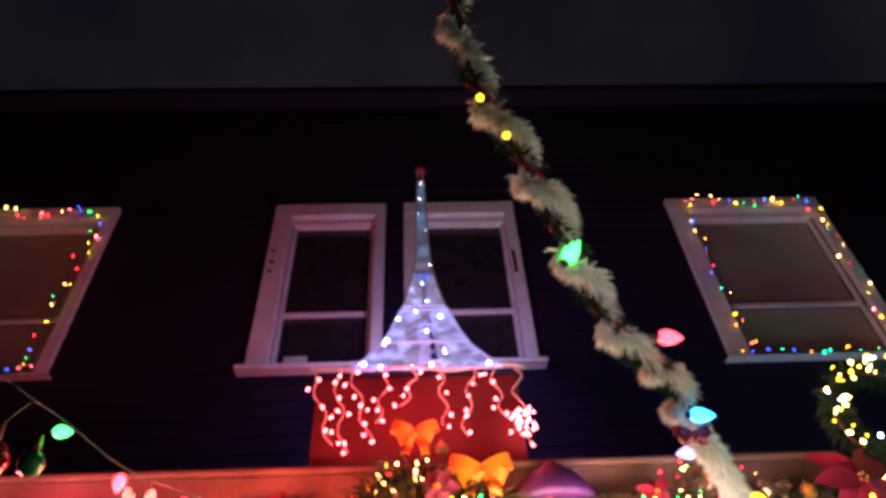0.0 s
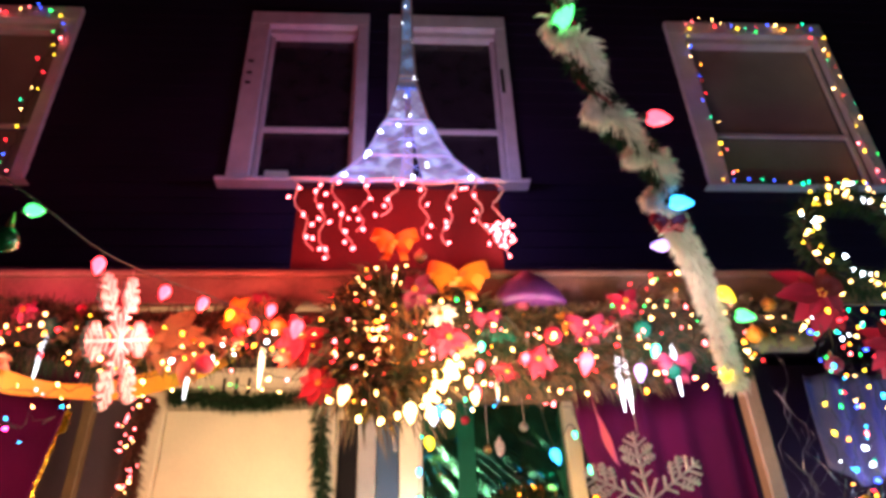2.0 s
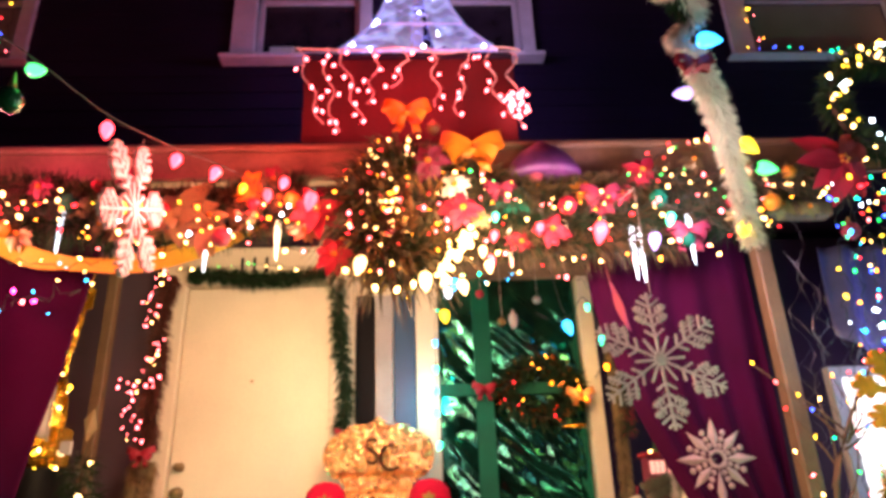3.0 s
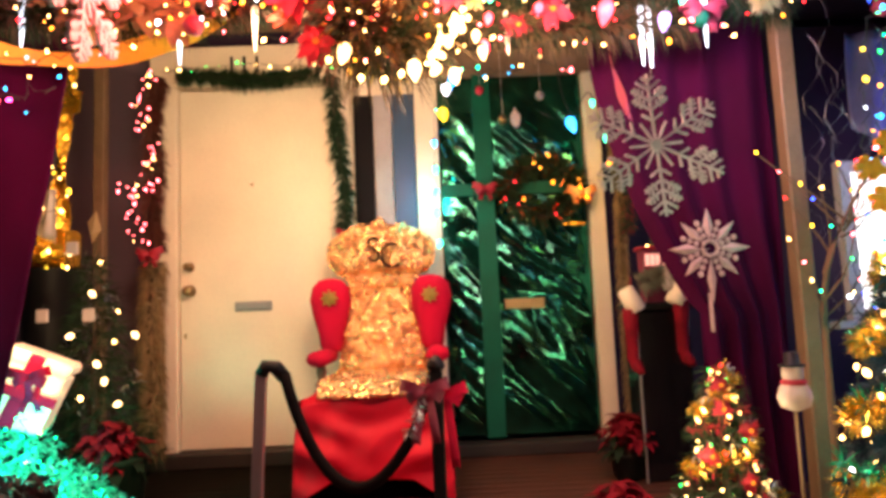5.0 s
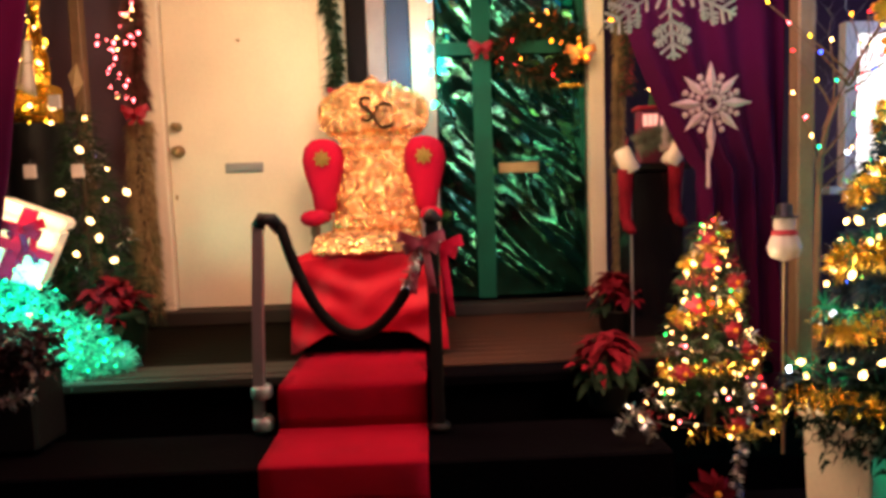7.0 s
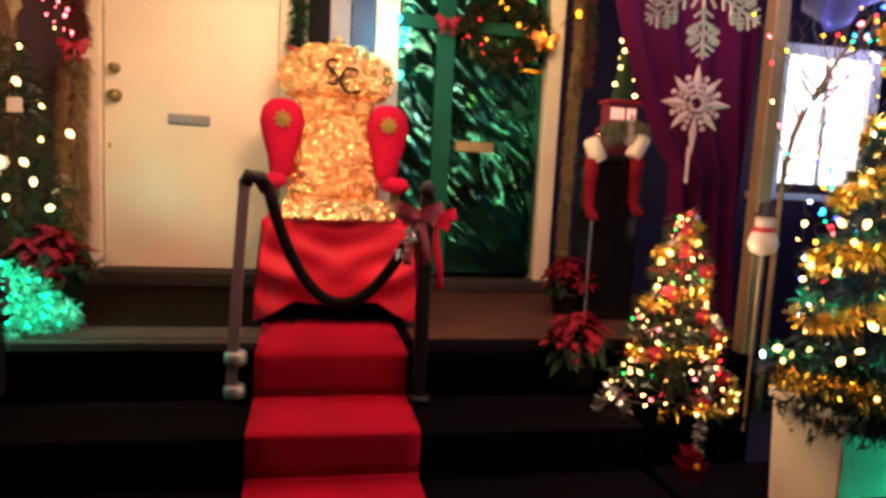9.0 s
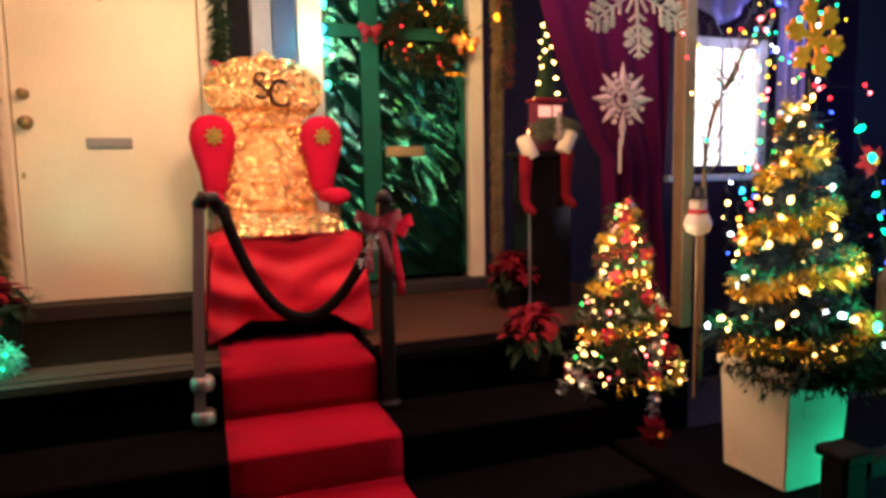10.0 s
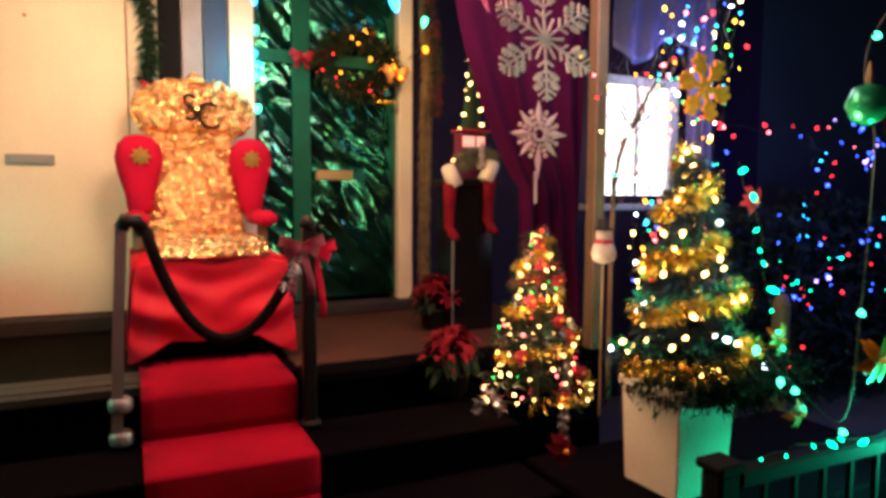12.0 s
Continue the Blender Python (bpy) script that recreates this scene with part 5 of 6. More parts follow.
for k, (x, y, z0, l) in enumerate(((0.42, 3.55, 2.95, 0.36), (0.62, 3.5, 3.0, 0.3), (0.3, 3.5, 2.98, 0.24))):
    ob = thing("hanging_ornament", "small dark ornament on a long thread", "ornament", (x, y, z0), "hanging ornaments")
    part("thread", tube([(0, 0, 0), (0.004, 0, -l)], 0.0012, 4), M_WHITEWIRE, ob)
    part("ball", lathe([(0.004, -l - 0.05), (0.02, -l - 0.04), (0.026, -l - 0.025), (0.02, -l - 0.008), (0.005, -l)], 12), (M_BRASS, M_STEEL, M_REDBOW)[k], ob, "", True)
    part("hook", tube([(0, 0, 0), (0, 0.01, 0.12), (0, 0.02, 0.25)], 0.0015, 4), M_WIRE, ob)
light_string("mixed fairy lights strung above the gift-wrapped door", [(0.0, 3.35, 3.18), (0.08, 3.3, 2.85), (0.35, 3.25, 2.72), (0.65, 3.3, 2.78), (0.95, 3.35, 2.66)], 22, ["warm", "cyan", "pink", "warm", "teal", "white"], 0.011, seed=421, spread=0.06)


def ribbon(name, label, keys, w, material, cat, twist=0.6):
    pts = curve_pts(keys, 40)
    vs, fs = [], []
    for i, p in enumerate(pts):
        a = twist * math.sin(i * 0.35)
        for s in (-1, 1):
            vs.append((p.x, p.y + s * w / 2 * math.sin(a), p.z + s * w / 2 * math.cos(a)))
    fs = [(2 * i, 2 * i + 1, 2 * i + 3, 2 * i + 2) for i in range(len(pts) - 1)]
    return tagged(new(name, mesh_of(name, vs, fs, material, True)), label, cat)


ribbon("ribbon", "broad yellow cloth ribbon swagged under the beam", [(-2.6, 2.42, 2.8), (-2.0, 2.4, 2.7), (-1.73, 2.4, 2.63), (-1.48, 2.4, 2.54), (-1.16, 2.4, 2.52), (-0.85, 2.4, 2.6), (-0.62, 2.42, 2.74)], 0.085, M_YELLOW, "ribbon")
ribbon("ribbon", "plum cloth ribbon hanging beside the curtain", [(0.66, 2.45, 2.79), (0.7, 2.43, 2.59), (0.72, 2.45, 2.4), (0.78, 2.46, 2.24)], 0.07, M_PINKCLOTH, "ribbon")
for k, (at, r, m_) in enumerate((((-0.96, 2.3, 2.68), 0.16, M_OLIVE), ((-1.12, 2.33, 2.66), 0.12, M_OLIVE), ((-0.86, 2.33, 2.62), 0.1, M_TANFUR), ((0.34, 2.36, 2.74), 0.08, M_GREENRIB), ((0.46, 2.37, 2.6), 0.07, M_PINKCLOTH))):
    flower("faded fabric leaf cluster on the beam garland", at, r, m_, 90 + k, heart=False)

# ---- white feather garland that crosses in front of the camera ----
BK = [(-0.06, 0.16, 3.15), (0.0, 0.27, 2.86), (0.031, 0.36, 2.69), (0.096, 0.43, 2.577), (0.156, 0.5, 2.487), (0.215, 0.59, 2.39), (0.291, 0.68, 2.335), (0.378, 0.77, 2.339), (0.444, 0.9, 2.33), (0.531, 1.02, 2.307), (0.617, 1.16, 2.266), (0.735, 1.36, 2.15)]
rng = random.Random(81)
bp = curve_pts(BK, 260)
o = bp[-1].copy()
feather = thing("feather_garland", "white feather boa twisted with dark pine and red ribbon", "garland", o)
core = [p - o for p in bp]
part("rope", tube(core[::4], 0.004, 5), M_WIRE, feather)
spiral, dark, redl = [], [], []
for i, p in enumerate(core):
    a = i * 0.26
    d = Vector((math.cos(a), math.sin(a), 0))
    spiral.append(p + d * 0.013)
    dark.append(p - d * 0.011)
    redl.append(p + Vector((math.cos(a + 2), math.sin(a + 2), 0)) * 0.014)
for k in range(0, 187, 11):
    cs, ds = [], []
    for _ in range(720):
        f = rng.random()
        i = k + min(11, int(f * 12))
        t = (core[i + 1] - core[i]).normalized()
        a = Vector((rng.uniform(-1, 1), rng.uniform(-1, 1), rng.uniform(-1, 1)))
        cs.append(core[i] + (spiral[i] - core[i]) * (0.5 + 0.9 * math.sin(math.pi * f)) + a * 0.004)
        ds.append(a * 0.7 + t * 0.9 + (spiral[i] - core[i]) * 45)
    vs, fs = tufts(cs, ds, 0.025, 0.004, rng, 0.25, 0.35)
    tagged(put("feather_tuft", mesh_of("feather_tuft", vs, fs, M_WHITETINSEL), feather, "shaggy white feather tuft"), kind="stuff")
boa("feather_end", core[190:], M_WHITETINSEL, feather, rng, 4000, 0.024, 0.0045, 0.009, 0.2, "fluffy white feathers")
boa("pine", dark[:190], M_NEEDLE, feather, rng, 2700, 0.02, 0.003, 0.005, 0.1, "dark pine needles")
part("red_ribbon", tube(redl[::2], 0.0035, 4), M_REDBOW, feather, "thin red ribbon")
for at, c, tl in (((0.181, 0.538, 2.421), "green", (25, 40)), ((0.352, 0.673, 2.355), "pink", (0, 95)), ((0.434, 0.829, 2.3), "cyan", (10, 100)), ((0.488, 1.04, 2.34), "violet", (0, 265)), ((0.645, 1.14, 2.28), "yellow", (20, 150)),
                  ((0.7, 1.19, 2.25), "green", (0, 100)), ((0.7, 1.32, 2.17), "yellow", (10, 200)), ((0.04, 0.35, 2.58), "yellow", (30, 170)), ((0.082, 0.4, 2.55), "yellow", (30, 170)), ((0.0, 0.24, 2.85), "violet", (30, 60))):
    big_bulb("large faceted %s bulb on the feather garland" % c, at, c, 0.0075 if at[1] < 0.45 else 0.0165 if at[1] < 1.1 else 0.019, tl)
part("tie_wire", tube([core[-1], Vector((0.8, 2.44, 2.85)) - o], 0.001, 4), M_WIRE, feather, "thin dark tie wire")
bow("small dark red bow on the feather garland", (0.43, 0.88, 2.285), 0.035, M_REDBOW, 0.4)

# ---- large bulbs on the wire that comes from the street side ----
KW = [(-1.3, 0.7, 2.75), (-1.0, 1.0, 2.58), (-0.884, 1.18, 2.54), (-0.811, 1.39, 2.53), (-0.732, 1.64, 2.58), (-0.67, 1.8, 2.62), (-0.553, 2.0, 2.64), (-0.46, 2.3, 2.76)]
tagged(new("light_cable", bm_mesh("light_cable", tube(curve_pts(KW, 50), 0.0015, 5), M_WIRE, True)), "dark cable that carries large colored bulbs", "cable")
for at, c, tl in (((-0.884, 1.18, 2.513), "green", (10, 100)), ((-0.811, 1.387, 2.493), "red", (180, 0)), ((-0.732, 1.64, 2.547), "red", (170, 10)), ((-0.67, 1.8, 2.59), "red", (180, 20)), ((-0.553, 2.0, 2.61), "pink", (180, 0))):
    big_bulb("large lit %s bulb on a street cable" % c, at, c, 0.019, tl)
ob = thing("ornament", "dark green glass ball ornament on a cable", "ornament", (-0.915, 1.17, 2.43))
part("ball", lathe([(0.004, -0.03), (0.022, -0.02), (0.03, 0), (0.022, 0.02), (0.006, 0.03)], 16), mat("green_glass_ball", (0.02, 0.1, 0.04), 0.08, 0.5, bump=0), ob, "", True)
part("cap", lathe([(0.008, 0.028), (0.008, 0.04), (0.002, 0.07)], 8), M_BRASS, ob)
ob = thing("ornament", "dark red glass ball ornament on a cable", "ornament", (-1.0, 1.15, 2.43))
part("ball", lathe([(0.004, -0.05), (0.03, -0.035), (0.045, 0), (0.03, 0.035), (0.006, 0.05)], 16), mat("red_glass_ball", (0.25, 0.02, 0.02), 0.08, 0.5, bump=0), ob, "", True)
part("cap", lathe([(0.008, 0.048), (0.008, 0.06), (0.002, 0.1)], 8), M_BRASS, ob)
part("hook", tube([(0, 0, 0.095), (0.05, -0.02, 0.13), (0.085, -0.03, 0.117)], 0.0015, 4), M_WIRE, ob)

# ---- lights on the outer upper windows ----
for x0, x1, sd in ((2.14, 3.39, 101), (-3.82, -2.57, 111)):
    light_string("multicolored fairy lights framing an upper window", None, 52, MIXED, 0.0088, seed=sd, spread=0.05,
                 pts=curve_pts([(x0 + 0.1, 3.5, 4.38), (x0 + 0.1, 3.5, 5.2), (x0 + 0.15, 3.5, 5.93), ((x0 + x1) / 2, 3.5, 5.9), (x1 - 0.12, 3.5, 5.91), (x1 - 0.08, 3.5, 5.2), (x1 - 0.06, 3.5, 4.38)], 120))
    light_string("multicolored fairy lights on an upper window sill", [(x0, 3.48, 4.36), ((x0 + x1) / 2, 3.48, 4.355), (x1, 3.48, 4.36)], 14, MIXED, 0.0088, seed=sd + 1, spread=0.02)
tagged(new("box", bm_mesh("box", box(-0.99, -0.83, 3.6, 3.63, 4.347, 4.5, 0.004), M_CREAM)), "small pale box standing behind the window glass", "box")


# ---- decorated trees ----
def cone_tree(label, at, h, r, needles, count, colours, nbulb, seed, tinsel=None, top=0.02, bulb_r=0.009, length=0.09, name="christmas_tree", swag=None):
    rng = random.Random(seed)
    ob = thing(name, label, "tree", at, "decorated trees")
    part("trunk", tube([(0, 0, 0), (0, 0, h * 0.95)], [0.018, 0.006], 7), M_BARK, ob)
    bm = bmesh.new()
    cs, ds = [], []
    for k in range(70):
        z = h * (0.08 + 0.88 * (k / 70) ** 0.9)
        a = k * 2.4
        l = r * (1 - z / h) * rng.uniform(0.65, 1.2) * (1 + 0.14 * math.sin(z / h * 19)) + top
        e = Vector((l * math.cos(a), l * math.sin(a), z - 0.18 * l))
        tube([(0, 0, z), e], [0.004, 0.0015], 4, bm)
        for _ in range(max(3, int(count / 70 * (l + 0.02) / (r * 0.55)))):
            f = rng.random() ** 0.6
            cs.append(Vector((0, 0, z)).lerp(e, f))
            ds.append((e - Vector((0, 0, z))).normalized() * 0.8 + Vector((0, 0, rng.uniform(-0.3, 0.3))))
    part("bough", bm, M_BARK, ob)
    vs, fs = tufts(cs, ds, length, 0.0045, rng, 0.2, 0.9)
    tagged(put("needles", mesh_of("needles", vs, fs, needles), ob), kind="stuff")

    def on(z, a, f=1.0):
        l = (r * (1 - z / h) * (1 + 0.14 * math.sin(z / h * 19)) + top) * f
        return Vector((l * math.cos(a), l * math.sin(a), z - 0.1 * l))
    if tinsel:
        for m_, n, turns, ph in tinsel:
            pts = [on(h * (0.06 + 0.9 * t / 90), ph + turns * 6.283 * t / 90, 1.02) + Vector((0, 0, 0.015 * math.sin(t))) for t in range(91)]
            boa("tinsel", pts, m_, ob, rng, n, 0.034 if h < 0.8 else 0.046, 0.0045, 0.006, 0.1)
    wire = []
    for k in range(nbulb):
        f = (k + 0.5) / nbulb
        p = on(h * min(0.98, max(0.04, 0.05 + 0.93 * f ** 1.25 + rng.uniform(-0.045, 0.045))), f * 43.0 + rng.uniform(-0.7, 0.7), rng.uniform(0.9, 1.1))
        wire.append(p)
        bulb(ob, p, colours if isinstance(colours, str) else rng.choice(colours), bulb_r * rng.uniform(0.8, 1.25), 1.2, rng)
    part("wire", tube(wire, 0.0018, 3), M_WIRE, ob)
    return ob


mini = cone_tree("small lit christmas tree with red and gold trimmings", (0.99, 2.38, 0.585), 0.75, 0.21, M_NEEDLE, 2600, ["warm"] * 8 + ["red", "pink", "green"], 150, 121, [(M_SILVERTINSEL, 450, 4, 0.5), (M_REDBOW, 420, 4.5, 2.0), (M_GOLDTINSEL, 2200, 3.5, 4)], bulb_r=0.0068, length=0.07)
for k in range(9):
    a, f = -1.6 + 0.45 * math.sin(k * 2.3) * 2, k / 9
    flower("small red fabric flower on the lit tree", (0.99 + (0.2 * (1 - f) + 0.02) * math.cos(a), 2.38 + (0.2 * (1 - f) + 0.03) * math.sin(a), 0.65 + 0.68 * f), 0.04, M_REDBOW, 300 + k, "tree flowers")
planter = thing("planter", "square pale wooden planter standing on a dark block", "planter", (1.19, 1.755, 0.415), rz=0)
bm = bmesh.new()
bmesh.ops.create_cone(bm, cap_ends=True, segments=4, radius1=0.178, radius2=0.198, depth=0.385, matrix=Matrix.Translation((0, 0, 0.1925)) @ Matrix.Rotation(math.radians(45), 4, "Z"))
bmesh.ops.bevel(bm, geom=list(bm.edges), offset=0.005, segments=1, affect="EDGES")
tub = part("body", bm, M_PLANTER, planter)
for s in ((-1, 0), (1, 0), (0, -1), (0, 1)):
    if s[0]:
        part("rim", box(s[0] * 0.135 - 0.012, s[0] * 0.135 + 0.012, -0.147, 0.147, 0.36, 0.39, 0.003), M_PLANTER, tub)
    else:
        part("rim", box(-0.122, 0.122, s[1] * 0.135 - 0.012, s[1] * 0.135 + 0.012, 0.36, 0.39, 0.003), M_PLANTER, tub)
part("soil", box(-0.125, 0.125, -0.125, 0.125, 0.375, 0.3895, 0), M_BARK, planter)
planter.rotation_euler = (0, 0, radians(3))
structure("plinth", box(0.82, 2.3, 1.45, 2.2, -0.08, 0.413, 0.01), M_STEP, "black painted low wall beside the steps", "wall")
rng = random.Random(131)
skirt = thing("pine_skirt", "dark pine boughs around the tree foot in the planter", "greenery", (1.23, 1.72, 0.8))
cs = [Vector((rng.gauss(0.06, 0.12), rng.gauss(-0.03, 0.09), rng.uniform(-0.04, 0.12))) for _ in range(11000)]
vs, fs = tufts(cs, [c.normalized() * 0.5 + Vector((0, 0, -0.35)) for c in cs], 0.034, 0.009, rng, 0.3, 0.8)
tagged(put("needle_mass", mesh_of("needle_mass", vs, fs, mat("very_dark_needles", (0.004, 0.014, 0.009), 0.8, bump=0, spec=0.08)), skirt), kind="stuff")
for k in range(9):
    a = k * 0.7
    part("bough", tube([(0.03, -0.02, 0.05), (0.03 + 0.12 * math.cos(a), -0.02 + 0.1 * math.sin(a), 0.06), (0.03 + 0.2 * math.cos(a), -0.02 + 0.16 * math.sin(a), 0.0)], [0.006, 0.004, 0.002], 5), M_BARK, skirt)
cone_tree("blue-green christmas tree wound with gold tinsel and lights", (1.235, 1.77, 0.83), 0.82, 0.222, M_BLUETINSEL, 6200, ["warm", "warm", "white", "warm", "warm"], 64, 132, [(M_GOLDTINSEL, 7000, 4, 3.0), (M_GREENTINSEL, 900, 4.5, 0.4)], bulb_r=0.0125, length=0.062)
flower("red fabric poinsettia clipped to the planter tree", (1.4, 1.64, 1.45), 0.06, M_REDBOW, 133)
light_string("green bulbs down the side of the planter tree", [(1.34, 1.66, 1.58), (1.4, 1.62, 1.4), (1.42, 1.6, 1.2), (1.45, 1.58, 1.05), (1.48, 1.56, 0.9)], 9, "teal", 0.012, seed=134, spread=0.02, long=1.6)

# black handrail with green bulbs
M_TWIG = mat("pale_brown_twig", (0.13, 0.075, 0.04), 0.8, var=0.4, bump=0.4)
M_IRON = mat("dull_black_iron", (0.004, 0.004, 0.005), 0.75, var=0.3, bump=0.1, spec=0.06)
hr = thing("handrail", "low black iron handrail wound with green bulbs", "railing", (0.9, 1.28, -0.08))
part("newel", box(-0.05, 0.03, -0.04, 0.04, 0.0, 0.78, 0.01), M_IRON, hr)
part("cap", box(-0.06, 0.04, -0.05, 0.05, 0.7805, 0.81, 0.008), M_IRON, hr)
part("rail", box(0.041, 1.6, -0.03, 0.03, 0.72, 0.775, 0.01), M_IRON, hr)
part("rail", box(0.031, 1.6, -0.02, 0.02, 0.12, 0.16, 0.006), M_IRON, hr)
for k in range(11):
    part("baluster", box(0.16 + k * 0.13, 0.178 + k * 0.13, -0.009, 0.009, 0.16, 0.7195, 0.002), M_IRON, hr)
light_string("large green bulbs wound round the black handrail", [(1.0, 1.26, 0.72), (1.2, 1.24, 0.74), (1.44, 1.24, 0.72), (1.8, 1.24, 0.72)], 8, "teal", 0.009, seed=141, spread=0.02, long=1.7)
for at, tl in (((1.34, 1.4, 0.84), (10, 120)), ((1.44, 1.3, 0.72), (10, 110)), ((1.5, 1.3, 1.1), (10, 120)), ((1.345, 1.2, 1.925), (0, 95)), ((1.3, 1.42, 0.87), (180, 0)), ((1.28, 1.5, 0.96), (180, 20))):
    big_bulb("large faceted green bulb on a cable", at, "teal", 0.013, tl)
tagged(new("light_cable", bm_mesh("light_cable", tube(curve_pts([(1.2, 1.55, 1.1), (1.28, 1.5, 0.98), (1.3, 1.42, 0.9), (1.34, 1.4, 0.86), (1.44, 1.3, 0.76), (1.5, 1.3, 1.1), (1.4, 1.22, 1.6), (1.35, 1.2, 1.95), (1.6, 0.9, 2.4)], 60), 0.003, 5), M_WIRE, True)), "dark cable with large green bulbs by the handrail", "cable")
for lab, at, r, m_ in (("orange fabric leaf flower by the handrail", (1.34, 1.38, 0.77), 0.05, M_ORANGE), ("orange red fabric leaf flower on the handrail", (1.54, 1.26, 0.95), 0.09, M_ORANGE), ("orange fabric flower beside the planter", (1.52, 1.6, 0.95), 0.06, M_ORANGE), ("red fabric flower above the handrail", (1.37, 1.17, 1.69), 0.06, M_REDBOW)):
    flower(lab, at, r, m_, int(at[0] * 100))
ob = thing("ornament", "large shiny green ball ornament lit from above", "ornament", (1.325, 1.2, 1.73))
part("ball", lathe([(0.006, -0.06), (0.04, -0.045), (0.06, 0), (0.04, 0.045), (0.008, 0.06)], 18), mat("green_foil_ball", (0.02, 0.4, 0.15), 0.25, 0.5, bump=0.1), ob, "", True)
part("cap", lathe([(0.012, 0.058), (0.012, 0.075), (0.003, 0.12)], 8), M_BRASS, ob)

# ---- snowman stake, twigs and tinsel at the porch end ----
sn = thing("snowman_stake", "small white plastic snowman light on a pale stake", "garden stake", (1.085, 2.06, 0.74))
sn.scale = (1.05, 1.05, 1.0)
snow_body = part("body", lathe([(0.01, 0.46), (0.038, 0.472), (0.047, 0.5), (0.039, 0.53), (0.024, 0.548), (0.03, 0.565), (0.028, 0.59), (0.012, 0.602)], 16), M_WHITEPLASTIC, sn, "translucent white snowman body", True)
part("hat", lathe([(0.036, 0.592), (0.036, 0.598), (0.022, 0.6), (0.02, 0.632), (0.01, 0.636)], 14), M_BLACK, snow_body, "black hat", True)
part("scarf", lathe([(0.028, 0.538), (0.036, 0.541), (0.034, 0.551), (0.026, 0.555)], 14), M_REDBOW, snow_body, "red scarf", True)
part("stake", tube([(0, 0, -0.15), (0, 0, 0.465)], 0.005, 6), M_POSTWOOD, sn)
rng = random.Random(151)
tw = thing("twig_tree", "bare dark twig tree strung with tiny colored lights", "tree", (1.36, 2.35, 0.74))
bm = bmesh.new()
tube(curve_pts([(0, 0, -0.2), (0.0, 0, 0.5), (0.02, 0, 0.85), (0.12, -0.02, 1.1), (0.28, -0.04, 1.35)], 14), [0.014 - 0.0007 * k for k in range(14)], 6, bm)
tips = []
for k in range(15):
    z = rng.uniform(0.6, 1.2)
    b = Vector((0.0 + max(0, z - 0.85) * 0.6, 0, z))
    e = b + Vector((rng.uniform(-0.3, 0.25), rng.uniform(-0.1, 0.1), rng.uniform(0.1, 0.35)))
    pts = curve_pts([b, b.lerp(e, 0.5) + Vector((0.03, 0, -0.02)), e], 6)
    tube(pts, [0.005, 0.0045, 0.004, 0.003, 0.0025, 0.002], 4, bm)
    tips += [pts[3], pts[5]]
part("bough", bm, M_TWIG, tw, "", True)
for p in tips:
    bulb(tw, p + Vector((0, -0.01, 0)), rng.choice(MIXED), 0.007, 1.3, rng)
for k in range(8):
    x = 1.44 + 0.06 * k
    light_string("multicolored fairy lights hanging with silver tinsel", [(x + 0.2, 2.28 + 0.03 * k, 2.85), (x + 0.14, 2.28, 2.4), (x + 0.05, 2.28, 1.9), (x - 0.02, 2.26, 1.4), (x - 0.06, 2.24, 1.1)], 36, MIXED + ["white", "cyan"], 0.0085, seed=160 + k, spread=0.05)
rng = random.Random(171)
tin = thing("tinsel_curtain", "long silver tinsel strands hanging beside the porch post", "tinsel", (1.62, 2.36, 2.85))
V, F = [], []
for k in range(50):
    x, y = rng.uniform(-0.16, 0.5), rng.uniform(-0.08, 0.12)
    top, l = rng.uniform(-0.9, 0.0), rng.uniform(0.25, 0.7)
    o_ = len(V)
    for j in range(9):
        t = j / 8
        a = rng.uniform(0, 3.1)
        px, py = x - 0.07 * (l * t - top) + 0.035 * math.sin(k + 11 * t), y + 0.02 * math.sin(2 * k + 7 * t)
        V += [(px - 0.0013 * math.cos(a), py - 0.0013 * math.sin(a), top - l * t), (px + 0.0013 * math.cos(a), py + 0.0013 * math.sin(a), top - l * t)]
    F += [(o_ + 2 * j, o_ + 2 * j + 1, o_ + 2 * j + 3, o_ + 2 * j + 2) for j in range(8)]
tagged(put("strand_mass", mesh_of("strand_mass", V, F, mat("dull_silver_strands", (0.2, 0.2, 0.23), 0.4, 0.8, var=0.5, bump=0)), tin), kind="stuff")
part("rod", tube([(-0.2, 0, 0.01), (0.55, 0, 0.01)], 0.006, 6), M_BARK, tin)

# wreath above the tinsel
rng = random.Random(181)
w2 = thing("wreath", "lit green wreath hanging above the tinsel curtain", "wreath", (1.96, 2.3, 3.14))
ring = [Vector((0.23 * math.cos(a * 0.1571), 0, 0.23 * math.sin(a * 0.1571))) for a in range(41)]
part("hoop", tube(ring, 0.01, 6), M_BARK, w2)
boa("needles", ring, M_NEEDLE, w2, rng, 2600, 0.065, 0.006, 0.025, 0.1)
for k in range(95):
    bulb(w2, ring[rng.randrange(40)] * rng.uniform(0.82, 1.2) + Vector((0, -0.07 + rng.uniform(-0.03, 0.05), rng.uniform(-0.03, 0.03))), rng.choice(["warm", "yellow", "warm", "white"]), rng.choice((0.007, 0.009, 0.013)), 1.3, rng)
structure("porch_beam_end", box(1.751, 2.6, 2.44, 2.48, 2.905, 3.03, 0.006), M_BEAM, "weathered pale wooden porch beam end", "beam")

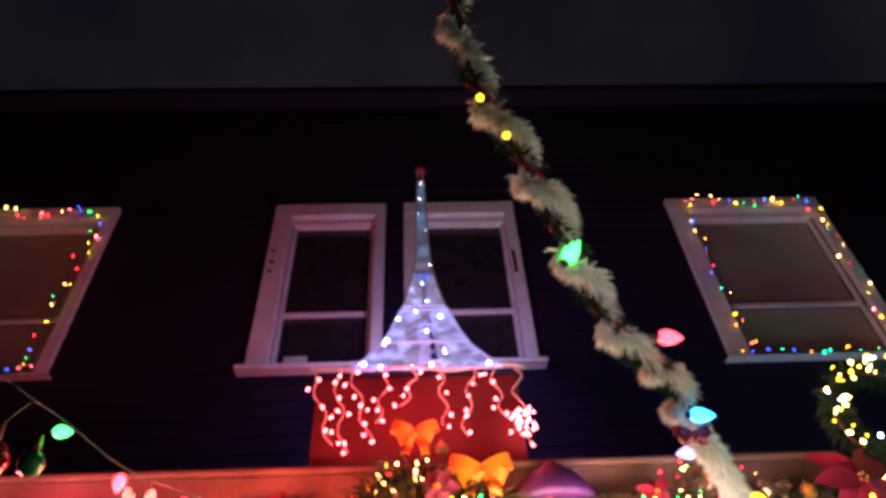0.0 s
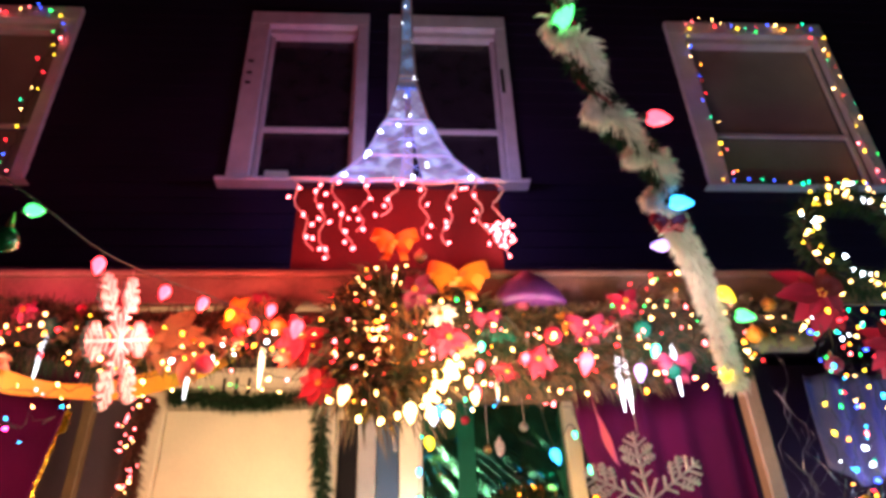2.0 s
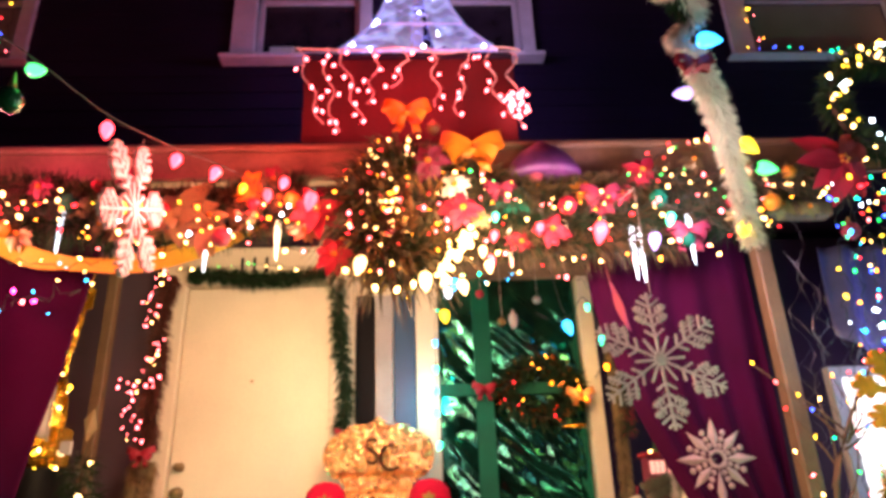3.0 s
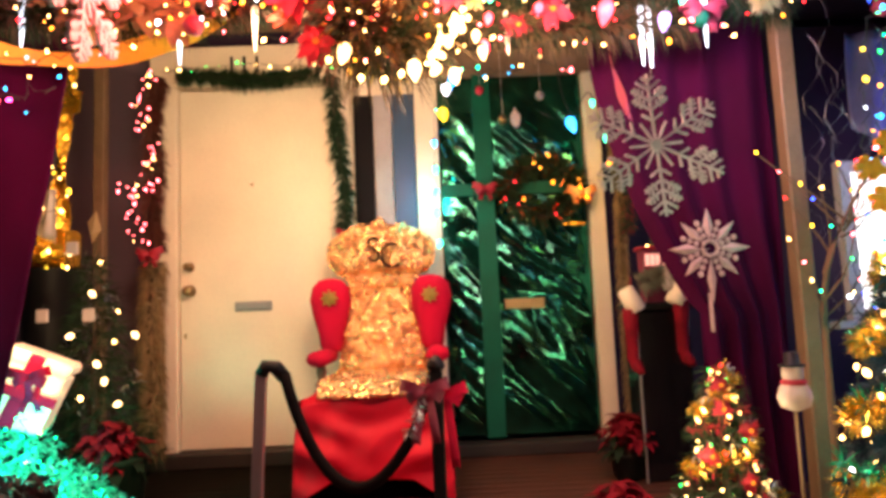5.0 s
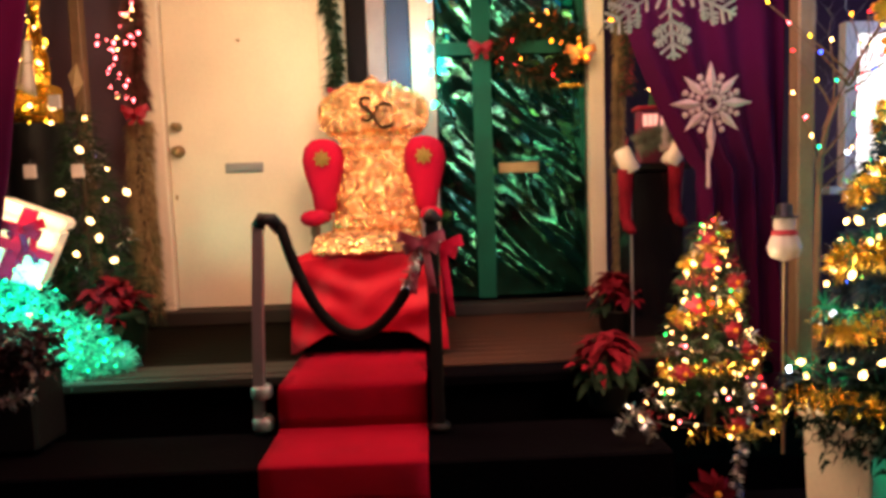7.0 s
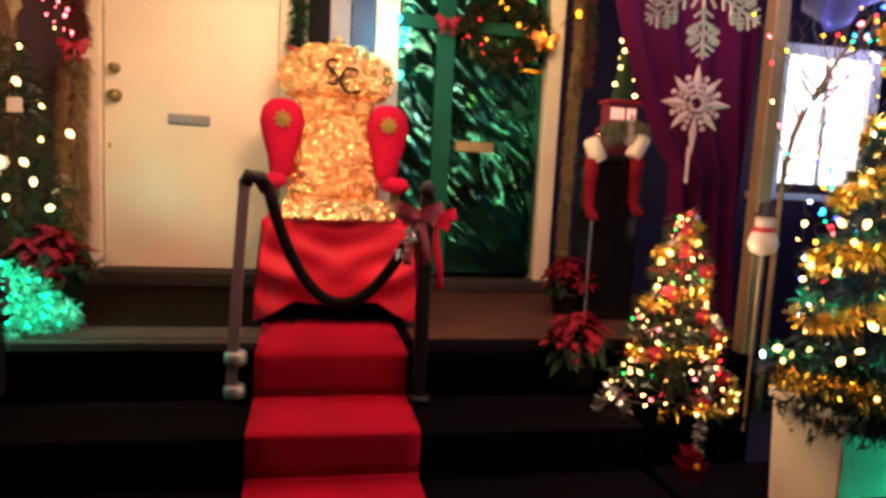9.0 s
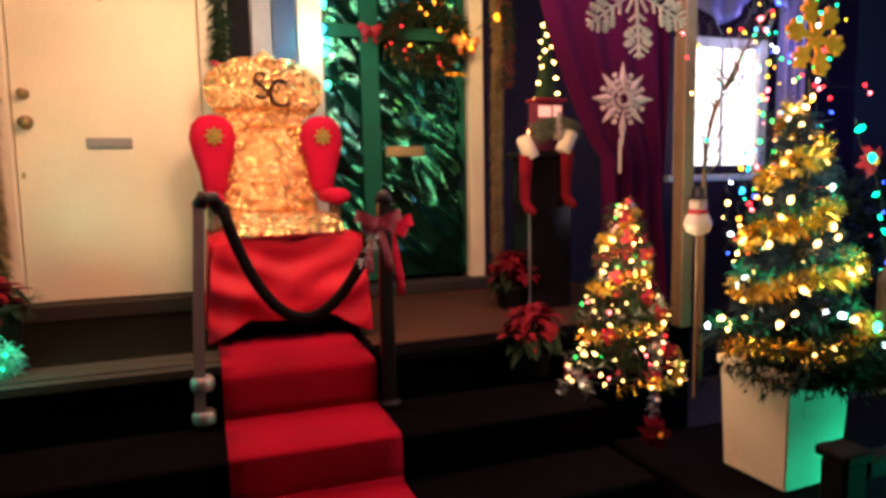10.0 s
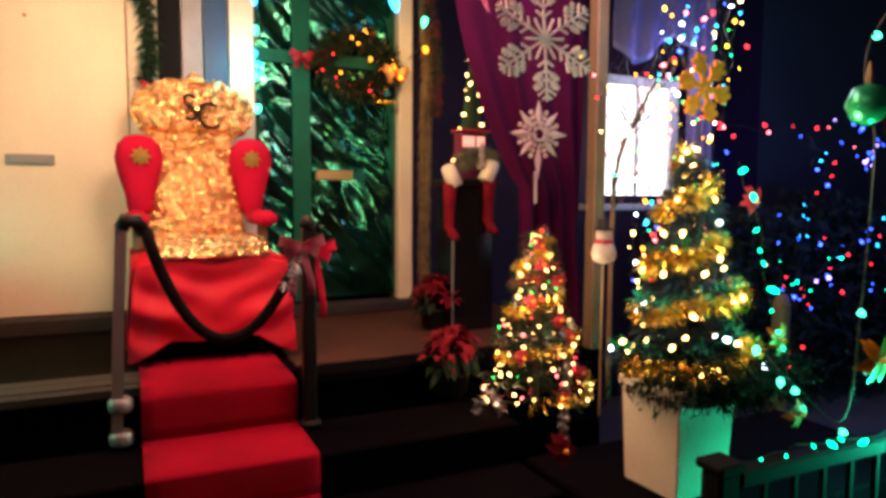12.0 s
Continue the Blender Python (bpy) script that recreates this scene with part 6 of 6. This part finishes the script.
# ---- neighbour's lit window and lights in the dark ----
nw = thing("window_5", "brightly lit window with sheer white curtain", "window", (2.58, 3.6, 1.47), kind="structure")
part("pane", box(-0.28, 0.28, 0.02, 0.03, 0.0, 0.74, 0), glow("lit_sheer_curtain", (1.0, 0.92, 0.85), 2.3), nw, "glowing sheer curtain")
for x0, x1, z0, z1 in ((-0.35, -0.281, -0.06, 0.8), (0.281, 0.35, -0.06, 0.8), (-0.28, 0.28, 0.741, 0.8)):
    part("window_frame", box(x0, x1, -0.02, 0.04, z0, z1, 0.004), M_TRIM, nw)
part("window_sill", box(-0.45, 0.45, -0.06, 0.04, -0.1, -0.061, 0.005), M_TRIM, nw)
part("window_bar", box(-0.012, 0.012, 0.0, 0.019, 0.0, 0.74, 0.002), M_TRIM, nw)
vs, fs = sheet(lambda u, v: (2.94 + 0.2 * u, 3.5 + 0.03 * math.sin(u * 18), 3.0 - 1.5 * v), 24, 8, 0.003)
tagged(new("banner", mesh_of("banner", vs, fs, mat("lilac_shiny_cloth", (0.16, 0.13, 0.36), 0.4, 0.2), True)), "shiny lilac cloth banner hanging by the lit window", "banner")
# Added cloth; its lilac colour stands in for a purple glow above the window.
vs, fs = sheet(lambda u, v: (2.28 + 0.68 * u, 3.48 + 0.03 * math.sin(u * 22 + 2 * v), 2.95 - (0.52 + 0.1 * math.sin(u * 6.3)) * v), 30, 10, 0.003)
tagged(new("valance", mesh_of("valance", vs, fs, bpy.data.materials["lilac_shiny_cloth"], True)), "shiny lilac cloth valance with a purple glow in its colour", "valance")
# Unseen fill lamp added to brighten the lilac cloth.
lamp("window_side_light", (2.75, 3.2, 2.3), 2.2, (0.6, 0.55, 1.0), 0.1)
for k, (n, keys, cols) in enumerate(((9, [(3.0, 3.5, 2.06), (3.3, 3.3, 1.9), (3.8, 3.3, 1.92), (4.3, 3.3, 1.95)], ["red", "pink"]), (26, [(3.5, 3.0, 1.85), (3.8, 3.1, 1.6), (3.4, 3.0, 1.3), (4.1, 3.1, 1.1), (4.6, 3.1, 1.6)], ["blue", "blue", "cyan", "red"]),
                                      (24, [(4.4, 3.0, 1.95), (4.7, 3.1, 1.5), (4.2, 3.0, 1.2), (3.6, 3.0, 0.9), (3.3, 3.0, 0.4)], ["blue", "violet", "red", "cyan"]), (26, [(3.0, 2.9, 1.2), (3.4, 3.0, 0.8), (3.9, 3.0, 1.0), (4.6, 3.0, 0.7)], ["blue", "red", "blue", "teal"]),
                                      (16, [(3.9, 3.0, 2.0), (4.0, 3.0, 1.8), (4.2, 3.0, 1.9), (4.05, 3.0, 1.7)], ["blue", "blue", "violet"]))):
    light_string("colored lights on the dark hedge next door", keys, n, cols, 0.0105, seed=190 + k, spread=0.12)
rng = random.Random(201)
hedge = thing("hedge", "dark leafy hedge in the night next door", "hedge", (3.9, 3.35, -0.08))
part("stems", tube([(0, 0, 0), (0.02, 0, 1.2)], 0.03, 6), M_BARK, hedge)
cs = [Vector((rng.uniform(-0.85, 1.6), rng.uniform(-0.25, 0.3), rng.uniform(0.0, 1) ** 0.8 * 1.75)) for _ in range(7000)]
cs = [c for c in cs if c.z < 1.45 + 0.4 * noise.noise(Vector((c.x * 2, 0, 3)))]
vs, fs = tufts(cs, [Vector((0, -0.6, 0.3))] * len(cs), 0.09, 0.035, rng, 0.3, 1.0)
tagged(put("leaves", mesh_of("leaves", vs, fs, mat("night_leaves", (0.01, 0.016, 0.016), 0.8, bump=0, spec=0.1)), hedge), kind="stuff")
structure("fence_post", lathe([(0.05, -0.08), (0.05, 0.82), (0.035, 0.87), (0.01, 0.89)], 12, m=pose(2.94, 2.7, 0)), M_POSTWOOD, "pale round fence post in the dark", "post")
structure("wall_side", box(4.2, 9, 3.97, 4.15, -0.08, 3.3, 0), M_DARKNEIGHBOUR, "dark blue siding of the house next door", "wall")

# ---- pedestal with the toy house, stockings and lit cone ----
ped = thing("pedestal", "tall glossy black pedestal on the porch", "pedestal", (1.06, 3.2, 0.745))
part("column", box(-0.125, 0.12, -0.1, 0.1, 0.0, 0.77, 0.01), mat("glossy_black", (0.008, 0.007, 0.009), 0.15, bump=0.02), ped)
part("shelf", box(-0.15, 0.15, -0.12, 0.12, 0.771, 0.8, 0.006), M_BLACK, ped)
# Thin steel strip stands in for the sheen along the pedestal's edge.
part("edge_sheen_strip", box(-0.131, -0.122, -0.107, -0.098, 0.0, 0.76, 0.001), M_STEEL, ped)
house = thing("toy_house", "snowy miniature house with lit pink windows", "toy house", (1.08, 3.16, 1.548))
part("wall", box(-0.09, 0.06, -0.04, 0.05, 0.0, 0.245, 0.003), M_PINKCLOTH, house, "dark red wall")
M_TOYGLOW = glow("toy_window_glow", (1.0, 0.5, 0.42), 0.8)
for x in (-0.07, -0.046, -0.022, 0.012, 0.036):
    part("window", box(x - 0.01, x + 0.01, -0.044, -0.0405, 0.17, 0.225, 0), M_TOYGLOW, house, "lit pink window")
part("roof", box(-0.105, 0.075, -0.06, 0.06, 0.2455, 0.262, 0.005), M_REDBOW, house, "red roof edge")
boa("snow_fringe", [Vector((-0.13, -0.07, 0.09)), Vector((-0.02, -0.08, 0.13)), Vector((0.09, -0.07, 0.11))], mat("grey_green_fur", (0.16, 0.17, 0.12), 0.8, bump=0), house, random.Random(7), 1300, 0.05, 0.006, 0.015, 0.3, "grey-green bristle fringe")
part("figure", lathe([(0.022, 0.05), (0.03, 0.075), (0.022, 0.1), (0.018, 0.13), (0.008, 0.19)], 12, m=pose(0.0, -0.1, 0)), M_WHITEPLASTIC, house, "small white ornament with a red tip", True)
for s, x, z in ((-1, 0.895, 1.575), (1, 1.125, 1.6)):
    st = thing("stocking", "red christmas stocking with a white cuff", "stocking", (x, 3.05, z), "stockings")
    bm = bmesh.new()
    tube([(0, 0, -0.05), (0.004, 0.02, -0.16), (0.006, 0.03, -0.27), (0.012, 0.0, -0.31), (0.016, -0.05, -0.33)], [0.036, 0.03, 0.028, 0.028, 0.016], 10, bm)
    part("sock", bm, M_POINSETTIA, st, "red plush sock", True)
    part("cuff", lathe([(0.036, -0.07), (0.046, -0.065), (0.04, 0.035), (0.03, 0.045)], 6, m=pose(0, 0, 0, 0, 26 * s, 0)), M_CREAM, st, "white plush cuff", True)
    part("loop", tube([(0, 0, 0.015), (0.01, 0.01, 0.06), (0.02, 0.03, 0.09)], 0.004, 5), M_REDBOW, st)
lc = thing("lit_cone", "slim cone of warm lights behind the pedestal", "light sculpture", (1.15, 3.32, 1.55))
part("core", lathe([(0.1, 0), (0.05, 0.35), (0.004, 0.72)], 10), M_NEEDLE, lc, "", True)
rng = random.Random(211)
for k in range(26):
    f = k / 26
    bulb(lc, ((0.105 * (1 - f) + 0.006) * math.cos(k * 2.2), (0.105 * (1 - f) + 0.006) * math.sin(k * 2.2), 0.72 * f), "warm", 0.012, 1.2, rng)
poinsettia("red poinsettia in a dark pot by the pedestal", (0.88, 3.2, 0.745), 0.16, 0.28, 0.07, 221, M_BLACK)
poinsettia("large red poinsettia in a pot on the steps", (0.665, 2.56, 0.585), 0.165, 0.3, 0.07, 222, M_BLACK)
flower("small dark red fabric flower low beside the steps", (0.8, 1.9, 0.55), 0.075, M_POINSETTIA, 223)
boa("silver_tinsel", curve_pts([(1.12, 2.32, 0.88), (1.1, 2.29, 0.76), (1.06, 2.26, 0.64), (1.02, 2.21, 0.52), (0.97, 2.14, 0.43)], 20), M_SILVERTINSEL, None, random.Random(9), 420, 0.025, 0.004, label="silver tinsel rope trailing down the dark low wall")
boa("silver_tinsel", curve_pts([(0.6, 2.2, 0.62), (0.66, 2.22, 0.7), (0.72, 2.2, 0.62)], 10), M_SILVERTINSEL, None, random.Random(10), 160, 0.03, 0.004, label="silver tinsel scrap on the dark steps")

# ---- the porch's other end: gold figure, tree, gift, tinsel heap ----
sparse = cone_tree("sparse dark christmas tree with white tags and warm bulbs", (-1.66, 3.35, 0.9), 1.05, 0.26, M_NEEDLE, 2200, "warm", 6, 231, [(M_SILVERTINSEL, 130, 2.5, 1.0)], bulb_r=0.014, length=0.1, name="sparse_tree")
rng = random.Random(232)
for x, z in ((-1.592, 1.703), (-1.694, 1.509), (-1.391, 1.502), (-1.471, 1.187), (-1.533, 1.294), (-1.568, 1.374), (-1.7, 1.9)):
    bulb(sparse, (x + 1.66, -0.15, z - 0.9), "warm", 0.024, 1.1, rng)
for x, z in ((-1.655, 1.915), (-1.79, 1.607), (-1.577, 1.603)):
    ob = thing("ornament", "square white tag ornament on the sparse tree", "ornament", (x, 3.14, z), "white tags")
    part("tag", box(-0.028, 0.028, -0.006, 0.006, -0.03, 0.03, 0.004), M_WHITEPLASTIC, ob)
    part("hook", tube([(0, 0, 0.03), (0.0, 0.01, 0.05)], 0.002, 4), M_WIRE, ob)
boa("pot_heap", [Vector((-1.9, 3.3, 0.86)), Vector((-1.55, 3.3, 0.86))], M_NEEDLE, None, random.Random(11), 900, 0.1, 0.005, 0.03, label="dark pine boughs at the foot of a tree")
gold = thing("gold_display", "gold foil gift and hanging gold streamer on a black stand", "decoration", (-1.95, 3.5, 0.745))
part("stand", lathe([(0.15, 0.0), (0.16, 0.02), (0.135, 0.06), (0.135, 1.07), (0.15, 1.1), (0.15, 1.109)], 20), M_BLACK, gold, "round black stand", True)
part("gift", box(-0.105, 0.105, -0.09, 0.09, 1.11, 1.31, 0.012, seg=2), M_YELLOWFOIL, gold, "crinkled gold foil gift")
for x in (-0.05, 0.02, 0.075):
    part("foil_rosette", lathe([(0.008, -0.03), (0.04, -0.02), (0.045, 0.0), (0.035, 0.02), (0.008, 0.03)], 9, m=pose(x, -0.11, 1.16 + 0.4 * abs(x), 80, 10, 0)), M_YELLOWFOIL, gold, "gold foil rosette")
def streamer(u, v):
    z = 1.3 + 0.98 * v
    w = 0.045 * (1 + 0.35 * math.sin(9 * v + 1)) + (0.035 if 0.62 < v < 0.74 else 0)
    return (0.05 + 0.05 * v + (2 * u - 1) * w, -0.06 - 0.02 * math.sin(14 * v + 4 * u) + 0.012 * noise.noise(Vector((u * 5, v * 26, 1))), z)
vs, fs = sheet(streamer, 8, 60, 0.004)
put("streamer", mesh_of("streamer", vs, fs, M_YELLOWFOIL, False), gold, "broad crumpled gold foil streamer")
light_string("warm lights wound round the gold streamer", [(-1.9, 3.36, 3.1), (-1.78, 3.34, 2.8), (-1.93, 3.34, 2.5), (-1.82, 3.34, 2.2), (-1.95, 3.33, 2.0), (-1.75, 3.32, 1.85)], 34, ["warm", "warm", "yellow"], 0.011, seed=233, spread=0.05)
structure("side_post", box(-1.86, -1.8, 3.72, 3.78, 0.745, 3.09, 0.005), M_POSTWOOD, "pale wooden post inside the porch", "post")
vs, fs = sheet(lambda u, v: (-1.95 + 0.1 * u + 0.05 * v * (1 - u), 3.34 + 0.012 * math.sin(9 * u), 2.02 + 0.22 * v - 0.05 * u * (1 - v)), 8, 6, 0.004)
tagged(new("paper_sheet", mesh_of("paper_sheet", vs, fs, M_WHITEPLASTIC, True)), "folded white paper hanging by the gold streamer", "paper")
tagged(new("butterfly_clip", mesh_of("butterfly_clip", [(-1.65, 3.3, 1.99), (-1.615, 3.28, 2.11), (-1.6, 3.3, 2.02), (-1.63, 3.27, 1.95), (-1.67, 3.3, 2.06)], [(0, 2, 1), (0, 3, 2), (0, 1, 4)], mat("translucent_gold_wing", (0.5, 0.36, 0.2), 0.4, 0.3, bump=0.1))), "gold translucent winged clip on the tree top", "ornament")
gift = thing("gift_box", "lit white fabric gift box with red ribbon", "gift box", (-1.78, 2.92, 1.16), rz=18)
gift.scale = (0.85, 0.85, 0.85)
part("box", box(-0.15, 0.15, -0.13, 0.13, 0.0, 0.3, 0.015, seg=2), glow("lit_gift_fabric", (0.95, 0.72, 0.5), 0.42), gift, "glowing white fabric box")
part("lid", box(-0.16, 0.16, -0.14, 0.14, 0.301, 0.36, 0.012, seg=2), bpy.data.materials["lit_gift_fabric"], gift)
part("ribbon", box(-0.035, 0.035, -0.1465, -0.1405, 0.0, 0.36, 0.001), M_REDVELVET, gift, "red ribbon")
part("ribbon", box(-0.165, 0.165, -0.1525, -0.147, 0.14, 0.19, 0.001), M_REDVELVET, gift, "red ribbon")
gift.rotation_euler = (radians(0), radians(24), radians(18))
bow("red bow on the lit gift box", (-1.6, 2.76, 1.36), 0.085, M_REDVELVET, 1.5)
rng = random.Random(241)
heap = thing("tinsel_heap", "heap of green lit tinsel mesh on the porch floor", "tinsel", (-1.6, 2.86, 0.745))
cs = []
for _ in range(4200):
    a, b = rng.uniform(0, 6.283), rng.random() ** 0.5
    cs.append(Vector((-0.03 + 0.36 * b * math.cos(a), 0.17 * b * math.sin(a), rng.random() * 0.4 * (1 - 0.75 * b * b) * (1.15 if math.cos(a) < 0.2 else 0.7))))
vs, fs = tufts(cs, [c + Vector((0, 0, 0.1)) for c in cs], 0.05, 0.005, rng, 0.4, 1.0)
tagged(put("tinsel", mesh_of("tinsel", vs, fs, mat("teal_mesh", (0.08, 0.75, 0.6), 0.3, 0.3, bump=0)), heap), kind="stuff")
for k in range(130):
    c = cs[rng.randrange(len(cs))]
    bulb(heap, c + Vector((0, -0.05, 0.02)), "teal", 0.007, 1.2, rng)
poinsettia("potted plant under a flat red bow by the white door", (-1.45, 3.1, 0.745), 0.2, 0.36, 0.13, 251, M_LEAF)
pb = thing("planter_box", "black planter with dark plants and silver tinsel", "planter", (-1.56, 2.45, 0.59))
part("box", box(-0.2, 0.17, -0.1, 0.1, 0.0, 0.26, 0.012), M_BLACK, pb)
rng = random.Random(252)
cs = [Vector((rng.uniform(-0.22, 0.18), rng.uniform(-0.1, 0.1), rng.uniform(0.24, 0.42))) for _ in range(1400)]
vs, fs = tufts(cs, [Vector((0, -0.3, 0.5))] * len(cs), 0.06, 0.02, rng, 0.3, 1.0)
tagged(put("leaves", mesh_of("leaves", vs, fs, mat("dark_maroon_leaves", (0.03, 0.012, 0.016), 0.5, bump=0)), pb), kind="stuff")
boa("tinsel", [Vector((-0.2, -0.12, 0.2)), Vector((0.0, -0.13, 0.16)), Vector((0.18, -0.12, 0.22))], M_SILVERTINSEL, pb, random.Random(12), 260, 0.035, 0.004)

# more fabric flowers and bows crowded on the beam garland
rng = random.Random(401)
for k in range(30):
    x = -1.75 + 3.3 * k / 29 + rng.uniform(-0.05, 0.05)
    if -0.36 < x < 0.2:
        continue
    m_, word = rng.choice([(M_REDBOW, "crimson"), (M_PINKCLOTH, "plum"), (M_OLIVE, "olive"), (M_BRASS, "brass"), (M_PINKCLOTH, "plum"), (M_OLIVE, "olive"), (M_TANFUR, "tan")])
    at = (x, rng.uniform(2.3, 2.38), rng.uniform(2.58, 2.9))
    if k % 3 == 0:
        bow("%s cloth bow on the crowded beam garland" % word, at, rng.uniform(0.06, 0.09), m_, 0.8, "beam bows")
    else:
        flower("%s fabric flower on the crowded beam garland" % word, at, rng.uniform(0.045, 0.085), m_, 410 + k, "beam flowers")


# ---- bare trees behind the house, against the night sky ----
def bare_tree(at, h, seed):
    rng = random.Random(seed)
    ob = thing("bare_tree", "leafless dark tree behind the house roof", "tree", at, "bare trees")
    part("trunk", tube(curve_pts([(0, 0, 0), (0.1, 0, h * 0.3), (-0.1, 0.1, h * 0.6), (0.1, 0, h)], 12), [0.22 - 0.017 * k for k in range(12)], 8), M_BARK, ob, "", True)
    for k in range(26):
        z = h * rng.uniform(0.45, 0.95)
        a = rng.uniform(0, 6.283)
        l = (h - z) * 0.6 + rng.uniform(0.8, 1.8)
        e = Vector((l * math.cos(a), l * math.sin(a), z + l * rng.uniform(0.4, 0.9)))
        b = Vector((0, 0, z))
        mid = b.lerp(e, 0.5) + Vector((rng.uniform(-0.2, 0.2), 0, rng.uniform(-0.2, 0.1)))
        bm = bmesh.new()
        pts = curve_pts([b, mid, e], 8)
        tube(pts, [0.07 - 0.0075 * j for j in range(8)], 5, bm)
        for j in range(6):
            p = pts[rng.randrange(3, 8)]
            q = p + Vector((rng.uniform(-0.7, 0.7), rng.uniform(-0.5, 0.5), rng.uniform(0.1, 0.8)))
            tube([p, p.lerp(q, 0.5) + Vector((0.05, 0, -0.05)), q], [0.02, 0.013, 0.006], 4, bm)
        part("limb", bm, M_BARK, ob, "", True)


bare_tree((1.2, 12.0, -0.08), 13.0, 501)
bare_tree((-5.5, 12.5, -0.08), 12.5, 502)
bare_tree((6.5, 12.5, -0.08), 12.8, 503)
